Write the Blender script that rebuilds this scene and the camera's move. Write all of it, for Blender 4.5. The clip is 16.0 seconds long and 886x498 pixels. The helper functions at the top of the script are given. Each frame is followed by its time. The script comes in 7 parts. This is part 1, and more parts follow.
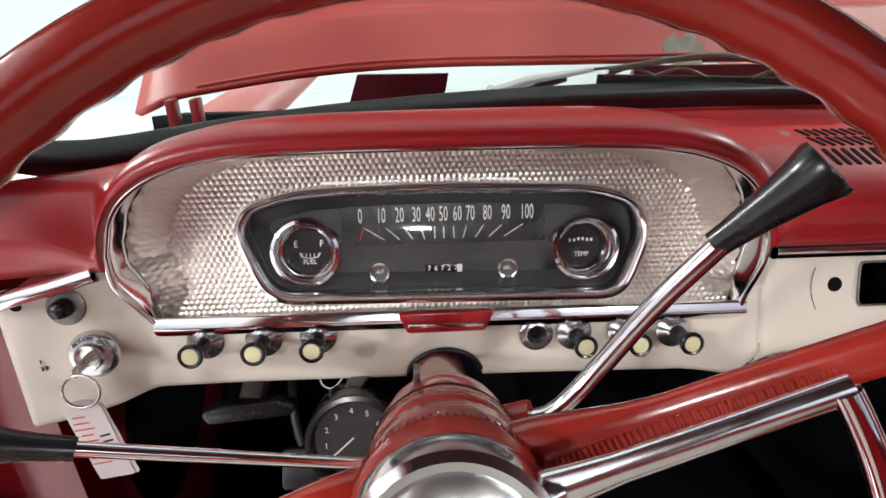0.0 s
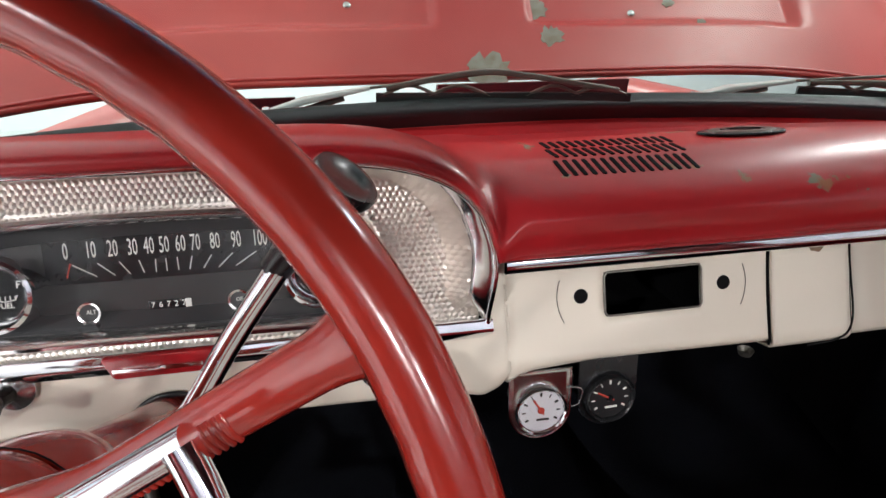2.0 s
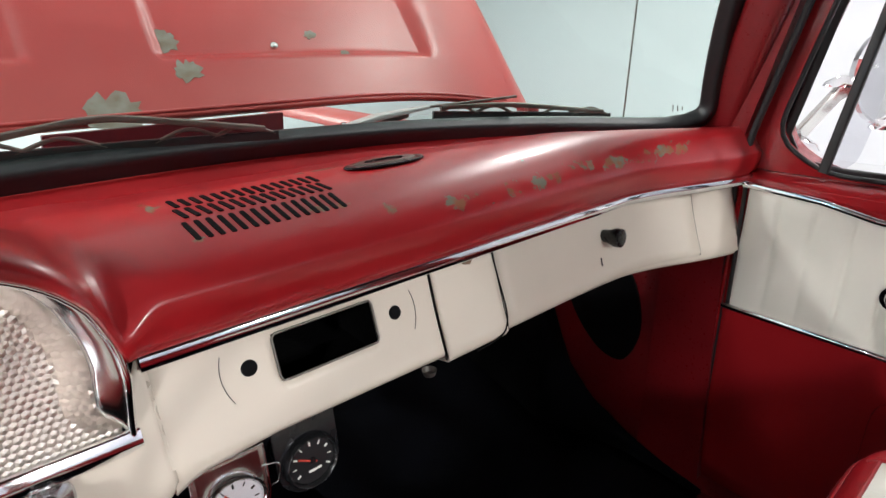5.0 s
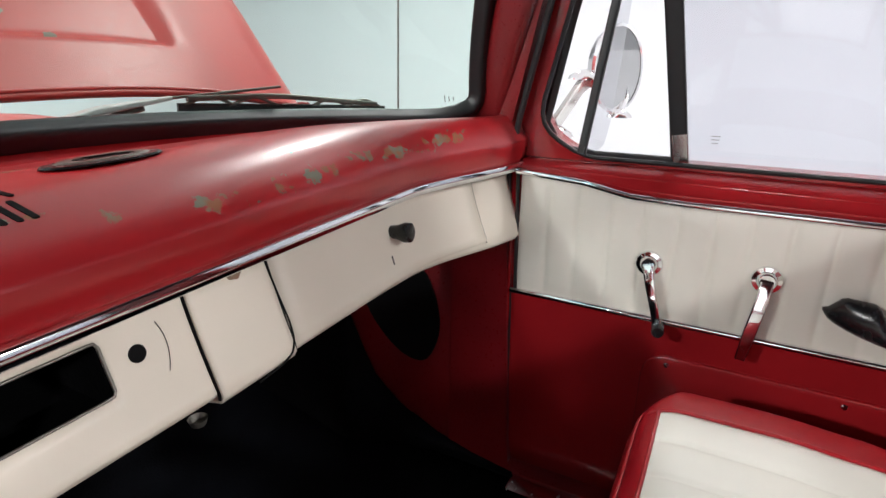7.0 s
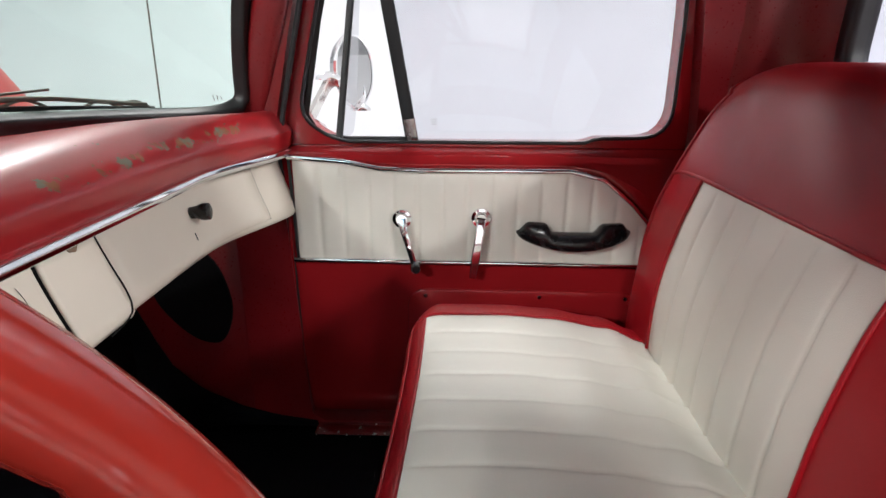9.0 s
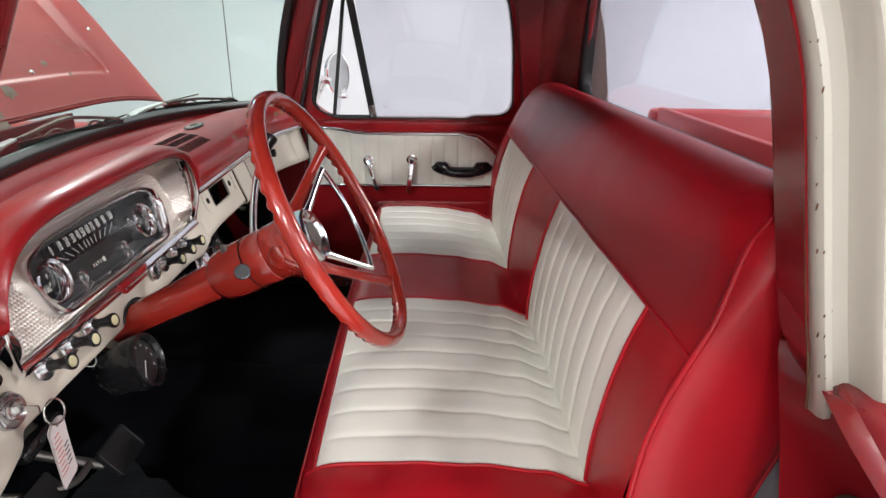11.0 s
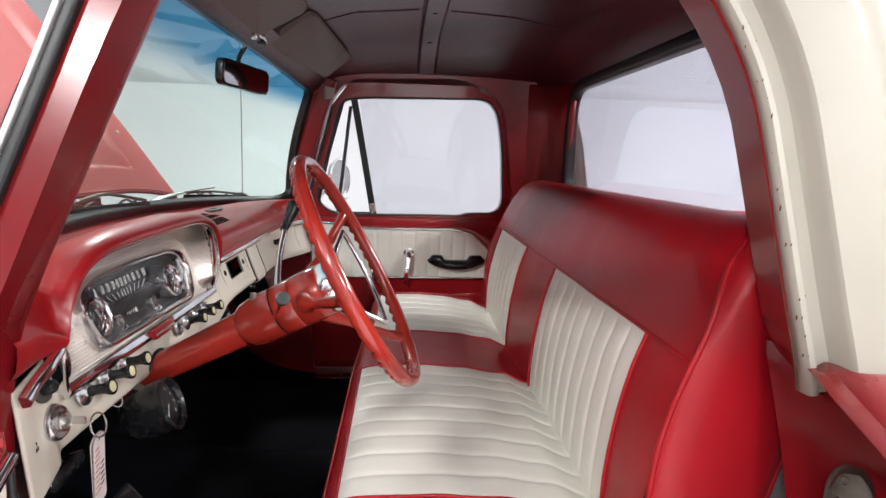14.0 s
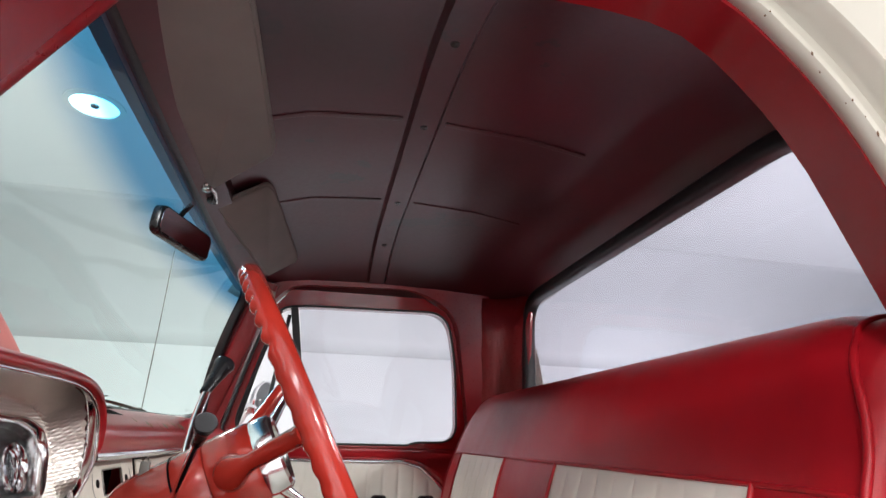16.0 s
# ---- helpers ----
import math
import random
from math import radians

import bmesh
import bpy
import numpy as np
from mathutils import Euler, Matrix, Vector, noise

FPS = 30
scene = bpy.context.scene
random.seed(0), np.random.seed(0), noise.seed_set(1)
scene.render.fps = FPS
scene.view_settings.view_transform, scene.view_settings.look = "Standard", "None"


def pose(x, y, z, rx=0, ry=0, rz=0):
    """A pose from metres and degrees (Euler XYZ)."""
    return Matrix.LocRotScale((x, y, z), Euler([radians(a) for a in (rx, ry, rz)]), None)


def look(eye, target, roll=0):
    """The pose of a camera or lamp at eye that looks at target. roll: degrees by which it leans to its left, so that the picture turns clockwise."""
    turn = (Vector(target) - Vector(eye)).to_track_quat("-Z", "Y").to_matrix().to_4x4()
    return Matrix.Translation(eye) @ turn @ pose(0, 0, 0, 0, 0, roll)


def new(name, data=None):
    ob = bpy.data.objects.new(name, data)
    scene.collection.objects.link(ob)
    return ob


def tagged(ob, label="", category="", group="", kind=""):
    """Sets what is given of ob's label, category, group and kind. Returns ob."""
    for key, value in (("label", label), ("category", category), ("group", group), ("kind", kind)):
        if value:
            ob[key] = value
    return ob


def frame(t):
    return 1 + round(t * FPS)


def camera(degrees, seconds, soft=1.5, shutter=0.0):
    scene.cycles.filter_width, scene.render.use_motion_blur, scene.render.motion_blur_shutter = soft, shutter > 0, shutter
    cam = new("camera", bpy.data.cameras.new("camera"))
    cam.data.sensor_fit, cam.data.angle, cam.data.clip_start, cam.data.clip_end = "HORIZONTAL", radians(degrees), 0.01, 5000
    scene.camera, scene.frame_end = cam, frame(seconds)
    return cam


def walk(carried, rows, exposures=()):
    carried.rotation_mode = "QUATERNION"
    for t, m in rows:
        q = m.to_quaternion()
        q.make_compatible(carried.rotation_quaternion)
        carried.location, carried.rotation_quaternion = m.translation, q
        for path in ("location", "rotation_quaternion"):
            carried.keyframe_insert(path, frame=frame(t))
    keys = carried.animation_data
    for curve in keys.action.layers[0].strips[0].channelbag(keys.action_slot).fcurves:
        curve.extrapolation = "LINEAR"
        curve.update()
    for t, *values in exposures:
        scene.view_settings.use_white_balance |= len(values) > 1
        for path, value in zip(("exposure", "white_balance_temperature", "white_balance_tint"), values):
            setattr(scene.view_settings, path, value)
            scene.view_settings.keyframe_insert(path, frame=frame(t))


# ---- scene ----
cam = camera(77.4, 16.0)
PATH = [
    (0, (-0.413, -0.536, 0.879), (-0.309, 1.269, 0.024), -0.5),
    (0.5, (-0.387, -0.543, 0.88), (-0.26, 1.274, 0.055), -0.5),
    (1, (-0.332, -0.538, 0.879), (-0.166, 1.284, 0.072), -0.5),
    (1.5, (-0.275, -0.531, 0.871), (-0.038, 1.288, 0.075), -0.4),
    (2, (-0.222, -0.529, 0.865), (0.102, 1.285, 0.088), -0.7),
    (2.5, (-0.195, -0.525, 0.871), (0.266, 1.265, 0.105), -0.6),
    (3, (-0.179, -0.522, 0.876), (0.427, 1.229, 0.123), -0.7),
    (3.5, (-0.17, -0.519, 0.88), (0.589, 1.176, 0.139), -0.7),
    (4, (-0.163, -0.514, 0.878), (0.753, 1.107, 0.149), -0.8),
    (6.5, (-0.104, -0.479, 0.854), (1.468, 0.547, 0.164), 0.3),
    (7, (-0.083, -0.467, 0.836), (1.59, 0.397, 0.163), 0.6),
    (7.5, (-0.056, -0.451, 0.819), (1.704, 0.229, 0.156), 0.5),
    (8, (-0.064, -0.448, 0.802), (1.773, -0.001, 0.15), 0.5),
    (8.5, (-0.155, -0.5, 0.846), (1.725, -0.275, 0.201), 0.4),
    (8.7, (-0.206, -0.518, 0.839), (1.678, -0.339, 0.192), 0.3),
    (9, (-0.294, -0.482, 0.835), (1.598, -0.455, 0.187), 0.7),
    (9.2, (-0.366, -0.484, 0.853), (1.521, -0.501, 0.189), 0.9),
    (11.3, (-1.298, -0.57, 0.995), (0.552, -0.658, 0.24), 1.2),
    (11.5, (-1.331, -0.549, 0.978), (0.517, -0.634, 0.218), 1.3),
    (12, (-1.353, -0.524, 0.966), (0.493, -0.605, 0.201), 1.3),
    (12.5, (-1.35, -0.52, 0.966), (0.495, -0.598, 0.198), 1.0),
    (13, (-1.347, -0.52, 0.961), (0.514, -0.607, 0.235), 1.2),
    (13.5, (-1.343, -0.519, 0.954), (0.559, -0.632, 0.346), 1.5),
    (14, (-1.326, -0.509, 0.902), (0.641, -0.662, 0.578), 1.6),
    (14.5, (-1.262, -0.512, 0.822), (0.727, -0.725, 0.847), 1.8),
    (15, (-1.214, -0.49, 0.753), (0.74, -0.763, 1.084), 1.8),
    (15.5, (-1.15, -0.469, 0.72), (0.746, -0.796, 1.265), 1.7),
    (16, (-1.106, -0.444, 0.704), (0.745, -0.828, 1.357), 1.6),
]
walk(cam, [(t, look(e, g, r)) for t, e, g, r in PATH], exposures=[(0, -0.30), (4.0, -0.24), (9.2, -0.18), (11.3, -0.44), (16, -0.30)])

# ---------------------------------------------------------------- studio light
world = bpy.data.worlds.new("studio_air")
scene.world = world
world.use_nodes = True
world.node_tree.nodes["Background"].inputs[0].default_value = (0.86, 0.92, 1.0, 1)
world.node_tree.nodes["Background"].inputs[1].default_value = 0.25


LAMPS = ((-5.2, -4.6, 480), (-5.4, 2.4, 440), (-6.0, 0.5, 230), (-4.3, -0.9, 50), (3.8, 1.8, 100), (2.4, -0.7, 78), (2.2, -6.2, 353), (0.2, 4.6, 230), (-0.4, -7.0, 521))


def ceiling_lamp(x, y, power, size=0.5, z=3.45):
    data = bpy.data.lights.new("ceiling_downlight_lamp", "AREA")
    data.shape, data.size, data.energy, data.color = "DISK", size, power, (1.0, 0.985, 0.97)
    lamp = new("ceiling_downlight_lamp", data)
    lamp.matrix_world = pose(x, y, z)
    return lamp


for lx, ly, lp in LAMPS:
    ceiling_lamp(lx, ly, lp)

# ---------------------------------------------------------------- materials


def material(name, color, rough=0.5, metal=0.0, var=0.12, scale=9.0, bump=0.0, bump_scale=60.0, coat=0.0, rough_var=0.08, color2=None,
             spots=None, spot_scale=4.0, spot_at=0.66, spec=0.5):
    """A surface with broad tonal drift, fine grain in roughness and relief, and wear patches of a second colour."""
    mat = bpy.data.materials.new(name)
    mat.use_nodes = True
    nt = mat.node_tree
    bsdf = nt.nodes["Principled BSDF"]
    co = nt.nodes.new("ShaderNodeTexCoord")
    big = nt.nodes.new("ShaderNodeTexNoise")
    big.inputs["Scale"].default_value, big.inputs["Detail"].default_value = scale, 4
    nt.links.new(co.outputs["Object"], big.inputs["Vector"])
    fine = nt.nodes.new("ShaderNodeTexNoise")
    fine.inputs["Scale"].default_value, fine.inputs["Detail"].default_value = bump_scale, 3
    nt.links.new(co.outputs["Object"], fine.inputs["Vector"])
    mix = nt.nodes.new("ShaderNodeMix")
    mix.data_type = "RGBA"
    c2 = color2 or tuple(max(0.0, c * (1 - 2 * var)) for c in color)
    mix.inputs["A"].default_value, mix.inputs["B"].default_value = (*color, 1), (*c2, 1)
    ramp = nt.nodes.new("ShaderNodeMapRange")
    ramp.inputs["From Min"].default_value, ramp.inputs["From Max"].default_value = 0.35, 0.75
    nt.links.new(big.outputs["Fac"], ramp.inputs["Value"])
    nt.links.new(ramp.outputs["Result"], mix.inputs["Factor"])
    out = mix.outputs["Result"]
    rr = nt.nodes.new("ShaderNodeMapRange")
    rr.inputs["To Min"].default_value, rr.inputs["To Max"].default_value = max(0.02, rough - rough_var), min(1.0, rough + rough_var)
    nt.links.new(fine.outputs["Fac"], rr.inputs["Value"])
    if spots:
        sp = nt.nodes.new("ShaderNodeTexNoise")
        sp.inputs["Scale"].default_value, sp.inputs["Detail"].default_value, sp.inputs["Roughness"].default_value = spot_scale, 7, 0.62
        nt.links.new(co.outputs["Object"], sp.inputs["Vector"])
        cut = nt.nodes.new("ShaderNodeMapRange")
        cut.inputs["From Min"].default_value, cut.inputs["From Max"].default_value = spot_at, spot_at + 0.015
        nt.links.new(sp.outputs["Fac"], cut.inputs["Value"])
        m2 = nt.nodes.new("ShaderNodeMix")
        m2.data_type = "RGBA"
        m2.inputs["B"].default_value = (*spots, 1)
        nt.links.new(cut.outputs["Result"], m2.inputs["Factor"])
        nt.links.new(out, m2.inputs["A"])
        out = m2.outputs["Result"]
    nt.links.new(out, bsdf.inputs["Base Color"])
    nt.links.new(rr.outputs["Result"], bsdf.inputs["Roughness"])
    bsdf.inputs["Metallic"].default_value = metal
    bsdf.inputs["Coat Weight"].default_value = coat
    bsdf.inputs["Coat Roughness"].default_value = 0.06
    bsdf.inputs["Specular IOR Level"].default_value = spec
    if bump:
        bn = nt.nodes.new("ShaderNodeBump")
        bn.inputs["Strength"].default_value, bn.inputs["Distance"].default_value = bump, 0.002
        nt.links.new(fine.outputs["Fac"], bn.inputs["Height"])
        nt.links.new(bn.outputs["Normal"], bsdf.inputs["Normal"])
    return mat


def glass(name, tint, gloss=0.9, band=None, low=0.0, high=1.0):
    """Thin clear pane: tinted transmission under a Fresnel gloss; band: a darker tint that fades in between two heights."""
    mat = bpy.data.materials.new(name)
    mat.use_nodes = True
    nt = mat.node_tree
    nt.nodes.remove(nt.nodes["Principled BSDF"])
    tr = nt.nodes.new("ShaderNodeBsdfTransparent")
    tr.inputs["Color"].default_value = (*tint, 1)
    if band:
        geo = nt.nodes.new("ShaderNodeNewGeometry")
        sep = nt.nodes.new("ShaderNodeSeparateXYZ")
        nt.links.new(geo.outputs["Position"], sep.inputs["Vector"])
        rg = nt.nodes.new("ShaderNodeMapRange")
        rg.interpolation_type = "SMOOTHSTEP"
        rg.inputs["From Min"].default_value, rg.inputs["From Max"].default_value = low, high
        nt.links.new(sep.outputs["Z"], rg.inputs["Value"])
        mx = nt.nodes.new("ShaderNodeMix")
        mx.data_type = "RGBA"
        mx.inputs["A"].default_value, mx.inputs["B"].default_value = (*tint, 1), (*band, 1)
        nt.links.new(rg.outputs["Result"], mx.inputs["Factor"])
        nt.links.new(mx.outputs["Result"], tr.inputs["Color"])
    gl = nt.nodes.new("ShaderNodeBsdfGlossy")
    gl.inputs["Roughness"].default_value = 0.03
    fr = nt.nodes.new("ShaderNodeLayerWeight")
    pw = nt.nodes.new("ShaderNodeMath")
    pw.operation = "POWER"
    pw.inputs[1].default_value = 4.0
    nt.links.new(fr.outputs["Facing"], pw.inputs[0])
    sc = nt.nodes.new("ShaderNodeMath")
    sc.operation = "MULTIPLY_ADD"
    sc.inputs[1].default_value, sc.inputs[2].default_value = 0.7 * gloss, 0.05 * gloss
    nt.links.new(pw.outputs["Value"], sc.inputs[0])
    ms = nt.nodes.new("ShaderNodeMixShader")
    nt.links.new(sc.outputs["Value"], ms.inputs["Fac"])
    nt.links.new(tr.outputs["BSDF"], ms.inputs[1])
    nt.links.new(gl.outputs["BSDF"], ms.inputs[2])
    nt.links.new(ms.outputs["Shader"], nt.nodes["Material Output"].inputs["Surface"])
    return mat


def glow(name, color, strength):
    mat = bpy.data.materials.new(name)
    mat.use_nodes = True
    b = mat.node_tree.nodes["Principled BSDF"]
    b.inputs["Emission Color"].default_value, b.inputs["Emission Strength"].default_value = (*color, 1), strength
    return mat


RED = material("red_gloss_paint", (0.33, 0.012, 0.016), 0.20, var=0.10, scale=5, coat=0.5, bump=0.05, bump_scale=260, rough_var=0.05)
RED_DASH = material("red_dash_paint", (0.41, 0.012, 0.017), 0.33, var=0.08, scale=6, coat=0.22, spec=0.62, rough_var=0.03, bump=0.0, bump_scale=120)


def add_wear(mat, blobs, color_a, color_b):
    """Paint worn through to primer in ragged patches; each blob is x, y, half length, half width on the dash top."""
    nt = mat.node_tree
    bsdf = nt.nodes["Principled BSDF"]
    geo = nt.nodes.new("ShaderNodeNewGeometry")

    def math_node(op, a, b):
        n = nt.nodes.new("ShaderNodeMath")
        n.operation = op
        for i, v in enumerate((a, b)):
            if isinstance(v, (int, float)):
                n.inputs[i].default_value = v
            else:
                nt.links.new(v, n.inputs[i])
        return n.outputs["Value"]

    best = None
    for x, y, rx, ry, turn in blobs:
        mp = nt.nodes.new("ShaderNodeMapping")
        mp.vector_type = "TEXTURE"
        mp.inputs["Location"].default_value = (x, y, 0.721 if y < -0.085 else 0.745)
        mp.inputs["Rotation"].default_value = (0, 0, turn)
        mp.inputs["Scale"].default_value = (rx, ry, 0.018 if y < -0.085 else 0.2)
        nt.links.new(geo.outputs["Position"], mp.inputs["Vector"])
        ln = nt.nodes.new("ShaderNodeVectorMath")
        ln.operation = "LENGTH"
        nt.links.new(mp.outputs["Vector"], ln.inputs[0])
        v = math_node("SUBTRACT", 1.0, ln.outputs["Value"])
        best = v if best is None else math_node("MAXIMUM", best, v)
    ns = nt.nodes.new("ShaderNodeTexNoise")
    ns.inputs["Scale"].default_value, ns.inputs["Detail"].default_value, ns.inputs["Roughness"].default_value = 75, 6, 0.60
    nt.links.new(geo.outputs["Position"], ns.inputs["Vector"])
    best = math_node("MAXIMUM", best, 0.0)
    total = math_node("ADD", math_node("MULTIPLY", math_node("POWER", best, 0.6), 0.31), math_node("MULTIPLY", ns.outputs["Fac"], math_node("MINIMUM", math_node("MULTIPLY", best, 30.0), 1.0)))
    cut = nt.nodes.new("ShaderNodeMapRange")
    cut.inputs["From Min"].default_value, cut.inputs["From Max"].default_value = 0.745, 0.785
    nt.links.new(total, cut.inputs["Value"])
    tone = nt.nodes.new("ShaderNodeTexNoise")
    tone.inputs["Scale"].default_value = 45
    nt.links.new(geo.outputs["Position"], tone.inputs["Vector"])
    tint = nt.nodes.new("ShaderNodeMix")
    tint.data_type = "RGBA"
    tint.inputs["A"].default_value, tint.inputs["B"].default_value = (*color_a, 1), (*color_b, 1)
    sharp_tone = nt.nodes.new("ShaderNodeMapRange")
    sharp_tone.inputs["From Min"].default_value, sharp_tone.inputs["From Max"].default_value = 0.42, 0.58
    nt.links.new(tone.outputs["Fac"], sharp_tone.inputs["Value"])
    nt.links.new(sharp_tone.outputs["Result"], tint.inputs["Factor"])
    mix = nt.nodes.new("ShaderNodeMix")
    mix.data_type = "RGBA"
    nt.links.new(cut.outputs["Result"], mix.inputs["Factor"])
    nt.links.new(bsdf.inputs["Base Color"].links[0].from_socket, mix.inputs["A"])
    nt.links.new(tint.outputs["Result"], mix.inputs["B"])
    nt.links.new(mix.outputs["Result"], bsdf.inputs["Base Color"])
    rough = nt.nodes.new("ShaderNodeMix")
    nt.links.new(cut.outputs["Result"], rough.inputs["Factor"])
    nt.links.new(bsdf.inputs["Roughness"].links[0].from_socket, rough.inputs["A"])
    rough.inputs["B"].default_value = 0.75
    nt.links.new(rough.outputs["Result"], bsdf.inputs["Roughness"])
    nt.links.new(math_node("SUBTRACT", 0.22, math_node("MULTIPLY", cut.outputs["Result"], 0.22)), bsdf.inputs["Coat Weight"])


add_wear(RED_DASH, ((0.219, -0.0995, 0.028, 0.024, 0.1), (0.250, -0.104, 0.020, 0.014, 0), (0.295, -0.104, 0.032, 0.016, 0), (0.352, -0.102, 0.055, 0.018, 0.05), (0.42, -0.094, 0.065, 0.015, -0.02),
                    (0.50, -0.102, 0.075, 0.014, -0.08), (0.60, -0.116, 0.10, 0.020, -0.16), (0.142, -0.088, 0.022, 0.012, 0), (-0.046, -0.017, 0.009, 0.028, 0.1), (0.080, -0.076, 0.036, 0.007, 0),
                    (0.345, -0.070, 0.05, 0.005, -0.2), (-0.028, -0.080, 0.012, 0.006, 0), (0.12, 0.006, 0.12, 0.004, 0)), (0.17, 0.17, 0.125), (0.27, 0.095, 0.04))
RED_FADED = material("red_faded_hood_paint", (0.47, 0.050, 0.048), 0.38, var=0.16, scale=3, color2=(0.53, 0.100, 0.088), bump=0.05, bump_scale=140, coat=0.0)
RED_BODY = material("red_body_side_paint", (0.33, 0.026, 0.032), 0.30, var=0.12, scale=3, coat=0.2, bump=0.03, bump_scale=140)
RED_CABIN = material("red_cabin_paint", (0.24, 0.010, 0.014), 0.30, var=0.15, scale=7, coat=0.2, bump=0.05, bump_scale=200)
RED_JAMB = material("red_jamb_paint", (0.21, 0.007, 0.011), 0.22, var=0.12, scale=5, coat=0.22, spec=0.4, bump=0.0, rough_var=0.05)
LATCH_STEEL = material("worn_olive_steel", (0.115, 0.105, 0.085), 0.42, metal=0.5, var=0.25, scale=40, bump=0.05, bump_scale=120)
# cabin red taken down: overhead shade put into the colour, plus dark smudges
RED_SHADED = material("shade_darkened_red_paint", (0.078, 0.004, 0.012), 0.36, var=0.25, scale=2.3, color2=(0.028, 0.012, 0.013), bump=0.0, bump_scale=90, coat=0.0,
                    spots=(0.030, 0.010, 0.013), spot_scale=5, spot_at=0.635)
RED_WHEEL = material("red_steering_wheel_enamel", (0.39, 0.028, 0.018), 0.20, var=0.10, scale=14, coat=0.5, bump=0.04, bump_scale=200, spots=(0.20, 0.17, 0.13), spot_scale=24, spot_at=0.735)
RED_VINYL = material("red_seat_vinyl", (0.37, 0.007, 0.014), 0.32, var=0.08, scale=6, spec=0.34, bump=0.22, bump_scale=900)
WHITE_VINYL = material("ivory_seat_vinyl", (0.80, 0.78, 0.70), 0.40, var=0.06, scale=5, bump=0.22, bump_scale=900)
CREAM = material("cream_enamel_paint", (0.76, 0.70, 0.60), 0.45, var=0.05, scale=5, coat=0.08, bump=0.04, bump_scale=200,
                 spots=(0.16, 0.12, 0.08), spot_scale=16, spot_at=0.765)
CREAM_RUST = material("cream_body_paint_with_rust", (0.40, 0.375, 0.315), 0.38, var=0.05, scale=5, coat=0.15,
                      spots=(0.16, 0.08, 0.03), spot_scale=22, spot_at=0.72)
CHROME = material("bright_chrome", (0.86, 0.86, 0.87), 0.07, metal=1.0, var=0.03, rough_var=0.04, bump_scale=40)
REVEAL_CHROME = material("polished_reveal_chrome", (0.90, 0.90, 0.90), 0.17, metal=1.0, var=0.03, rough_var=0.04, bump_scale=40)
DULL_CHROME = material("worn_chrome", (0.66, 0.65, 0.63), 0.24, metal=1.0, var=0.10, rough_var=0.10, bump_scale=60)
TEXTURED_METAL = material("engine_turned_aluminium", (0.86, 0.80, 0.74), 0.36, metal=1.0, var=0.05, rough_var=0.06)
BRIGHT_STEEL = material("dull_silver_metal", (0.66, 0.67, 0.67), 0.42, metal=0.25, var=0.12, rough_var=0.1, bump_scale=60)
PRIMER = material("bare_grey_primer", (0.30, 0.29, 0.25), 0.75, var=0.35, scale=45, color2=(0.20, 0.14, 0.09), bump=0.15, bump_scale=300)
RUST = material("brown_rust", (0.13, 0.06, 0.025), 0.85, var=0.3, scale=80)
CUP_CHROME = material("brushed_horn_chrome", (0.84, 0.88, 0.90), 0.15, metal=1.0, var=0.06, rough_var=0.08, bump_scale=60)
BEZEL = material("worn_bezel_chrome", (0.62, 0.62, 0.63), 0.20, metal=0.9, var=0.12, rough_var=0.10, bump_scale=60)
BARE = material("weathered_primer", (0.17, 0.145, 0.10), 0.7, var=0.25, scale=60, color2=(0.26, 0.12, 0.07), bump=0.2, bump_scale=400)
STEEL = material("grey_worn_steel", (0.22, 0.21, 0.19), 0.42, metal=0.8, var=0.2, bump=0.1)
TANK_GREY = material("grey_painted_tank", (0.30, 0.30, 0.32), 0.45, var=0.2, scale=6, bump=0.05)
RUBBER = material("black_rubber", (0.014, 0.016, 0.018), 0.42, var=0.2, bump=0.1, bump_scale=120)
BLACK = material("black_plastic", (0.012, 0.013, 0.015), 0.26, var=0.2, bump=0.03)
# black for linings and joints, and for shade inside openings
DARK = material("black_lining_and_recess_shade", (0.004, 0.004, 0.005), 0.8, spec=0.15, var=0.3, bump=0.3, bump_scale=200)
CARPET = material("black_floor_covering", (0.004, 0.005, 0.008), 0.85, spec=0.12, var=0.3, bump=0.5, bump_scale=300)
MAT_RUBBER = material("black_ribbed_mat_rubber", (0.036, 0.040, 0.046), 0.45, spec=0.3, var=0.25, bump=0.1)
FACE = material("dark_gauge_face", (0.016, 0.016, 0.018), 0.45, var=0.15)
FACE_GREY = material("grey_gauge_face_edge", (0.06, 0.062, 0.066), 0.35, var=0.1)
WHITE_INK = material("white_dial_ink", (0.78, 0.78, 0.74), 0.6, var=0.02)
BLACK_INK = material("black_ink", (0.02, 0.02, 0.02), 0.6, var=0.02)
RED_INK = material("red_ink", (0.55, 0.06, 0.04), 0.6, var=0.02)
IVORY = material("ivory_knob_inlay", (0.72, 0.68, 0.42), 0.35, var=0.08)
DIAL_WHITE = material("white_dial_card", (0.72, 0.72, 0.76), 0.5, var=0.04)
TAG_PAPER = material("paper_key_tag", (0.72, 0.65, 0.64), 0.7, var=0.06)
VISOR = material("beige_visor_vinyl", (0.175, 0.155, 0.14), 0.6, var=0.08, bump=0.15, bump_scale=500)
MIRROR = material("mirror_silver", (0.9, 0.9, 0.9), 0.02, metal=1.0, var=0.0, rough_var=0.0)
STUDIO = material("white_studio_paint", (0.70, 0.71, 0.73), 0.7, var=0.03, scale=0.6, bump=0.05)
STUDIO_CEILING = material("white_ceiling_paint", (0.70, 0.71, 0.73), 0.8, var=0.02, scale=0.6, bump=0.03)
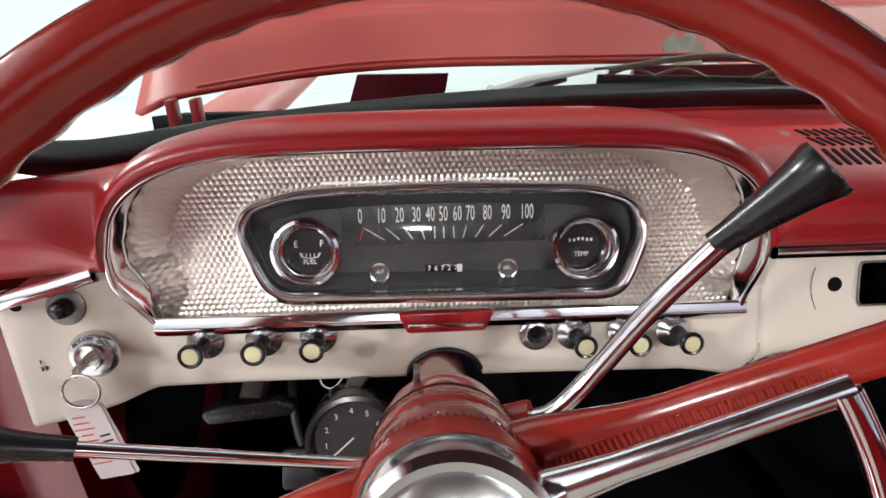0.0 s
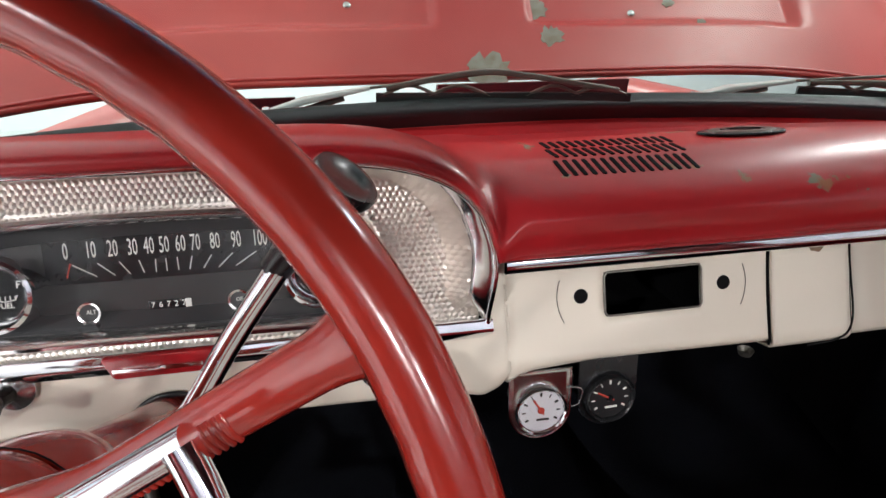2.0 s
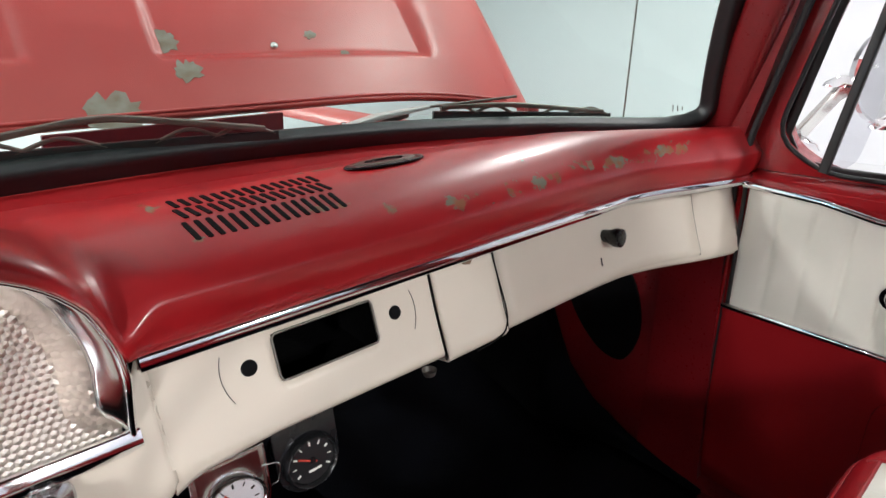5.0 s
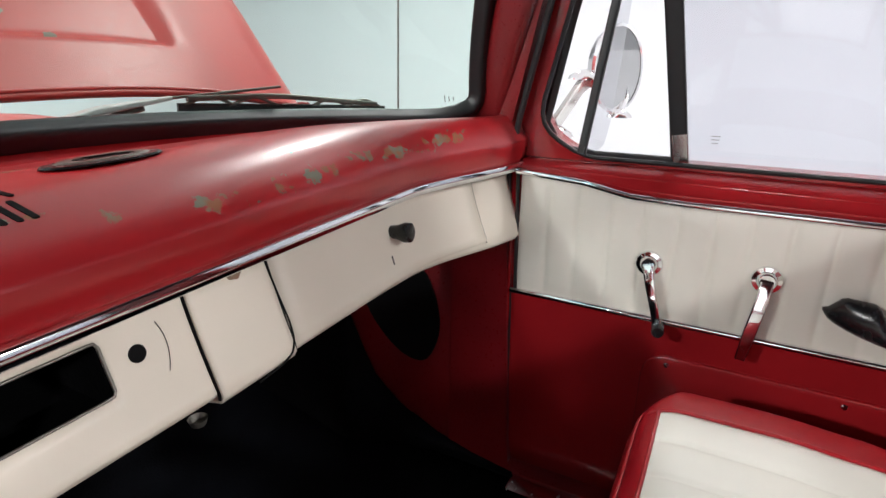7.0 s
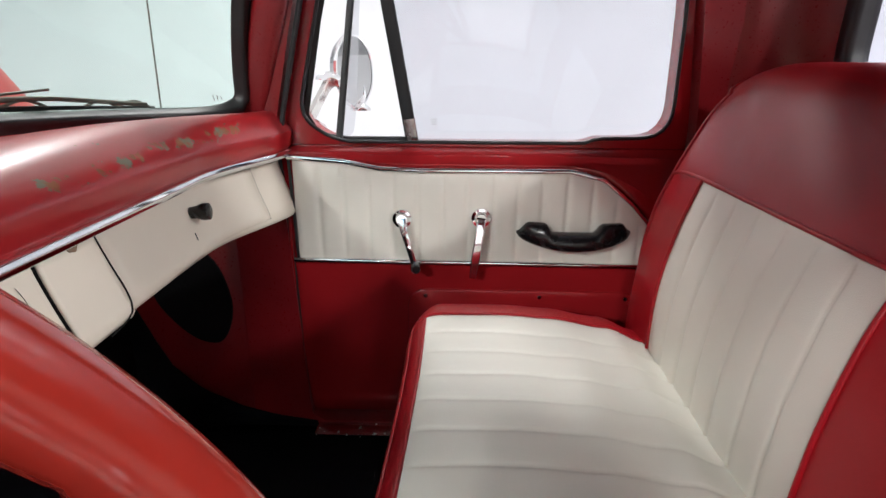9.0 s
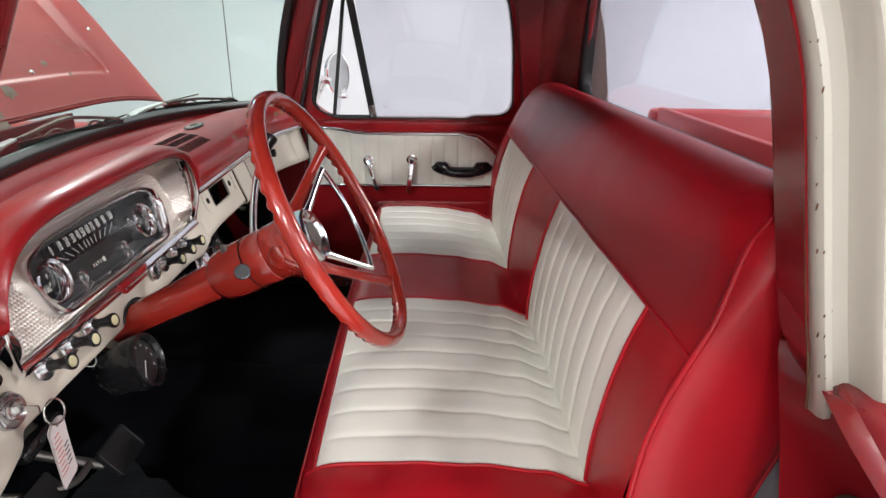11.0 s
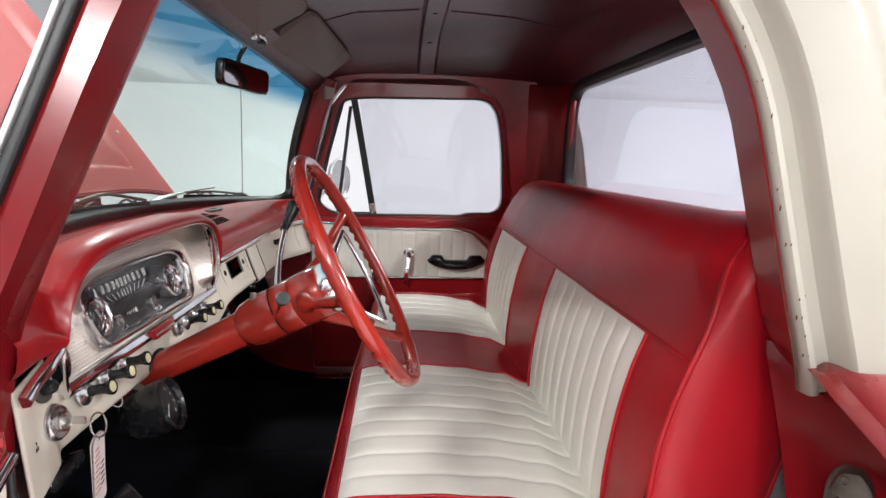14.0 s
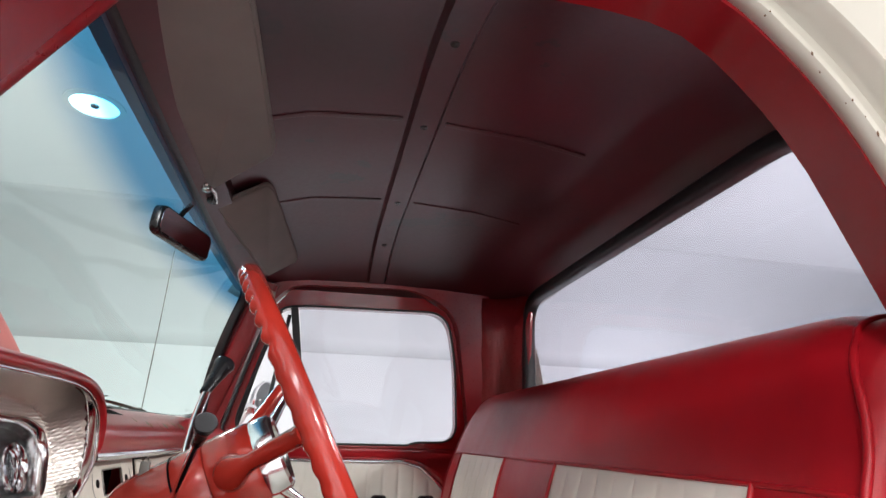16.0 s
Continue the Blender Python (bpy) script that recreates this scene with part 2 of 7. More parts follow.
STUDIO_FLOOR = material("pale_studio_floor", (0.74, 0.74, 0.75), 0.35, var=0.06, scale=0.8)
GLASS_FRONT = glass("tinted_windshield_glass", (0.79, 0.94, 0.88), 0.6, band=(0.08, 0.34, 0.56), low=1.035, high=1.10)
GLASS_SIDE = glass("side_window_glass", (0.73, 0.74, 0.79), 0.9)
GLASS_REAR = glass("rear_window_glass", (0.88, 0.88, 0.93), 1.0)
GLASS_DIAL = glass("dial_cover_glass", (0.96, 0.96, 0.96), 0.45)
LAMP_GLOW = glow("lit_downlight_diffuser", (0.75, 0.95, 1.0), 9.0)

# ---------------------------------------------------------------- mesh tools
XF = [Matrix.Identity(4)]


def thing(name, at, label, category, group="", kind=""):
    ob = new(name)
    ob.empty_display_size = 0.05
    ob.matrix_world = XF[0] @ Matrix.Translation(at)
    ob.matrix_world = Matrix.Translation(ob.matrix_world.translation)
    return tagged(ob, label, category, group, kind)


def part(name, bm, mat, parent=None, label="", thick=0.0, sharp=0.7, smooth=True):
    """Links a bmesh as ONE mesh object, its origin in its own middle, under its parent."""
    bmesh.ops.remove_doubles(bm, verts=bm.verts, dist=1e-6)
    bmesh.ops.transform(bm, matrix=XF[0], verts=bm.verts)
    if XF[0].determinant() < 0:
        bmesh.ops.reverse_faces(bm, faces=bm.faces)
    lo = Vector([min(v.co[i] for v in bm.verts) for i in range(3)])
    hi = Vector([max(v.co[i] for v in bm.verts) for i in range(3)])
    mid = (lo + hi) / 2
    for v in bm.verts:
        v.co -= mid
    if smooth:
        for f in bm.faces:
            f.smooth = True
        for e in bm.edges:
            if len(e.link_faces) == 2 and e.calc_face_angle(0) > sharp:
                e.smooth = False
    me = bpy.data.meshes.new(name)
    bm.to_mesh(me)
    bm.free()
    me.materials.append(mat)
    ob = new(name, me)
    if parent:
        ob.parent = parent
        ob.matrix_parent_inverse = parent_world(parent).inverted()
    ob.location = mid
    WORLD[ob.name] = Matrix.Translation(mid)
    if thick:
        md = ob.modifiers.new("thickness", "SOLIDIFY")
        md.thickness, md.offset = thick, -1
    if label:
        tagged(ob, label)
    return ob


WORLD = {}


def parent_world(ob):
    return WORLD.get(ob.name, ob.matrix_basis)


def V(*a):
    return Vector(a)


def mesh(verts, faces):
    bm = bmesh.new()
    vs = [bm.verts.new(v) for v in verts]
    for f in faces:
        try:
            bm.faces.new([vs[i] for i in f])
        except ValueError:
            pass
    return bm


def loft(secs, ring=False, loop=False, caps=False, flip=False):
    """Skin through equal-length sections; ring: each section closes; loop: the last meets the first."""
    n, m = len(secs), len(secs[0])
    faces = []
    for i in range(n if loop else n - 1):
        for j in range(m if ring else m - 1):
            a, b = i * m + j, i * m + (j + 1) % m
            c, d = ((i + 1) % n) * m + (j + 1) % m, ((i + 1) % n) * m + j
            faces.append((d, c, b, a) if flip else (a, b, c, d))
    bm = mesh([p for s in secs for p in s], faces)
    if caps:
        bm.verts.ensure_lookup_table()
        for s in (list(range(m))[::-1], [(n - 1) * m + j for j in range(m)]):
            bm.faces.new([bm.verts[k] for k in (s[::-1] if flip else s)])
    return bm


def join(*bms):
    out = bmesh.new()
    for b in bms:
        tmp = bpy.data.meshes.new("tmp")
        b.to_mesh(tmp)
        b.free()
        out.from_mesh(tmp)
        bpy.data.meshes.remove(tmp)
    return out


def moved(bm, m):
    bmesh.ops.transform(bm, matrix=m, verts=bm.verts)
    return bm


def circle(r, n=16, sx=1.0, sy=1.0):
    return [V(r * sx * math.cos(2 * math.pi * k / n), r * sy * math.sin(2 * math.pi * k / n), 0) for k in range(n)]


def soft(poly, r, n=5, closed=True):
    """Rounds the corners of a 2D outline; r: one radius or one a corner."""
    out, m = [], len(poly)
    for i, p in enumerate(poly):
        p = Vector(p)
        if not closed and i in (0, m - 1):
            out.append(p)
            continue
        a, b = Vector(poly[i - 1]), Vector(poly[(i + 1) % m])
        rad = r[i] if isinstance(r, (list, tuple)) else r
        d = min(rad, (a - p).length * 0.48, (b - p).length * 0.48)
        if d < 1e-6:
            out.append(p)
            continue
        s, e = p + (a - p).normalized() * d, p + (b - p).normalized() * d
        for k in range(n + 1):
            t = k / n
            out.append(s * (1 - t) ** 2 + p * 2 * t * (1 - t) + e * t * t)
    return out


def rrect(w, h, r, n=5):
    return soft([(-w / 2, -h / 2), (w / 2, -h / 2), (w / 2, h / 2), (-w / 2, h / 2)], r, n)


def resample(poly, n, closed=True):
    pts = [Vector(p) for p in poly] + ([Vector(poly[0])] if closed else [])
    cum = [0.0]
    for a, b in zip(pts, pts[1:]):
        cum.append(cum[-1] + (b - a).length)
    out, k = [], 0
    for i in range(n):
        s = cum[-1] * i / (n if closed else n - 1)
        while k < len(cum) - 2 and cum[k + 1] < s:
            k += 1
        f = (s - cum[k]) / max(1e-9, cum[k + 1] - cum[k])
        out.append(pts[k].lerp(pts[k + 1], min(1, f)))
    return out


def smooth_path(pts, n):
    """Catmull-Rom curve through points."""
    p = [Vector(q) for q in pts]
    p = [p[0] * 2 - p[1]] + p + [p[-1] * 2 - p[-2]]
    out = []
    segs = len(p) - 3
    for i in range(n):
        u = i / (n - 1) * segs
        k = min(int(u), segs - 1)
        t = u - k
        a, b, c, d = p[k:k + 4]
        out.append(0.5 * ((2 * b) + (c - a) * t + (2 * a - 5 * b + 4 * c - d) * t * t + (3 * b - a - 3 * c + d) * t ** 3))
    return out


def sweep(path, prof, closed=False, up=None, scales=None):
    """Sweeps a 2D profile (or a round of that radius) along a path."""
    if isinstance(prof, (int, float)):
        prof = circle(prof, 12)
    prof = [Vector((p[0], p[1])) for p in prof]
    path = [Vector(p) for p in path]
    n = len(path)
    secs, nrm = [], None
    for i, p in enumerate(path):
        a = path[i - 1] if (closed or i) else path[0]
        b = path[(i + 1) % n] if (closed or i < n - 1) else path[-1]
        t = (b - a).normalized()
        ref = Vector(up) if up else (nrm if nrm else (V(0, 0, 1) if abs(t.z) < 0.9 else V(1, 0, 0)))
        nrm = (ref - t * ref.dot(t)).normalized()
        side = t.cross(nrm)
        s = scales[i] if scales else 1.0
        secs.append([p + side * (q.x * s) + nrm * (q.y * s) for q in prof])
    return loft(secs, ring=True, loop=closed, caps=not closed)


def lathe(prof, m=None, n=28, squash=1.0):
    """Turns (radius, height) pairs round z; m places it."""
    secs = []
    for r, h in prof:
        secs.append([V(max(r, 1e-5) * math.cos(2 * math.pi * k / n), max(r, 1e-5) * squash * math.sin(2 * math.pi * k / n), h) for k in range(n)])
    bm = loft(secs, ring=True)
    bmesh.ops.remove_doubles(bm, verts=bm.verts, dist=3e-5)
    return moved(bm, m) if m else bm


def slab(poly, depth, m=None, edge=0.0, n=2):
    """A 2D outline given depth along +z, its front edge rounded by edge."""
    poly = [Vector((p[0], p[1])) for p in poly]
    c = sum(poly, Vector((0, 0))) / len(poly)
    area = sum(a.x * b.y - b.x * a.y for a, b in zip(poly, poly[1:] + poly[:1]))
    if area < 0:
        poly.reverse()
    secs = [[V(p.x, p.y, 0) for p in poly]]
    size = max((p - c).length for p in poly)
    steps = [(0.0, depth - edge)] + [(edge * (1 - math.cos(math.pi / 2 * k / n)), depth - edge + edge * math.sin(math.pi / 2 * k / n)) for k in range(1, n + 1)] if edge else [(0.0, depth)]
    for inset, h in steps:
        k = 1 - inset / size
        secs.append([V(c.x + (p.x - c.x) * k, c.y + (p.y - c.y) * k, h) for p in poly])
    bm = loft(secs, ring=True, caps=True)
    return moved(bm, m) if m else bm


def box(lo, hi, edge=0.0):
    bm = bmesh.new()
    bmesh.ops.create_cube(bm, size=1)
    for v in bm.verts:
        v.co = V(*[(lo[i] + hi[i]) / 2 + v.co[i] * (hi[i] - lo[i]) for i in range(3)])
    if edge:
        bmesh.ops.bevel(bm, geom=list(bm.edges), offset=edge, segments=2, affect="EDGES", profile=0.5)
    return bm


def frame_plate(outer, inner, depth, to3d, n=96):
    """A plate with an opening: both outlines 2D; to3d(u, v, d) places it, d from 0 to depth."""
    co = sum((Vector(p) for p in inner), Vector((0, 0))) / len(inner)
    inn = resample(inner, n)
    out = []
    for p in inn:
        best = None
        d = (p - co).normalized()
        for a, b in zip(outer, list(outer[1:]) + [outer[0]]):
            a, b = Vector(a), Vector(b)
            e = b - a
            den = d.x * e.y - d.y * e.x
            if abs(den) < 1e-9:
                continue
            w = a - co
            t = (w.x * e.y - w.y * e.x) / den
            s = (w.x * d.y - w.y * d.x) / den
            if t > 0 and -1e-6 <= s <= 1 + 1e-6 and (best is None or t > best):
                best = t
        out.append(co + d * (best or 0.01))
    secs = [[to3d(p.x, p.y, 0) for p in inn], [to3d(p.x, p.y, 0) for p in out], [to3d(p.x, p.y, depth) for p in out], [to3d(p.x, p.y, depth) for p in inn]]
    return loft(secs, ring=True, loop=True)


def smoothstep(a, b, x):
    t = max(0.0, min(1.0, (x - a) / (b - a)))
    return t * t * (3 - 2 * t)


def lerp(a, b, t):
    return a + (b - a) * t


def curve_at(keys, x):
    """Piecewise smooth value through (x, value) pairs."""
    if x <= keys[0][0]:
        return keys[0][1]
    for (a, va), (b, vb) in zip(keys, keys[1:]):
        if x <= b:
            return lerp(va, vb, smoothstep(a, b, x))
    return keys[-1][1]


def linear_at(keys, x):
    if x <= keys[0][0]:
        return keys[0][1]
    for (a, va), (b, vb) in zip(keys, keys[1:]):
        if x <= b:
            return lerp(va, vb, (x - a) / (b - a))
    return keys[-1][1]


def span(a, b, n):
    return [a + (b - a) * k / (n - 1) for k in range(n)]


def text_bm(words, size, m, depth=0.0004, align="CENTER", squeeze=1.0):
    """Built-in font lettering as a mesh, in the xy plane of m."""
    cu = bpy.data.curves.new("lettering", "FONT")
    cu.body, cu.size, cu.extrude, cu.align_x, cu.align_y = words, size, depth, align, "CENTER"
    cu.resolution_u = 2
    ob = bpy.data.objects.new("lettering", cu)
    me = ob.to_mesh()
    bm = bmesh.new()
    bm.from_mesh(me)
    ob.to_mesh_clear()
    bpy.data.objects.remove(ob)
    bpy.data.curves.remove(cu)
    bmesh.ops.scale(bm, vec=(squeeze, 1, 1), verts=bm.verts)
    return moved(bm, m)


def facing(at, normal, upward=(0, 0, 1)):
    """A pose at a point whose z axis is the normal and whose y axis leans upward."""
    z = Vector(normal).normalized()
    x = Vector(upward).cross(z).normalized()
    y = z.cross(x)
    m = Matrix((x, y, z)).transposed().to_4x4()
    m.translation = Vector(at)
    return m

# ---------------------------------------------------------------- studio room
FLOOR_Z = -0.52


def room_slab(name, lo, hi, mat):
    return tagged(part(name, box(lo, hi), mat), kind="structure")


room_slab("floor", (-9.5, -14.5, FLOOR_Z - 0.1), (7.5, 8, FLOOR_Z), STUDIO_FLOOR)
room_slab("wall_north", (-9.5, 8, FLOOR_Z), (7.5, 8.1, 3.5), STUDIO)
room_slab("wall_south", (-9.5, -14.6, FLOOR_Z), (7.5, -14.5, 3.5), STUDIO)
room_slab("wall_west", (-9.6, -14.5, FLOOR_Z), (-9.5, 8, 3.5), STUDIO)
room_slab("wall_east", (7.5, -14.5, FLOOR_Z), (7.6, 8, 3.5), STUDIO)
room_slab("ceiling", (-9.5, -14.5, 3.5), (7.5, 8, 3.6), STUDIO_CEILING)


def wall_cove(name, a, b, r=1.6):
    """Curved plaster cove between a wall and the ceiling, along the inner wall line a to b; its inside lies to the left of that line."""
    d = (Vector(b) - Vector(a)).normalized()
    nr = Vector((-d.y, d.x))
    prof = [(r * (1 - math.cos(t)) + 0.003, 3.497 - r * (1 - math.sin(t))) for t in span(0, math.pi / 2, 14)]
    secs = [[V(p[0] + nr.x * o, p[1] + nr.y * o, z) for o, z in prof] for p in (a, b)]
    tagged(part(name, loft(secs), STUDIO, thick=0.002), kind="structure")


wall_cove("trim_cove_south", (-9.5, -14.5), (7.5, -14.5))
wall_cove("trim_cove_east", (7.5, -14.5), (7.5, 8.0))
wall_cove("trim_cove_north", (7.5, 8.0), (-9.5, 8.0))
wall_cove("trim_cove_west", (-9.5, 8.0), (-9.5, -14.5))


def downlight(x, y, r=0.2):
    top = thing("ceiling_downlight", (x, y, 3.5), "round white recessed downlight, lit, in the studio ceiling", "ceiling light", "studio downlights")
    part("trim_ring", lathe([(r, 0), (r + 0.05, 0), (r + 0.05, -0.02), (r, -0.025), (r, 0)], Matrix.Translation((x, y, 3.5))), WHITE_INK, top)
    part("diffuser", lathe([(0, -0.012), (r, -0.012)], Matrix.Translation((x, y, 3.5))), LAMP_GLOW, top, "bright diffuser disc")
    part("centre_cap", lathe([(0, -0.030), (0.030, -0.030), (0.036, -0.024), (0.036, -0.012)], Matrix.Translation((x, y, 3.5))), STEEL, top, "small grey centre cap")


# ---------------------------------------------------------------- cab shell
def half_x(z):
    """Half width of the cab at the door opening: upright below the belt, leaning in above it."""
    return 0.775 - 0.17 * max(0.0, z - 0.70)


def seal_y(x):
    return 0.155 - 0.16 * x * x - 0.43 * x ** 4 if x < 0 else 0.155 - 0.26 * x * x - 0.31 * x ** 4


def ws_point(u, v):
    """Windshield surface: u across from -1 to 1, v up from 0 to 1."""
    hw = lerp(0.755, 0.655, v)
    x = u * hw
    low = V(x, seal_y(x), 0.756 - (0.032 if x < 0 else 0.045) * x * x)
    xt = x
    high = V(x, -0.168 - 0.055 * xt * xt, 1.150 - 0.05 * xt * xt)
    return low.lerp(high, v)


def ws_outline(inset=0.0, n=160):
    poly = soft([(-1 + inset, inset * 1.6), (1 - inset, inset * 1.6), (1 - inset, 1 - inset * 1.6), (-1 + inset, 1 - inset * 1.6)], [0.12, 0.12, 0.10, 0.10], 8)
    return resample(poly, n)


truck = thing("pickup_truck_cab", (0, -0.4, FLOOR_Z), "red and cream vintage pickup truck cab with its hood open", "pickup truck")

# floor pan, toe board, firewall, rear wall
part("floor_pan", loft([[V(x, y, z) for y, z in ((-1.09, 0.05), (-0.80, 0.05), (-0.30, 0.045), (0.16, 0.045), (0.34, 0.16), (0.40, 0.34), (0.41, 0.68), (0.30, 0.692))] for x in span(-0.79, 0.79, 9)], flip=True),
     CARPET, truck, "black floor covering", thick=0.02)
part("transmission_tunnel", loft([[V(x, y, 0.045 + h * (1 - (x / 0.2) ** 2) ** 0.5 if abs(x) < 0.2 else 0.045) for x in span(-0.2, 0.2, 13)] for y, h in ((-0.42, 0.03), (-0.1, 0.05), (0.2, 0.11), (0.42, 0.2))], flip=False),
     CARPET, truck)


def rear_wall_point(u, v, d):
    return V(u, -1.10 + d - 0.03 * max(0, (v - 0.8)) , v)


REAR_OPEN = soft([(-0.63, 0.78), (0.63, 0.78), (0.622, 1.153), (-0.622, 1.153)], [0.08, 0.08, 0.115, 0.19], 10)
part("rear_wall", frame_plate([(-0.80, 0.02), (0.80, 0.02), (0.77, 0.9), (0.69, 1.21), (-0.69, 1.21), (-0.77, 0.9)], REAR_OPEN, -0.012, rear_wall_point), RED_CABIN, truck)
rear_win = part("rear_window", slab(REAR_OPEN, 0.005, Matrix(((1, 0, 0, 0), (0, 0, -1, -1.106), (0, 1, 0, 0), (0, 0, 0, 1)))), GLASS_REAR, truck, "wide clear rear window pane")
rear_win.visible_shadow = False
part("seal", sweep([V(p.x, -1.100, p.y) for p in resample(REAR_OPEN, 120)], rrect(0.034, 0.040, 0.012), closed=True, up=(0, 1, 0)), RUBBER, rear_win, "black rubber window seal")

# corner panels between the door openings and the rear wall
for s in (-1, 1):
    secs = []
    for z in ((0.03, 0.4, 0.7, 0.9, 1.05, 1.17) if s > 0 else (0.66, 0.7, 0.8, 0.9, 1.05, 1.17)):
        h = half_x(z)
        secs.append([V(s * h, -0.955 + 0.10 * max(0, z - 0.8), z), V(s * (h - 0.01), -1.015, z), V(s * (h - 0.05), -1.075, z), V(s * (h - 0.12), -1.103, z)])
    part("corner_panel", loft(secs, flip=s > 0), RED_CABIN, truck, thick=0.012)
    for z in (0.83, 0.92, 1.055):
        part("rib", sweep([V(s * (half_x(z) - dx), y, z) for dx, y in ((0.012, -1.012), (0.022, -1.036), (0.045, -1.067), (0.075, -1.084), (0.100, -1.093))], rrect(0.014, 0.012, 0.005), up=(0, 0, 1)), RED_CABIN, truck)

# roof
ROOF_KEYS = ((-1.11, 1.14), (-1.06, 1.20), (-0.96, 1.248), (-0.80, 1.274), (-0.58, 1.286), (-0.38, 1.268), (-0.26, 1.232), (-0.18, 1.165))


def roof_z(x, y, lift=0.0):
    c = linear_at(ROOF_KEYS, y) + lift
    return c - (c - 1.150) * min(1.0, abs(x / 0.725)) ** 5


roof_secs = [[V(x, y - 0.10 * x * x * smoothstep(-0.4, -0.18, y), roof_z(x, y)) for x in span(-0.725, 0.725, 41)] for y in span(-1.11, -0.18, 40)]
part("roof_lining", loft(roof_secs, flip=True), RED_SHADED, truck, "inner roof panel, red paint darkened for the shade overhead")
out_secs = []
for y in span(-1.20, -0.12, 36):
    c = linear_at(((-1.20, 1.195), (-1.12, 1.265), (-0.93, 1.315), (-0.6, 1.335), (-0.35, 1.32), (-0.22, 1.26), (-0.12, 1.165)), y)
    out_secs.append([V(x, y - 0.12 * x * x * smoothstep(-0.4, -0.1, y), c - (c - 1.185) * min(1.0, abs(x / 0.76)) ** 4) for x in span(-0.76, 0.76, 41)])
part("roof_skin", loft(out_secs), CREAM_RUST, truck, "cream painted outer roof skin", thick=0.004)
# roof bow and pressed beads
bow = []
for x in span(-0.66, 0.66, 31):
    z = roof_z(x, -0.59)
    bow.append([V(x, -0.59 + a, z + b - 0.002) for a, b in ((-0.045, 0.004), (-0.032, 0), (-0.024, -0.014), (0.024, -0.014), (0.032, 0), (0.045, 0.004))])
part("roof_bow", loft(bow, flip=True), RED_SHADED, truck, "pressed steel roof bow across the lining")
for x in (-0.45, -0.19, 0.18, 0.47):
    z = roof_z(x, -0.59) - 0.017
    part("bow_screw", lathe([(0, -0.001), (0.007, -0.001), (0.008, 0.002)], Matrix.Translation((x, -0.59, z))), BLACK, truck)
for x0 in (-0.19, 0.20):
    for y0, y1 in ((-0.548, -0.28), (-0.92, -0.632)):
        part("roof_bead", sweep([V(x0, y, roof_z(x0, y) - 0.001) for y in span(y0, y1, 12)], rrect(0.012, 0.004, 0.0018)), RED_SHADED, truck)
# windshield header, in the roof's red with the shade in its colour
hdr = []
for u in span(-1, 1, 31):
    a = ws_point(u, 0.985)
    b = V(a.x, a.y - 0.055, a.z + 0.028)
    hdr.append([a + V(0, 0.03, 0.01), a + V(0, -0.004, -0.006), a + V(0, -0.02, 0.0), b, b + V(0, 0.0, 0.05)])
part("windshield_header", loft(hdr, flip=False), RED_SHADED, truck, "red windshield header, its colour darkened for shade", thick=0.004)

# windshield glass and seal
rings = []
for k in (0.0, 0.25, 0.5, 0.75, 0.9, 1.0):
    rings.append([ws_point(p.x * k, 0.5 + (p.y - 0.5) * k) for p in ws_outline()])
wind = part("windshield", loft(rings, ring=True), GLASS_FRONT, truck, "green tinted windshield with a blue shade band")
wind.visible_shadow = False
for k in range(3):
    part("etched_mark", slab(rrect(0.0016, 0.011 - 0.002 * k, 0.0006), 0.0004, facing(ws_point(0.937 + 0.008 * k, 0.085) + V(0, -0.004, 0), (-0.25, -1, 0.55)) @ pose(0, 0, 0, 0, 0, -20)), STEEL, wind)
part("seal", sweep([ws_point(p.x, p.y) + V(0, -0.004, 0) for p in ws_outline()], rrect(0.030, 0.026, 0.009), closed=True, up=(0, 1, 0.6)), RUBBER, wind, "black rubber windshield seal")

# side frames: A pillar, roof rail, B pillar and sill in one ring, red inside, cream skin outside
DOOR_OPEN = soft([(-0.178, 0.06), (-0.155, 0.53), (-0.140, 0.68), (-0.252, 1.085), (-0.315, 1.165), (-0.735, 1.18), (-0.872, 1.11), (-0.935, 0.72), (-0.955, 0.53), (-0.960, 0.06)],
                 [0.03, 0.05, 0.05, 0.08, 0.06, 0.09, 0.10, 0.08, 0.05, 0.03], 6)
DRIVER_OPEN = soft([(-0.112, 0.06), (-0.106, 0.40), (-0.108, 0.57), (-0.120, 0.70), (-0.222, 0.98), (-0.262, 1.075), (-0.32, 1.125), (-0.70, 1.135), (-0.79, 1.12), (-0.868, 1.00), (-0.918, 0.72), (-0.96, 0.66), (-1.045, 0.60), (-1.050, 0.06)],
                   [0.02, 0.05, 0.05, 0.05, 0.05, 0.05, 0.05, 0.06, 0.09, 0.10, 0.03, 0.03, 0.03, 0.03], 6)
FRAME_OUT = [(-0.05, 0.0), (-0.05, 0.58), (-0.07, 0.72), (-0.205, 1.17), (-0.33, 1.215), (-0.78, 1.225), (-0.99, 1.18), (-1.05, 0.78), (-1.065, 0.0)]
KICK_CARPET = ((-0.19, 0.060), (-0.10, 0.074), (-0.024, 0.094), (0.045, 0.145), (0.095, 0.215), (0.125, 0.30), (0.16, 0.42))
FRAME_OUT_DRIVER = [(-0.05, 0.0), (-0.05, 0.56), (-0.075, 0.68), (-0.126, 0.80), (-0.192, 0.98), (-0.222, 1.06), (-0.24, 1.17), (-0.33, 1.215)] + FRAME_OUT[5:]
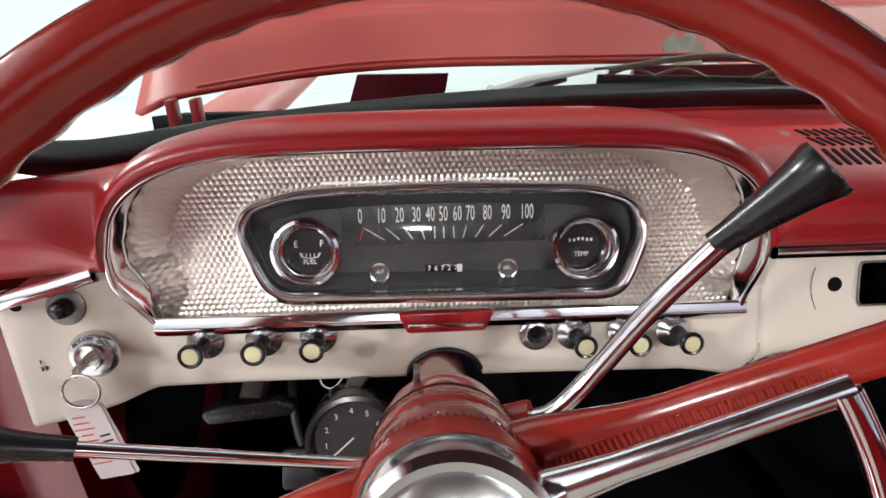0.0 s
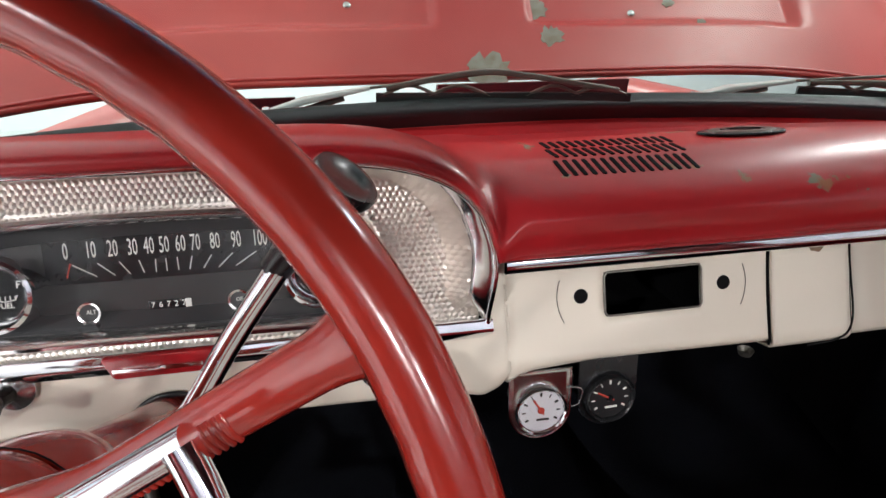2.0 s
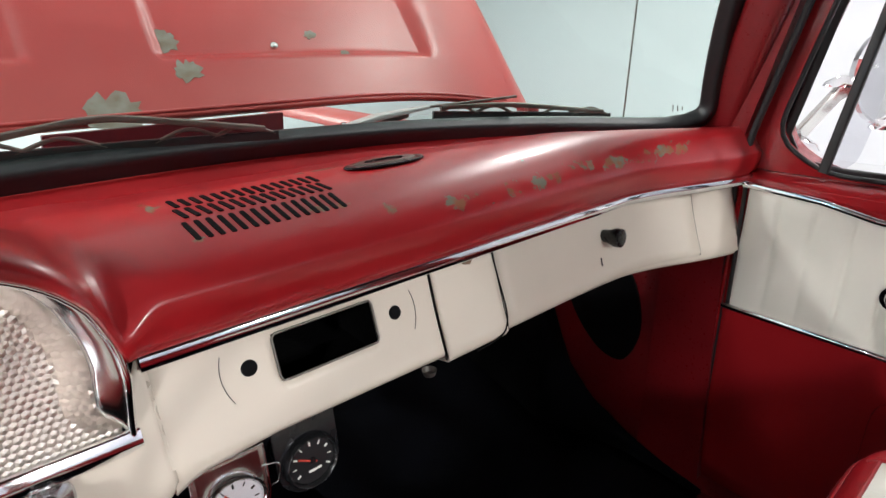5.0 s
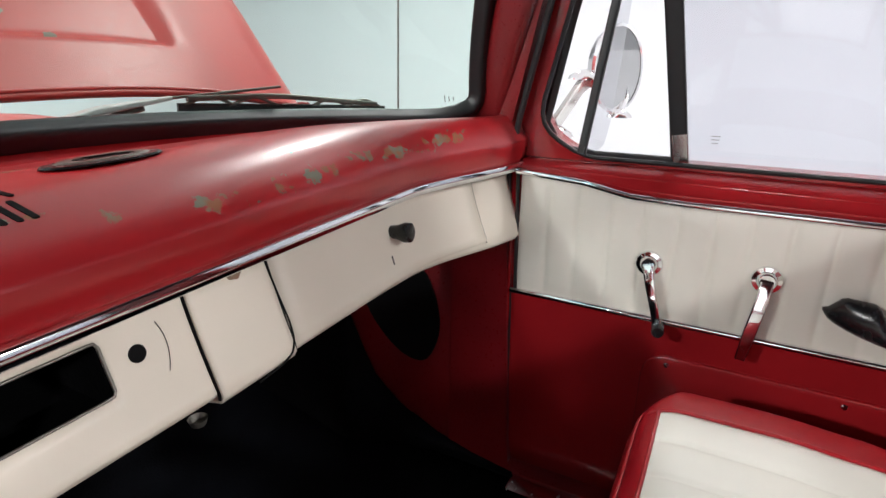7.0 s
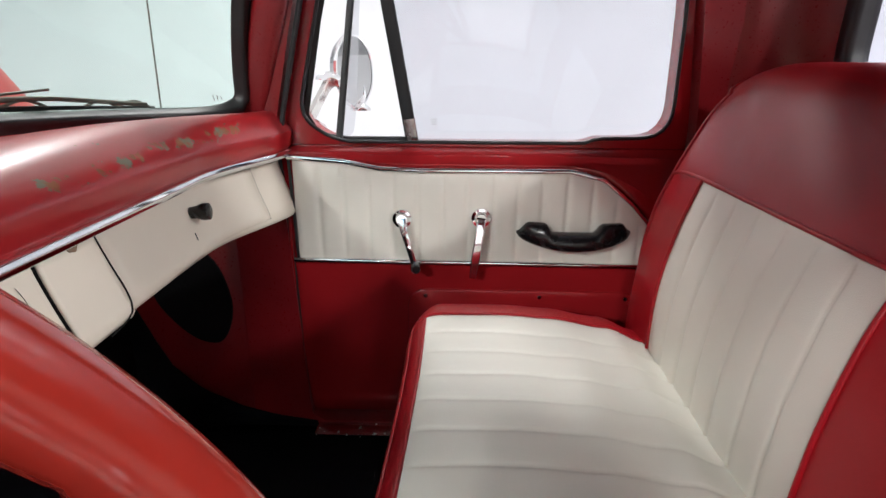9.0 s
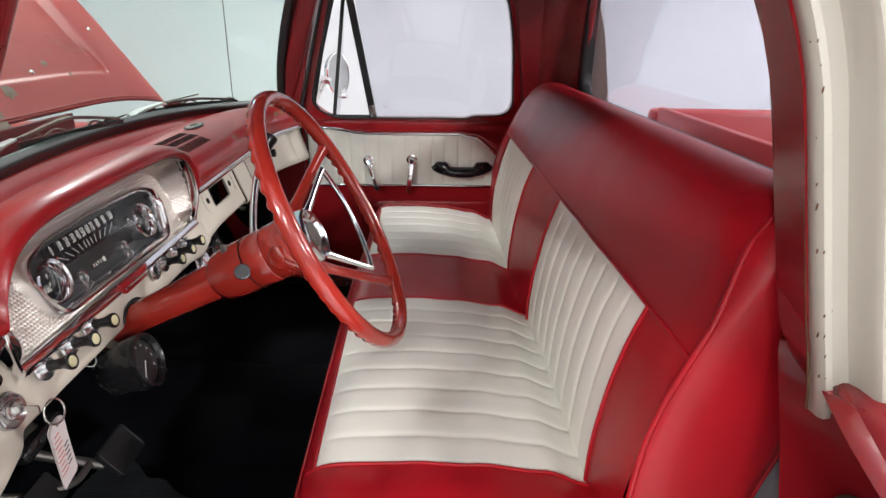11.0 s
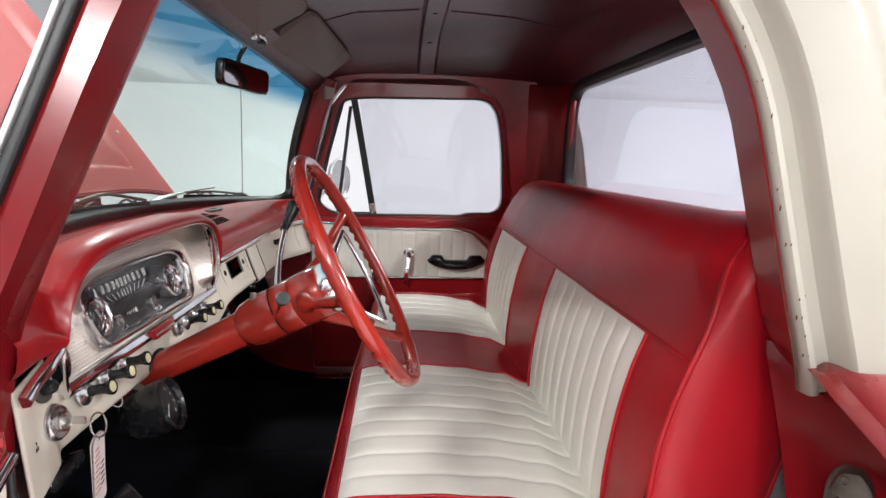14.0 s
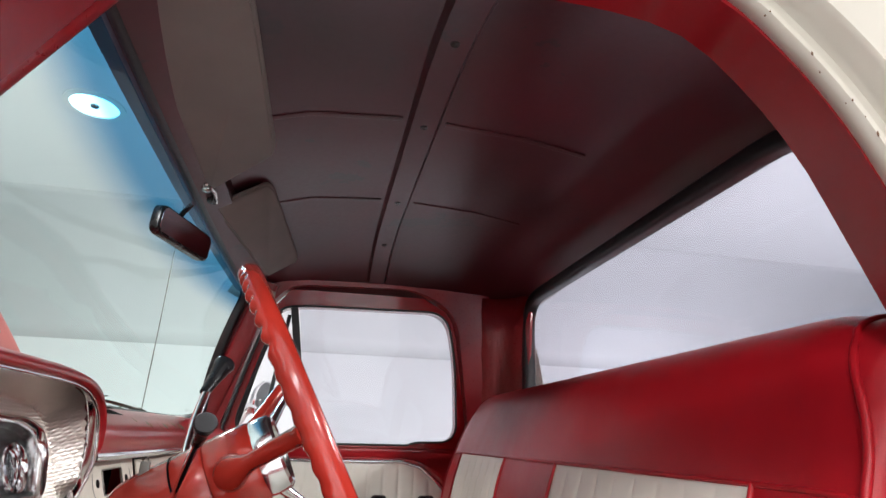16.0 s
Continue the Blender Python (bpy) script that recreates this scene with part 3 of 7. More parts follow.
for s in (-1, 1):
    opening = DRIVER_OPEN if s < 0 else DOOR_OPEN
    part("side_frame", frame_plate(FRAME_OUT_DRIVER if s < 0 else FRAME_OUT, opening, 0.058, lambda y, z, d, s=s: V(s * (half_x(z) - 0.016 + d), y + d * 0.15 * smoothstep(-0.5, -0.95, y), z)), RED_JAMB if s < 0 else RED_CABIN, truck, "red painted door opening frame")
    if s < 0:
        part("hinge_face", box((-0.905, -0.088, -0.05), (-0.788, -0.076, 0.640), 0.004), RED_JAMB, truck, "red front wall of the door opening")
    c = Vector((-0.58, 0.65))
    rail = []
    for p in resample(opening, 200):
        if p.y > (0.735 if p.x < -0.55 else 1.07):
            rail.append(p)
    # drip rail and outer edge: follows the opening above the belt
    pts = sorted(rail, key=lambda p: math.atan2(p.y - 0.65, p.x + 0.58))
    pts += [pts[-1] + (pts[-1] - pts[-4]).normalized() * d for d in (0.02, 0.04, 0.062)]
    prof = ((0.040, 0.000), (0.053, 0.001), (0.057, 0.004), (0.057, 0.010), (0.052, 0.013), (0.053, 0.026), (0.060, 0.030), (0.074, 0.032), (0.0785, 0.036), (0.0805, 0.055), (0.082, 0.09), (0.082, 0.15))
    secs = []
    for i, p in enumerate(pts):
        a, b = pts[max(0, i - 1)], pts[min(len(pts) - 1, i + 1)]
        t = (b - a).normalized()
        nrm = Vector((t.y, -t.x))
        if nrm.dot(p - c) < 0:
            nrm = -nrm
        sec = []
        for dx, dn in prof:
            back = 0.020 * smoothstep(-0.6, -0.95, p.x)
            q = p + nrm * (dn + 0.012 - back)
            sec.append(V(s * (half_x(p.y) + dx), q.x, q.y))
        secs.append(sec)
    part("drip_rail", loft(secs, flip=s < 0), CREAM_RUST, truck, "cream painted drip rail edge with rust spots", thick=0.003)
    if s < 0:
        random.seed(3)
        for k in range(90):
            i = random.randrange(2, len(secs) - 2)
            p = secs[i][random.choice((1, 1, 2, 2, 4))]
            if p.y > -0.62:
                continue
            r = random.uniform(0.0003, 0.0009)
            part("rust_speck", lathe([(0, 0.0006), (r, 0.0003), (r * 1.1, 0)], facing(p + V(-0.0005, 0.0006, 0), (-0.6, 0.8, 0)) @ Matrix.Diagonal((1, random.uniform(1.2, 4.0), 1, 1)), 7), RUST, truck)
        part("rail_joint", sweep([q[0] + V(-0.0004, 0.0004, 0) for q in secs if q[0].y < -0.60], 0.0011), RUST, truck, "dark rusty joint line")
    # upper corner skin behind the opening
    secs = []
    for z in span(0.685, 1.205, 12):
        y0 = linear_at(((0.68, -0.925), (0.72, -0.915), (1.00, -0.850), (1.11, -0.80), (1.21, -0.68)), z)
        h = half_x(z)
        secs.append([V(s * (h + dx), y0 + dy, z) for dx, dy in ((0.0795, -0.10), (0.081, -0.12), (0.082, -0.16), (0.082, -0.22), (0.070, -0.29), (0.03, -0.335))])
    part("rear_corner_skin", loft(secs, flip=s > 0), CREAM_RUST, truck, "cream painted cab corner skin", thick=0.004)
    # lower jamb and body side below the belt
    jam, body = [], []
    for z, xo, yo in ((0.02, 0.975, -0.935), (0.20, 0.995, -0.932), (0.40, 1.005, -0.928), (0.52, 1.022, -0.922), (0.60, 1.008, -0.915), (0.645, 0.988, -0.908), (0.675, 0.940, -0.905), (0.695, 0.892, -0.904), (0.705, 0.850, -0.912), (0.707, 0.815, -0.925)):
        xi = linear_at(((0.45, 0.842), (0.60, 0.790), (0.65, 0.768), (0.70, 0.745)), z)
        jam.append([V(s * (xi - 0.002), -1.06, z), V(s * xi, -0.936, z), V(s * (xi + 0.006), -0.930, z), V(s * (xi + 0.45 * (xo - 0.052 - xi)), -0.952, z), V(s * (xo - 0.046), -0.978, z), V(s * (xo - 0.032), -0.970, z), V(s * (xo - 0.020), yo - 0.016, z), V(s * (xo - 0.004), yo, z), V(s * (xo + 0.006), yo - 0.012, z)])
        body.append([V(s * (xo + 0.006), yo - 0.012, z), V(s * (xo + 0.012), yo - 0.05, z), V(s * (xo + 0.012), yo - 0.2, z), V(s * (xo - 0.01), yo - 0.40, z)])
    part("door_jamb", loft(jam, flip=s < 0), RED_JAMB, truck, "glossy red door jamb below the belt line", thick=0.004)
    part("body_side", loft(body, flip=s < 0), RED_BODY, truck, "faded red body side", thick=0.004)
    # front jamb, kick panel
    part("kick_liner", loft([[V(s * 0.702, 0.155, z), V(s * 0.66, 0.28, z), V(s * 0.62, 0.40, z)] for z in (0.02, 0.35, 0.70)], flip=s > 0), DARK, truck, "black insulation beside the toe board", thick=0.01)
    secs = [[V(s * 0.785, -0.145 if s > 0 else -0.10, z), V(s * 0.775, -0.08, z), V(s * 0.755, 0.02, z), V(s * 0.70, 0.16, z)] for z in (0.02, 0.25, 0.45, 0.60, 0.70)]
    kick = part("kick_panel", loft(secs, flip=s > 0), RED_CABIN, truck, "red kick panel below the dashboard", thick=0.01)
    # vent opening drawn as a black sheet, its inner shade as colour
    hole = smooth_path([(0.125, 0.46), (0.06, 0.485), (0.0, 0.44), (-0.025, 0.34), (0.0, 0.262), (0.05, 0.275), (0.105, 0.36), (0.125, 0.46)], 40)[:-1]
    part("vent_mouth", loft([[V(s * (linear_at(((-0.145, 0.785), (-0.08, 0.775), (0.02, 0.755), (0.16, 0.70)), p[0]) - d), p[0], p[1]) for p in hole] for d in (0.0, 0.006)], ring=True, caps=True), DARK, kick, "open vent mouth, its inner shade a black sheet")
    # carpet running up the lower front of the kick panel
    low = [V(s * min(0.752, linear_at(((-0.145, 0.785), (-0.08, 0.775), (0.02, 0.755), (0.16, 0.70)), y) - 0.012), y, 0.05) for y in span(-0.19, 0.158, 18)]
    top = [V(p.x, p.y, linear_at(KICK_CARPET, p.y)) for p in low]
    part("kick_carpet", loft([low, [a.lerp(b, 0.5) for a, b in zip(low, top)], top], flip=s < 0), CARPET, truck, "black carpet on the lower kick panel", thick=-0.008)
    # sill plate
    part("sill_plate", slab(rrect(0.72, 0.06, 0.008), 0.006, Matrix(((0, 1, 0, s * 0.745), (-1, 0, 0, -0.55), (0, 0, 1, 0.050), (0, 0, 0, 1))), 0.002), DULL_CHROME, truck, "scuffed bright sill plate")
    part("sill", box((min(s * 0.78, s * 0.93), -0.98, -0.14), (max(s * 0.78, s * 0.93), -0.08, 0.050), 0.01), RED, truck)
    # A pillar inner cover
    low, high = V(s * 0.780, -0.098, 0.72), V(s * 0.672, -0.250, 1.15)
    part("pillar_cover", sweep([low.lerp(high, t) for t in span(-0.15, 1.03, 9)], rrect(0.050, 0.058, 0.016), up=(0, 1, 0)), RED_CABIN, truck, "red front roof pillar")

part("door_gap", sweep([V(0.775, -0.168, 0.06), V(0.768, -0.160, 0.50), V(0.766, -0.150, 0.66), V(0.760, -0.165, 0.74), V(0.735, -0.215, 0.92), V(0.712, -0.262, 1.08)], rrect(0.008, 0.012, 0.003), up=(1, 0, 0)), RUBBER, truck, "black door weather strip")
# weather strip and bright moulding along the driver side pillar
edge = [(-0.094, 0.72), (-0.124, 0.80), (-0.190, 0.98), (-0.222, 1.07), (-0.245, 1.13)]
part("pillar_seal", sweep([V(-half_x(z) - 0.043, y + 0.004, z) for y, z in edge], rrect(0.012, 0.016, 0.004), up=(1, 0, 0)), RUBBER, truck, "black pillar weather strip")
part("pillar_moulding", sweep([V(-half_x(z) - 0.046, y + 0.017, z) for y, z in edge[:4]], rrect(0.006, 0.008, 0.002), up=(1, 0, 0)), BRIGHT_STEEL, truck, "dull bright pillar moulding")

# striker latch on the driver side jamb
latch = thing("door_latch_striker", (-0.868, -0.955, 0.52), "worn grey steel door striker bolted to the red jamb", "door striker")
mj = facing((-0.870, -0.942, 0.570), (-0.7, 0.7, 0.08)) @ Matrix.Diagonal((0.64, 0.86, 0.80, 1.0))
part("plate", slab(soft([(-0.028, -0.055), (0.005, -0.066), (0.030, -0.045), (0.030, 0.045), (0.010, 0.062), (-0.018, 0.058), (-0.030, 0.035)], 0.012), 0.008, mj, 0.002), LATCH_STEEL, latch)
part("catch_housing", slab(soft([(-0.024, 0.034), (-0.012, 0.058), (0.012, 0.062), (0.030, 0.045), (0.030, 0.002), (0.014, 0.002), (-0.004, 0.028)], 0.006), 0.028, mj, 0.004), LATCH_STEEL, latch, "cast catch housing")
part("lower_block", slab(soft([(-0.031, 0.002), (-0.031, -0.036), (0.004, -0.066), (0.015, -0.056), (0.014, -0.040), (-0.022, 0.002)], 0.004), 0.020, mj, 0.003), LATCH_STEEL, latch)
# flat black slab gives the catch recess its shade
part("cavity", slab(soft([(-0.022, 0.004), (-0.012, 0.026), (0.012, 0.002), (0.026, -0.002), (0.026, -0.040), (0.018, -0.040)], 0.003), 0.0012, mj @ Matrix.Translation((0, 0, 0.008))), DARK, latch, "open catch, its recess shade a black slab")
for bx, by, bz in ((-0.018, -0.024, 0.020), (-0.001, -0.044, 0.020), (0.018, 0.012, 0.028), (-0.006, 0.050, 0.028)):
    part("bolt_head", lathe([(0, 0.0005), (0.003, 0.0005), (0.0035, 0.002), (0.0055, 0.0018), (0.0065, 0)], mj @ Matrix.Translation((bx, by, bz)), 14), LATCH_STEEL, latch)

# fuel tank behind the seat
tank = thing("fuel_tank", (0, -1.06, 0.05), "grey painted fuel tank standing behind the bench seat", "fuel tank")
part("tank_shell", box((-0.80, -1.088, 0.052), (0.72, -1.000, 0.600), 0.03), TANK_GREY, tank)
part("strap", box((-0.47, -1.092, 0.054), (-0.43, -0.996, 0.585), 0.003), STEEL, tank)
part("strap", box((0.43, -1.092, 0.054), (0.47, -0.996, 0.585), 0.003), STEEL, tank)

# ---------------------------------------------------------------- dashboard
dash = thing("dashboard", (0, -0.05, 0.54), "steel dashboard, red painted top over a cream painted lower panel", "dashboard")

BROW_C, BROW_W = -0.385, 0.283


def lip_z(x):
    u = abs((x - BROW_C) / BROW_W)
    return 0.666 + 0.100 * max(0.0, 1 - u ** 5) ** (1 / 2.2)


def end_shift(x):
    """The dash ends sweep back towards the doors."""
    return -0.060 * smoothstep(0.50, 0.78, abs(x)) if x > 0 else -0.016 * smoothstep(0.66, 0.78, abs(x))


DASH_PROF = ((-0.098, 0.664), (-0.1045, 0.669), (-0.1095, 0.677), (-0.1120, 0.690), (-0.1130, 0.7025), (-0.1115, 0.7062), (-0.104, 0.7150), (-0.086, 0.7310), (-0.060, 0.7435), (-0.020, 0.749), (0.015, 0.747), (0.032, 0.722), (0.070, 0.708), (0.10, 0.742))


def dash_top_section(x):
    zl = lip_z(x)
    brow = ((-0.109, zl), (-0.113, zl + 0.0002), (-0.117, zl + 0.001), (-0.121, zl + 0.0033), (-0.123, zl + 0.006), (-0.121, zl + 0.013), (-0.109, zl + 0.019), (-0.092, zl + 0.021), (-0.060, zl + 0.019), (-0.022, zl + 0.006),
            (0.010, 0.752), (0.032, 0.724), (0.070, 0.708), (0.10, 0.742))
    w = smoothstep(-0.068, -0.116, x) if x > BROW_C else smoothstep(-0.735, -0.645, x)
    sh = end_shift(x)
    yb = seal_y(x) - 0.008
    out = []
    for i, ((ya, za), (yc, zc)) in enumerate(zip(DASH_PROF, brow)):
        if 7 <= i <= 9:
            zc = max(zc, za)
        y, z = lerp(ya, yc, w), lerp(za, zc, w)
        t = (y + 0.10) / 0.20
        y2 = y + sh if t < 0 else lerp(-0.10 + sh, yb, t)
        out.append(V(x, y2, z - 0.020 * smoothstep(0.45, 0.76, abs(x)) * smoothstep(-0.1, 0.1, y)))
    return out


xs = span(-0.768, 0.785, 300)
part("dash_top", loft([dash_top_section(x) for x in xs], flip=True), RED_DASH, dash, "red painted dash top with a raised brow, chipped in places", sharp=1.2)

# cream lower panel: right of the cluster
RAD = (0.010, 0.111, 0.600, 0.640)


def panel_y(x, z):
    return -0.086 + end_shift(x) * (0.98 if x > 0 else 1) - 0.032 * max(0.0, min(1.0, (0.662 - z) / 0.100)) ** 1.25


def panel_section(x, z0, z1, off=0.0, n=10, curl=True):
    pts = [V(x, panel_y(x, z) - off, z) for z in span(z1, z0, n)]
    if curl:
        y = panel_y(x, z0)
        pts += [V(x, y + 0.004 - off, z0 - 0.007), V(x, y + 0.016 - off * 0.5, z0 - 0.011), V(x, y + 0.05, z0 - 0.012)]
    return pts


def right_bottom(x):
    return linear_at(((-0.10, 0.545), (-0.07, 0.562), (0.0, 0.566), (0.45, 0.560), (0.79, 0.548)), x)


gx = sorted(set([round(v, 4) for v in span(-0.088, 0.790, 70)] + [RAD[0], RAD[1]]))
verts, faces, cols = [], [], len(gx)
zrow = sorted(set([0.6645, 0.655, 0.648, RAD[3], 0.632, 0.624, 0.616, 0.608, RAD[2], 0.590, 0.580, 0.570]), reverse=True)
rows = len(zrow) + 4
for x in gx:
    zb = right_bottom(x)
    for z in zrow:
        verts.append(V(x, panel_y(x, z), z))
    y = panel_y(x, zb)
    verts += [V(x, y, zb), V(x, y + 0.004, zb - 0.007), V(x, y + 0.016, zb - 0.011), V(x, y + 0.06, zb - 0.012)]
for i in range(cols - 1):
    for j in range(rows - 1):
        if j < len(zrow) - 1 and RAD[0] - 1e-6 <= gx[i] < RAD[1] - 1e-6 and RAD[2] - 1e-6 <= zrow[j + 1] and zrow[j] <= RAD[3] + 1e-6:
            continue
        faces.append((i * rows + j, i * rows + j + 1, (i + 1) * rows + j + 1, (i + 1) * rows + j))
part("lower_panel", mesh(verts, faces), CREAM, dash, "cream painted lower dash panel with an empty radio opening", thick=0.003, sharp=1.2)
# black sheets behind the opening paint the shade of the empty cavity
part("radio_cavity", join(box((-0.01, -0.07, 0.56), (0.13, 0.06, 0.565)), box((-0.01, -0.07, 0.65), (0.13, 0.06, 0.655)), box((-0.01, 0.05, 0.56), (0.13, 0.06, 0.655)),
                         box((-0.012, -0.07, 0.56), (-0.008, 0.06, 0.655)), box((0.128, -0.07, 0.56), (0.132, 0.06, 0.655))), DARK, dash, "empty radio cavity, its shade put in as black sheets")
part("radio_lip", sweep([V(x, panel_y(x, z) - 0.0006, z) for x, z in resample([(p[0], p[1]) for p in soft([(RAD[0], RAD[2]), (RAD[1], RAD[2]), (RAD[1], RAD[3]), (RAD[0], RAD[3])], 0.004)], 60)], 0.0012, closed=True), STEEL, dash, "bare metal cut edge")
# shaft holes are black discs, the shade inside them as colour
for x in (-0.0135, 0.1353):
    part("radio_shaft_hole", lathe([(0, 0.0012), (0.0065, 0.0012), (0.0072, 0)], facing((x, panel_y(x, 0.62), 0.62), (0, -1, 0.32)), 18), DARK, dash, "round shaft hole, its shade a black disc")
    part("paint_crack", sweep([V(x + (0.018 if x > 0.05 else -0.018) + (0.006 if x > 0.05 else -0.006) * (1 - (k / 4) ** 2), panel_y(x, 0.62 + 0.0055 * k) - 0.0007, 0.62 + 0.0055 * k) for k in range(-4, 4)], 0.00032), BLACK_INK, dash)

# ashtray door and glove box door
def panel_door(name, x0, x1, z0, z1, off, label, curl=True):
    p = part(name, loft([panel_section(x, z0, z1, off, 10, curl) for x in span(x0, x1, 16)], flip=False), CREAM, dash, label, thick=0.003, sharp=1.2)
    edge = [V(x0, panel_y(x0, z) - 0.0008, z) for z in span(z1 + 0.001, z0 - 0.004, 14)]
    part("door_gap", sweep(edge, 0.0016), DARK, p, "dark gap")
    if name == "ashtray_door":
        corner = smooth_path([(x1 - 0.002, z1), (x1 + 0.001, z1 - 0.03), (x1 + 0.003, z0 + 0.022), (x1 - 0.004, z0 + 0.004), (x1 - 0.020, z0 - 0.004), (x1 - 0.050, z0 - 0.007)], 40)
        part("door_gap", sweep([V(q[0], panel_y(q[0], q[1]) - 0.0066, q[1]) for q in corner], 0.0010), DARK, p, "dark gap round the rounded corner")
        part("edge_chip", slab(soft([(-0.012, 0.002), (-0.008, -0.004), (0.001, -0.006), (0.006, -0.001), (0.013, 0.002)], 0.001), 0.0008, facing((x0 + 0.052, panel_y(x0, z1) - 0.0064, z1 - 0.002), (0, -1, 0.3))), BARE, p, "chipped primer edge")
    else:
        part("door_gap", sweep([V(x1 + 0.001, panel_y(x1, z) - 0.0008, z) for z in span(z1 + 0.001, z0 - 0.004, 14)], 0.0007), DARK, p, "dark gap")
    edge = [V(x, panel_y(x, z1) - 0.0006, z1 + 0.001) for x in span(x0, x1, 14)]
    part("door_gap", sweep(edge, 0.0011), DARK, p, "dark gap")
    return p


panel_door("ashtray_door", 0.184, 0.273, 0.5600, 0.651, 0.0062, "cream ashtray door standing slightly proud")
glove = panel_door("glove_box_door", 0.277, 0.665, 0.562, 0.653, 0.0016, "cream glove box door")
part("glove_knob", lathe([(0, 0.030), (0.008, 0.030), (0.0125, 0.028), (0.0130, 0.020), (0.0095, 0.010), (0.0085, 0), (0, 0)], facing((0.487, panel_y(0.487, 0.617), 0.617), (0.05, -1, 0.10)), 20), BLACK, glove, "black tapered glove box knob")
part("knob_scratch", slab(rrect(0.0022, 0.012, 0.001), 0.0006, facing((0.470, panel_y(0.47, 0.586) - 0.0018, 0.586), (0, -1, 0.32))), BLACK_INK, glove)
part("latch_tongue", lathe([(0, 0.006), (0.006, 0.006), (0.008, 0)], facing((0.165, -0.112, 0.548), (0, 0, -1), (0, 1, 0))), STEEL, dash)

# bright strip over the cream panel
strip_prof = soft([(-0.002, -0.0055), (0.004, -0.0045), (0.006, 0.0), (0.004, 0.0045), (-0.002, 0.0055)], 0.0015)
part("trim_strip", sweep([V(x, -0.108 + end_shift(x), 0.6635) for x in span(-0.092, 0.768, 60)], [(q.y * 1.45, q.x * 1.2) for q in strip_prof], up=(0, -1, 0)), CHROME, dash, "bright trim strip under the red top")
part("trim_strip", sweep([V(-0.766, -0.128, 0.644), V(-0.745, -0.125, 0.652), V(-0.712, -0.120, 0.659), V(-0.680, -0.112, 0.666)], [(q.y * 1.4, q.x * 1.4) for q in strip_prof], up=(0, -1, 0)), CHROME, dash, "short bright trim strip end")
part("end_screw", lathe([(0, 0.003), (0.004, 0.002), (0.005, 0)], facing((0.742, -0.152, 0.664), (-0.4, -1, 0)), 12), STEEL, dash)

# cream lower panel: below and beside the cluster
LEFT_TOP = ((-0.80, 0.648), (-0.70, 0.662), (-0.680, 0.664), (-0.662, 0.640), (-0.645, 0.606), (-0.630, 0.600), (-0.118, 0.598), (-0.105, 0.602), (-0.098, 0.640), (-0.088, 0.6645))
LEFT_BOT = ((-0.81, 0.518), (-0.74, 0.526), (-0.66, 0.540), (-0.58, 0.541), (-0.30, 0.537), (-0.14, 0.533), (-0.110, 0.536), (-0.095, 0.548), (-0.085, 0.562))


def left_bottom(x):
    z = linear_at(LEFT_BOT, x)
    d = abs(x + 0.387)
    return z + (0.85 * math.sqrt(0.038 ** 2 - d * d) - 0.005 if d < 0.0375 else 0.0)


secs = []
for x in sorted(set([round(v, 4) for v in span(-0.764, -0.0855, 120)] + [-0.4248, -0.4244, -0.4235, -0.422, -0.419, -0.355, -0.352, -0.3505, -0.3496, -0.3492])):
    zt, zb, flat = linear_at(LEFT_TOP, x), left_bottom(x), linear_at(LEFT_BOT, x)
    bulge = 0.014 * smoothstep(-0.66, -0.70, x)
    pts = []
    for k in range(9):
        z = lerp(zt, flat + 0.031, k / 5) if k < 6 else lerp(flat + 0.031, zb, (k - 5) / 3)
        pts.append(V(x, lerp(-0.088 - bulge - 0.010 * (zt - z) / (zt - flat) + end_shift(x), panel_y(x, z), smoothstep(-0.15, -0.087, x)), z))
    y = pts[-1].y
    pts += [V(x, y + 0.003, zb - 0.006), V(x, y + 0.014, zb - 0.010), V(x, y + 0.05, zb - 0.010)]
    secs.append(pts)
part("switch_panel", loft(secs), CREAM, dash, "cream painted switch panel below the cluster", thick=0.003, sharp=1.2)
part("column_grommet", sweep([V(-0.387 + 0.0365 * math.cos(a), -0.097, 0.532 + 0.0315 * math.sin(a)) for a in span(0.25, math.pi - 0.25, 24)], 0.0026), RUBBER, dash, "black rubber column grommet")
part("hole_plug", lathe([(0, 0.001), (0.005, 0.001), (0.006, 0)], facing((-0.742, -0.125, 0.646), (0, -1, 0)), 14), DARK, dash)
random.seed(5)
for k in range(4):
    cx, cz = random.uniform(-0.748, -0.738), random.uniform(0.578, 0.588)
    part("paint_chip", slab(soft([(random.uniform(-0.0012, 0), -0.002), (0.0008, random.uniform(-0.002, 0)), (0.001, 0.002), (-0.0008, random.uniform(0.001, 0.003))], 0.0004), 0.0005,
                            facing((cx, -0.1085 + end_shift(cx), cz), (0, -1, 0.08))), BLACK_INK, dash)

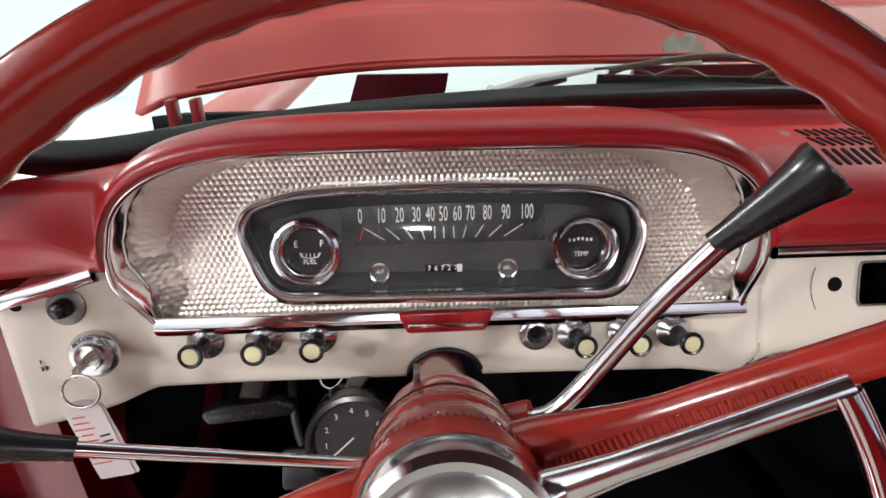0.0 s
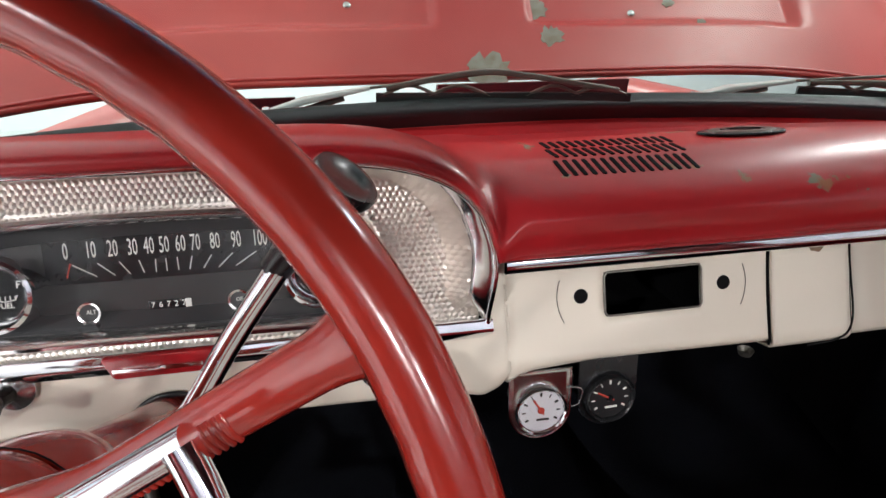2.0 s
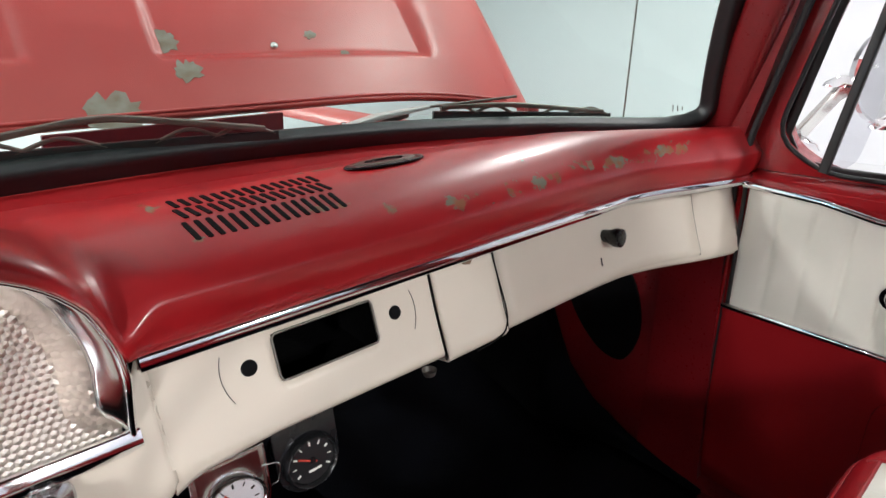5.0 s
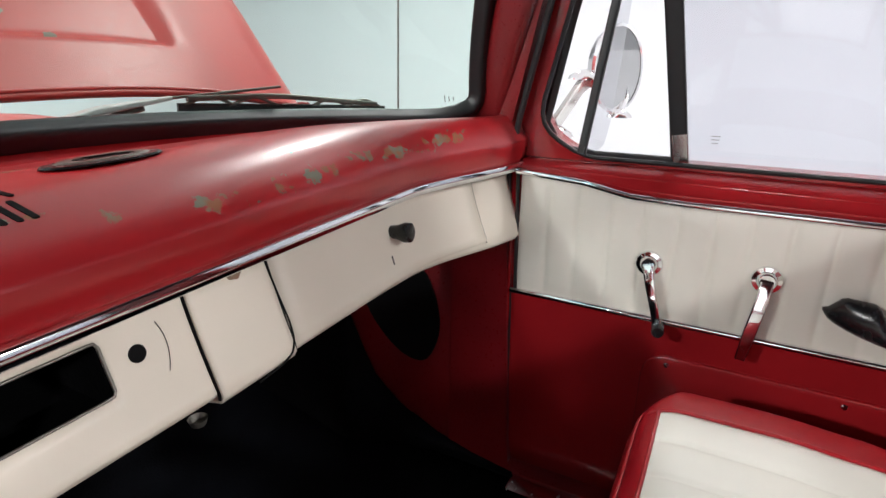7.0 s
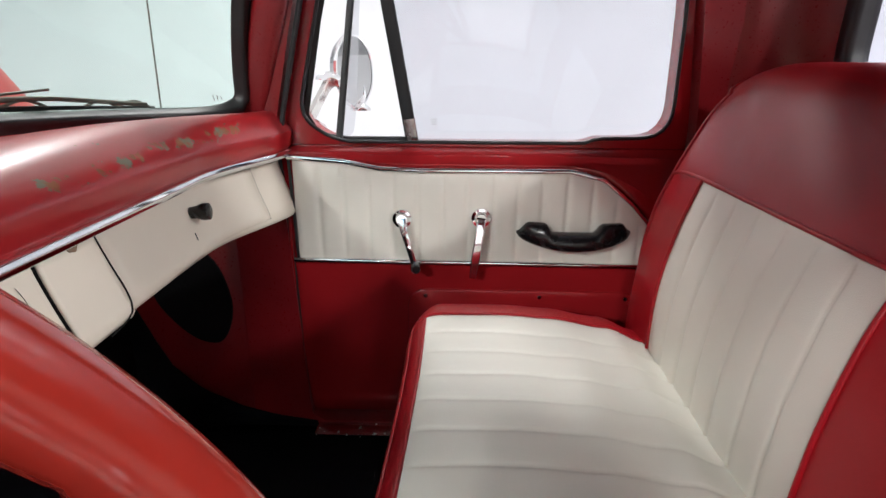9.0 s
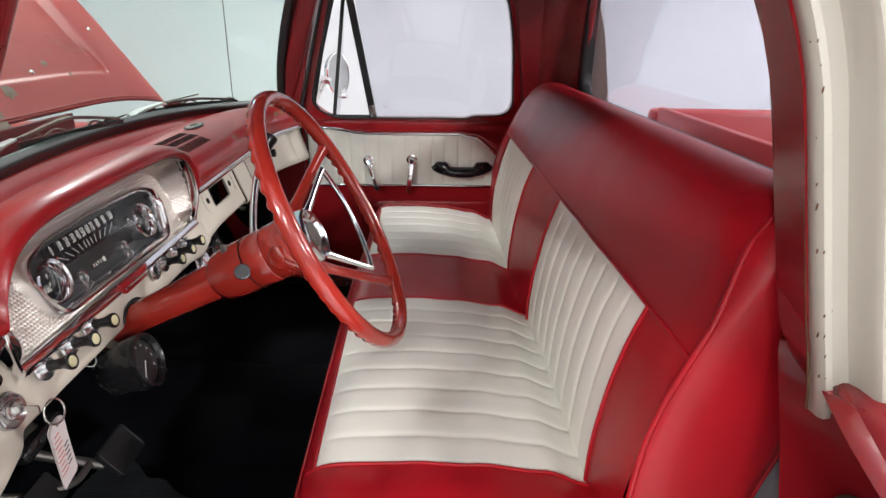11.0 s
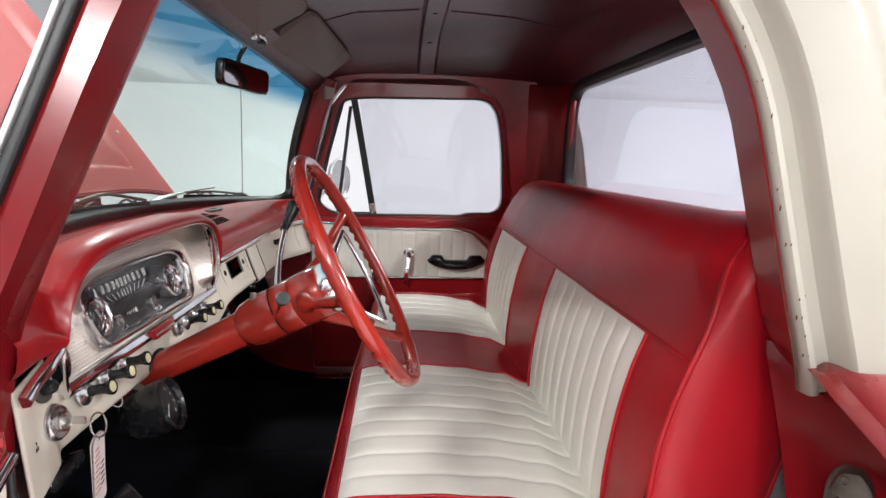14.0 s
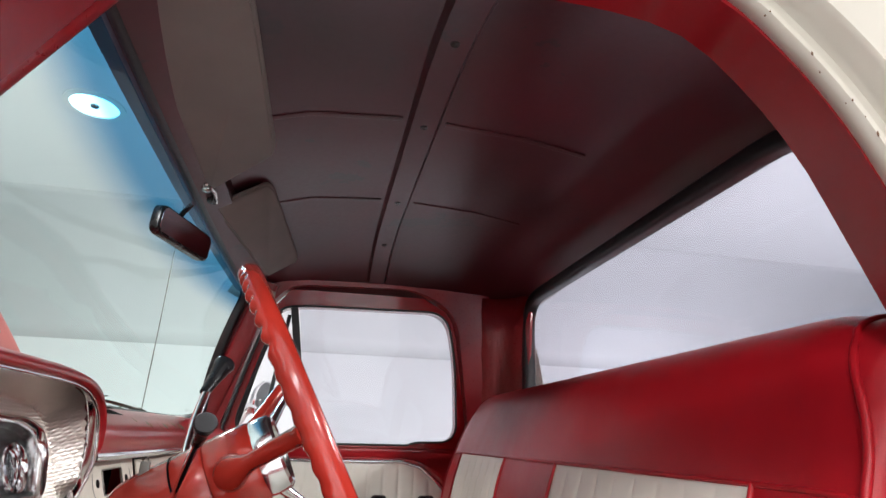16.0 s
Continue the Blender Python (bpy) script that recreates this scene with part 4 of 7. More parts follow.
# ventilation slots (black slabs painting the shade inside), speaker cover, paint chips on the top
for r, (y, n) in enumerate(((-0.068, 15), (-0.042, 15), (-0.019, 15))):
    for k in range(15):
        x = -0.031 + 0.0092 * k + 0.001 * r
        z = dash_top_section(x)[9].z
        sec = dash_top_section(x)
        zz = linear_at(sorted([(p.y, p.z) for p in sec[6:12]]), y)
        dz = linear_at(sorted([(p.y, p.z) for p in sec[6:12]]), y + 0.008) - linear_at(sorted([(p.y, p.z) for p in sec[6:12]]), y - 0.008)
        part("vent_slot", slab(rrect(0.0044, 0.0225 if r < 1 else 0.0205 if r < 2 else 0.0175, 0.0017, 3), 0.0012, Matrix(((1, -0.18, 0, x), (0.0, 1, 0, y), (0, dz / 0.016, 1, zz - 0.0004), (0, 0, 0, 1)))), DARK, dash, "ventilation slot, its inner shade a black slab")
part("speaker_cover", lathe([(0, 0.002), (0.044, 0.002), (0.050, 0.0015), (0.052, 0)], Matrix.Translation((0.192, -0.010, 0.7490)) @ Matrix.Diagonal((1.0, 0.32, 1, 1)), 40), BLACK, dash, "black oval opening cover")
# the cover's highlight, modelled as a thin grey ring
part("cover_glint", lathe([(0.026, 0.0032), (0.038, 0.0032), (0.040, 0.002)], Matrix.Translation((0.192, -0.010, 0.7490)) @ Matrix.Diagonal((1.0, 0.32, 1, 1)), 40), STEEL, dash, "grey ring painted as a glint on the cover")


# ---------------------------------------------------------------- instrument cluster
cluster = thing("instrument_cluster", (-0.38, -0.06, 0.60), "chrome framed instrument cluster with engine-turned metal panel and wide speedometer", "instrument cluster")
TILT = 0.29
CL_N = Vector((0, -1, TILT)).normalized()


def cl(x, z, d=0.0):
    """A point of the cluster's leaning plane, d metres out towards the seat."""
    return V(x - 0.0025, -0.076 + TILT * (z - 0.635), z + 0.002) + CL_N * d


def cl_m(x, z, d=0.0):
    return facing(cl(x, z, d), CL_N)


OPEN = []
for k in range(61):
    x = lerp(-0.667, -0.103, k / 60)
    OPEN.append((x, lip_z(x)))
OPEN = [(-0.644, 0.600), (-0.668, 0.655)] + OPEN + [(-0.101, 0.660), (-0.105, 0.598)]
OPEN = resample(OPEN, 140)
cpan = Vector((-0.383, 0.66))


def inward(poly, reach):
    """Each outline point moved in along its normal by reach(normal, point)."""
    out, n = [], len(poly)
    for i, p in enumerate(poly):
        t = (poly[(i + 1) % n] - poly[i - 1]).normalized()
        nr = Vector((-t.y, t.x))
        if nr.dot(cpan - p) < 0:
            nr = -nr
        out.append(p + nr * reach(nr, p))
    return out


def cove(k):
    return lambda nr, p: k * (abs(nr.x) + 0.62 * abs(nr.y)) * smoothstep(0.598, 0.628, p.y)


def lift_at(z):
    return 0.032 + 0.29 * (z - 0.635)


BAND = inward(OPEN, cove(0.016))
# chrome reveal: from the lip of the brow in to the panel
rev = [[V(p.x, -0.110 + 0.012 * smoothstep(0.66, 0.60, p.y), p.y) for p in OPEN]]
for t in (0.12, 0.25, 0.4, 0.55, 0.7, 0.85, 1.0):
    rev.append([rev[0][i].lerp(cl(q.x, q.y, lift_at(q.y) * 0.93 * smoothstep(0.600, 0.625, q.y)), t) + V(0, -0.003 * math.sin(math.pi * t ** 0.75), 0) for i, q in enumerate(BAND)])
part("reveal", loft(rev, ring=True, flip=True), REVEAL_CHROME, cluster, "polished chrome reveal round the panel", thick=0.002)
part("outer_trim", sweep([V(p.x, -0.112 + 0.012 * smoothstep(0.66, 0.60, p.y), p.y) for p in OPEN], 0.003, closed=True), CHROME, cluster, "thin chrome outer bead")
part("lower_trim", sweep([V(x, -0.099, z) for x, z in ((-0.648, 0.6035), (-0.5, 0.602), (-0.3, 0.600), (-0.100, 0.5985))], soft([(-0.009, -0.003), (0.009, -0.003), (0.010, 0.002), (0.0, 0.007), (-0.010, 0.002)], 0.002), up=(0, -1, 0)), CHROME, cluster, "bright lower trim bar")
part("centre_badge", slab(soft([(-0.044, 0.012), (0.044, 0.012), (0.036, -0.007), (-0.036, -0.007)], 0.003), 0.006, facing((-0.386, -0.105, 0.600), (0, -1, 0.12)), 0.002), RED, cluster, "red and chrome centre tab")
part("badge_bar", slab(rrect(0.070, 0.004, 0.001), 0.003, facing((-0.386, -0.1105, 0.602), (0, -1, 0.12)), 0.001), CHROME, cluster)

# engine-turned panel: a sheet of small domed cells round the lens
LENS = soft([(-0.548, 0.612), (-0.214, 0.606), (-0.190, 0.668), (-0.202, 0.700), (-0.245, 0.714), (-0.385, 0.719), (-0.515, 0.716), (-0.560, 0.703), (-0.573, 0.680)],
            [0.03, 0.025, 0.03, 0.03, 0.03, 0.06, 0.03, 0.03, 0.03], 5)
LENS = resample(LENS, 120)


def inside(poly, x, y):
    c = False
    for a, b in zip(poly, poly[1:] + poly[:1]):
        if (a[1] > y) != (b[1] > y) and x < (b[0] - a[0]) * (y - a[1]) / (b[1] - a[1]) + a[0]:
            c = not c
    return c


def ring_match(outer, inner):
    """For every inner point, the outer point on the same ray from the middle."""
    c = sum((Vector(p) for p in inner), Vector((0, 0))) / len(inner)
    out = []
    for p in inner:
        d = Vector(p) - c
        best = 1.0
        for q, r in zip(outer, outer[1:] + outer[:1]):
            e, w = Vector(r) - Vector(q), Vector(q) - c
            den = d.x * e.y - d.y * e.x
            if abs(den) > 1e-12:
                t, k = (w.x * e.y - w.y * e.x) / den, (w.x * d.y - w.y * d.x) / den
                if t > best and -1e-6 <= k <= 1 + 1e-6:
                    best = t
        out.append(c + d * best)
    return out


EDGE = [p for p in resample(BAND, 420) if p.y > 0.606]


def lift(x, z):
    """How far the panel's coved border stands out towards the reveal."""
    d = min(math.hypot(x - p.x, 1.35 * (z - p.y)) for p in EDGE)
    return 0.93 * lift_at(z) * max(0.0, 1 - d / 0.0185) * smoothstep(0.600, 0.625, z)


sheet_in = resample(LENS, 300)
sheet_out = ring_match(BAND, sheet_in)
rows_ = []
for k in (0, 0.05, 0.10, 0.15, 0.18, 0.21, 0.24, 0.27, 0.30, 0.33, 0.36, 0.40, 0.44, 0.48, 0.52, 0.57, 0.62, 0.7, 0.8, 0.9, 1.0):
    ring_ = [p.lerp(q, k) for p, q in zip(sheet_out, sheet_in)]
    rows_.append([cl(p.x, p.y, lift(p.x, p.y)) for p in ring_])
part("backing_sheet", loft(rows_, ring=True, flip=True), TEXTURED_METAL, cluster, "bright pressed metal sheet with a coved border")
cells_v, cells_f = [], []
pitch = 0.0056
small = [(p.x, p.y) for p in inward(BAND, lambda nr, p: 0.0012)]
j = 0
z = 0.600
while z < 0.76:
    x = -0.67 + (0.5 * pitch if j % 2 else 0)
    while x < -0.09:
        if inside(small, x, z) and not inside(LENS, x, z):
            base = len(cells_v)
            cells_v.append(cl(x, z, lift(x, z) + 0.0015))
            for a in range(6):
                an = math.pi / 6 + a * math.pi / 3
                cells_v.append(cl(x + pitch * 0.575 * math.cos(an), z + pitch * 0.575 * math.sin(an), lift(x + pitch * 0.575 * math.cos(an), z + pitch * 0.575 * math.sin(an)) + 0.0003))
            cells_f += [(base, base + 1 + a, base + 1 + (a + 1) % 6) for a in range(6)]
        x += pitch
    j += 1
    z += pitch * 0.866
tagged(part("engine_turned_texture", mesh(cells_v, cells_f), TEXTURED_METAL, cluster, "hexagonal engine-turned texture", smooth=False), kind="stuff")

# lens frame, dial housing, glass
lens_c = sum((Vector(p) for p in LENS), Vector((0, 0))) / len(LENS)


def shrink(poly, c, m):
    out = []
    n = len(poly)
    for i in range(n):
        a, b = Vector(poly[i - 1]), Vector(poly[(i + 1) % n])
        t = (b - a).normalized()
        nr = Vector((-t.y, t.x))
        if nr.dot(Vector(c) - Vector(poly[i])) < 0:
            nr = -nr
        out.append(Vector(poly[i]) + nr * m)
    return out


prof = ((0.0, 0.0), (0.0008, 0.012), (0.0030, 0.0195), (0.0060, 0.021), (0.0090, 0.0185), (0.0115, 0.010), (0.0115, -0.02))
part("lens_frame", loft([[cl(p.x, p.y, h) for p in shrink(LENS, lens_c, m)] for m, h in prof], ring=True, flip=True), REVEAL_CHROME, cluster, "chrome lens frame")
HOUSE = shrink(LENS, lens_c, 0.0115)
part("dial_rim", loft([[cl(p.x, p.y, -0.004) for p in HOUSE], [cl(p.x, p.y, -0.021) for p in shrink(HOUSE, lens_c, 0.012)]], ring=True, flip=True), FACE_GREY, cluster, "dark grey sloping dial edge")
part("dial_face", loft([[cl(p.x, p.y, -0.0205) for p in shrink(HOUSE, lens_c, 0.010)], [cl(lens_c.x + (p.x - lens_c.x) * 0.02, lens_c.y + (p.y - lens_c.y) * 0.02, -0.0205) for p in HOUSE]], ring=True, flip=True), FACE, cluster, "black speedometer face")
gp = part("lens_glass", loft([[cl(p.x, p.y, 0.003) for p in HOUSE], [cl(lens_c.x + (p.x - lens_c.x) * 0.6, lens_c.y + (p.y - lens_c.y) * 0.6, 0.007) for p in HOUSE], [cl(lens_c.x + (p.x - lens_c.x) * 0.02, lens_c.y + (p.y - lens_c.y) * 0.02, 0.009) for p in HOUSE]], ring=True, flip=True), GLASS_DIAL, cluster, "clear dial cover")
gp.visible_shadow = False
part("speed_band", slab([(-0.098, -0.014), (0.098, -0.014), (0.098, 0.028), (-0.098, 0.028)], 0.0008, cl_m(-0.381, 0.672, -0.0203)), BLACK, cluster, "black speed scale band")
for k in range(11):
    x = linear_at(((0, -0.461), (1, -0.441), (2, -0.4235), (3, -0.4075), (4, -0.394), (5, -0.3815), (6, -0.368), (7, -0.3555), (8, -0.339), (9, -0.321), (10, -0.3005)), k)
    part("scale_number", text_bm(str(k * 10), 0.021, cl_m(x, 0.6855, -0.0190), 0.0002, squeeze=0.42), WHITE_INK, cluster)
    x2 = -0.381 + (x + 0.381) * 0.72
    part("scale_tick", sweep([cl(x + (0.004 if k < 5 else -0.004 if k > 5 else 0) , 0.6745, -0.0192), cl(x2, 0.6635, -0.0192)], 0.00045), WHITE_INK, cluster)
part("speed_needle", sweep([cl(-0.462, 0.664, -0.0185), cl(-0.458, 0.676, -0.0185)], 0.0006), RED_INK, cluster)
part("odometer_window", slab(rrect(0.036, 0.0085, 0.001), 0.001, cl_m(-0.3825, 0.635, -0.0203), 0.0004), BLACK, cluster, "odometer window")
for k, d in enumerate("76727"):
    part("odometer_digit", text_bm(d, 0.0072, cl_m(-0.3965 + 0.0065 * k, 0.635, -0.0190), 0.0002), WHITE_INK, cluster)
part("odometer_tenths", slab(rrect(0.005, 0.0075, 0.0005), 0.0006, cl_m(-0.3668, 0.635, -0.0193)), WHITE_INK, cluster)


def round_gauge(name, x, z, r, words, label):
    g = part(name, lathe([(r, -0.020), (r, 0.000), (r - 0.001, 0.004), (r - 0.004, 0.005), (r - 0.0065, 0.002), (r - 0.0075, -0.006), (r - 0.0085, -0.0065), (r - 0.010, -0.004), (r - 0.0115, -0.008), (r - 0.0115, -0.016)], cl_m(x, z), 44), CHROME, cluster, label)
    part("gauge_face", lathe([(0, -0.0150), (r - 0.010, -0.0150)], cl_m(x, z), 32), BLACK, g, "black gauge face")
    for w, dx, dz, s in words:
        part("gauge_word", text_bm(w, s, cl_m(x + dx, z + dz, -0.0142), 0.0002, squeeze=0.9), WHITE_INK, g)
    return g


fg = round_gauge("fuel_gauge", -0.5105, 0.6565, 0.0325, (("E", -0.0115, 0.006, 0.009), ("F", 0.0125, 0.006, 0.009), ("FUEL", 0.001, -0.0105, 0.0066)), "round chrome ringed fuel gauge")
part("gauge_scale", sweep([cl(-0.5185, 0.6545, -0.0140), cl(-0.5165, 0.6505, -0.0140), cl(-0.509, 0.6495, -0.0140), cl(-0.5015, 0.6505, -0.0140), cl(-0.4995, 0.6545, -0.0140)], 0.0004), WHITE_INK, fg)
for k in range(5):
    part("scale_tick", sweep([cl(-0.5165 + 0.00375 * k, 0.6508, -0.0140), cl(-0.5165 + 0.00375 * k, 0.6540, -0.0140)], 0.0003), WHITE_INK, fg)
tg = round_gauge("temperature_gauge", -0.2490, 0.6535, 0.0325, (("TEMP", 0.001, -0.0085, 0.0066),), "round chrome ringed temperature gauge")
for k in range(6):
    part("scale_mark", slab(rrect(0.0022, 0.0030, 0.0004), 0.0004, cl_m(-0.2595 + 0.0042 * k, 0.6585 + 0.001 * (k in (2, 3)), -0.0142)), WHITE_INK, tg)
for nm, x in (("ALT", -0.444), ("OIL", -0.3215)):
    lamp = part("warning_lamp", lathe([(0.0105, -0.020), (0.0105, -0.010), (0.0095, -0.007), (0.0075, -0.0075), (0.007, -0.012)], cl_m(x, 0.635), 28), REVEAL_CHROME, cluster, "small chrome ringed warning lamp")
    part("lamp_face", lathe([(0, -0.0125), (0.0075, -0.0125)], cl_m(x, 0.635), 20), FACE_GREY, lamp, "dark lamp lens")
    part("lamp_word", text_bm(nm, 0.0052, cl_m(x, 0.635, -0.0120), 0.0002, squeeze=0.85), WHITE_INK, lamp)
    part("turn_arrow_lamp", lathe([(0.0095, -0.020), (0.0095, -0.012), (0.008, -0.009), (0.0065, -0.012)], cl_m(x, 0.6195, 0.006), 24), REVEAL_CHROME, cluster, "small chrome ringed turn lamp")

# ---------------------------------------------------------------- switches on the cream panel
SW_N = Vector((0, -1, 0.24)).normalized()


def knob_m(x, z, y=-0.0965):
    return facing((x - 0.003, y, z + 0.0015), SW_N)


def pull_knob(x, z, out=0.036, lean=(0.0, 0.0), word=""):
    k = thing("pull_switch_knob", (x, -0.09, z), "black pull switch knob with ivory inlay on a chrome bezel", "dash knob", "dash pull knobs")
    m = knob_m(x, z)
    part("bezel", lathe([(0.0172, 0), (0.0172, 0.002), (0.0150, 0.0045), (0.0085, 0.0075), (0.0075, 0.0095), (0.006, 0.0095), (0.006, 0.0)], m, 28), BEZEL, k, "dished satin chrome bezel")
    part("shaft", lathe([(0.0075, 0.004), (0.0075, 0.012), (0.0065, 0.016), (0.0070, out - 0.010), (0.0100, out - 0.002), (0.0108, out), (0.0108, out + 0.003), (0.0095, out + 0.0040), (0.0076, out + 0.0034)], m, 20), BLACK, k, "flared black knob")
    part("inlay", lathe([(0, out + 0.0040), (0.0070, out + 0.0037), (0.0076, out + 0.002)], m, 20), IVORY, k, "ivory plastic inlay")
    if word:
        part("bezel_word", join(*[text_bm(ch, 0.0046, m @ pose(0, 0, 0, 0, 0, 45 - 18 * i) @ Matrix.Translation((0, 0.0126, 0.0064)) @ pose(0, 0, 0, 22, 0, 0), 0.0002) for i, ch in enumerate(word)]), BLACK_INK, k)
    else:
        for i in range(6):
            part("bezel_mark", slab(rrect(0.0022 if i % 3 else 0.0012, 0.0032, 0.0004), 0.0004, m @ pose(0, 0, 0, 0, 0, 40 - 16 * i) @ Matrix.Translation((0, 0.0122, 0.0057)) @ pose(0, 0, 0, 22, 0, 0)), BLACK_INK, k)
    return k


pull_knob(-0.6050, 0.5835, word="LIGHTS")
pull_knob(-0.5520, 0.5835)
pull_knob(-0.5020, 0.5840)
pull_knob(-0.2590, 0.5760)
pull_knob(-0.2090, 0.5755)
pull_knob(-0.1610, 0.5745)
lighter = thing("cigar_lighter_socket", (-0.296, -0.09, 0.575), "empty chrome lighter socket in the cream panel", "lighter socket")
m = knob_m(-0.2960, 0.5765)
part("bezel", lathe([(0.0165, 0), (0.0165, 0.002), (0.0145, 0.004), (0.0095, 0.005), (0.0085, 0.003), (0.0085, -0.002)], m, 28), BEZEL, lighter)
for i in range(7):
    part("bezel_mark", slab(rrect(0.0018 if i % 3 else 0.0011, 0.0028, 0.0004), 0.0004, m @ pose(0, 0, 0, 0, 0, 132 + 16 * i) @ Matrix.Translation((0, 0.0122, 0.0044)) @ pose(0, 0, 0, 11, 0, 0)), BLACK_INK, lighter)
part("socket", lathe([(0, -0.0005), (0.009, -0.0005)], m, 20), BLACK, lighter, "dark red socket")
part("socket_core", lathe([(0, 0.002), (0.004, 0.0015), (0.0055, 0)], m, 16), DARK, lighter)

choke = thing("choke_button", (-0.700, -0.10, 0.632), "black push button on a grey washer", "dash button")
m = facing((-0.711, -0.1115, 0.6355), SW_N)
part("washer", lathe([(0.0165, 0), (0.0165, 0.0015), (0.015, 0.0025), (0.008, 0.0025)], m, 28), STEEL, choke)
part("button", lathe([(0.0085, 0), (0.0085, 0.008), (0.0075, 0.014), (0.005, 0.0165), (0, 0.017)], m, 20), BLACK, choke)

ign = thing("ignition_switch", (-0.692, -0.10, 0.585), "chrome ignition switch with the key still in it", "ignition switch")
m = facing((-0.698, -0.1135, 0.5885), SW_N)
part("bezel", lathe([(0.0215, 0), (0.0215, 0.003), (0.0185, 0.0075), (0.0125, 0.0085), (0.0115, 0.0085), (0.0115, 0.003)], m, 32), BEZEL, ign, "dished bezel")
part("lock_barrel", lathe([(0.0118, 0.003), (0.0122, 0.012), (0.0112, 0.0135), (0.0085, 0.0125), (0.0080, 0.0105), (0.0, 0.0100)], m, 28), DULL_CHROME, ign)
for w, a in (("ACC", 38), ("OFF", 0), ("ON", -42)):
    part("position_word", text_bm(w, 0.0052, m @ pose(0, 0, 0, 0, 0, a) @ Matrix.Translation((0, 0.0158, 0.0084)), 0.0002), BLACK_INK, ign)
part("key_blade", slab(rrect(0.0016, 0.009, 0.0007), 0.026, m @ Matrix.Translation((0, 0, 0.010)) @ pose(0, 0, 0, 12, 0, 0), 0.0008), DULL_CHROME, ign, "flat key")

keys = thing("key_ring_with_tag", (-0.69, -0.14, 0.54), "steel key ring with white paper tags hanging from the ignition", "key ring")
kc = V(-0.690, -0.158, 0.5815)
part("ring", sweep([kc + V(0.0150 * math.cos(a), 0.004 * math.sin(a), 0.0135 * math.sin(a)) for a in span(0, 2 * math.pi, 33)[:-1]], 0.0011, closed=True), DULL_CHROME, keys)
for n_, (dy, rot, w, dx) in enumerate(((0.0, 4, 0.030, 0.000), (0.003, 5.5, 0.030, 0.001))):
    mt = pose(kc.x + dx - 0.004, kc.y - 0.001 + dy, kc.z - 0.010, 90 + 4, 0, 6 - 5 * n_) @ pose(0, 0, 0, 0, 0, rot)
    tg_ = part("paper_tag", slab(soft([(-w / 2, -0.092), (w / 2, -0.092), (w / 2, -0.006), (w / 2 - 0.008, 0), (-w / 2 + 0.008, 0), (-w / 2, -0.006)], 0.003), 0.0006, mt), TAG_PAPER, keys, "pinkish paper tag with printed lines")
    part("tag_hole", lathe([(0, 0.0009), (0.0022, 0.0009)], mt @ Matrix.Translation((0, -0.0055, 0)), 12), BLACK_INK, tg_)
    for q in range(9):
        part("printed_line", slab(rrect(0.010 + 0.003 * (q % 3), 0.0014, 0.0003), 0.0002, mt @ Matrix.Translation((-0.006, -0.016 - 0.007 * q, 0.0007))), RED_INK, tg_)
        if q > 3:
            part("handwriting_bar", slab(rrect(0.009, 0.0022, 0.0005), 0.0002, mt @ Matrix.Translation((0.007, -0.012 - 0.007 * q, 0.0007)) @ pose(0, 0, 0, 0, 0, 8)), BLACK_INK, tg_)

# brake release handle, pedal, gauges under the dash
hb = thing("parking_brake_handle", (-0.56, -0.02, 0.50), "grey parking brake release handle under the dash", "brake handle")
part("grip", slab(soft([(-0.045, -0.008), (0.045, -0.008), (0.050, 0.006), (0.03, 0.012), (-0.03, 0.012), (-0.05, 0.006)], 0.006), 0.014, facing((-0.597, -0.050, 0.464), (0.1, -1, 0.25)), 0.004), BLACK, hb)
part("grip_word", text_bm("BRAKE", 0.009, facing((-0.5955, -0.0640, 0.4685), (0.1, -1, 0.25)), 0.0002), FACE_GREY, hb)
part("neck", sweep([V(-0.597, -0.045, 0.470), V(-0.590, 0.0, 0.50), V(-0.585, 0.05, 0.53)], rrect(0.025, 0.02, 0.006)), STEEL, hb)

tach = thing("tachometer", (-0.475, -0.10, 0.49), "black cup tachometer clamped beside the steering column", "tachometer")
ta = Vector((0.10, -0.90, 0.32)).normalized()
tm = facing(V(-0.474, -0.150, 0.507), ta) @ Matrix.Diagonal((0.92, 0.92, 0.92, 1))
part("cup", lathe([(0, -0.075), (0.030, -0.073), (0.041, -0.055), (0.045, -0.02), (0.046, 0.0)], tm, 36), BLACK, tach, "black cup housing")
part("rim", lathe([(0.046, -0.004), (0.0475, 0.0), (0.0465, 0.006), (0.042, 0.007), (0.0385, 0.002), (0.0375, -0.006)], tm, 40), BLACK, tach, "glossy black rim")
part("face", lathe([(0, -0.005), (0.0385, -0.005)], tm, 36), FACE, tach, "black tachometer face")
for k in range(9):
    a = math.radians(225 - 33.75 * k)
    part("number", text_bm(str(k), 0.0082, tm @ Matrix.Translation((0.0275 * math.cos(a), 0.0275 * math.sin(a), -0.0045)), 0.0002), WHITE_INK, tach)
part("needle", sweep([tm @ V(0, 0, -0.003), tm @ V(-0.0215, -0.0165, -0.003)], 0.0008), WHITE_INK, tach, "pale needle")
tgl = part("cover_glass", lathe([(0, 0.003), (0.025, 0.002), (0.040, -0.001)], tm, 36), GLASS_DIAL, tach)
tgl.visible_shadow = False
part("bracket", sweep([tm @ V(0.0, 0.04, -0.03), V(-0.45, -0.06, 0.54), V(-0.43, -0.05, 0.545)], rrect(0.016, 0.003, 0.001)), STEEL, tach)


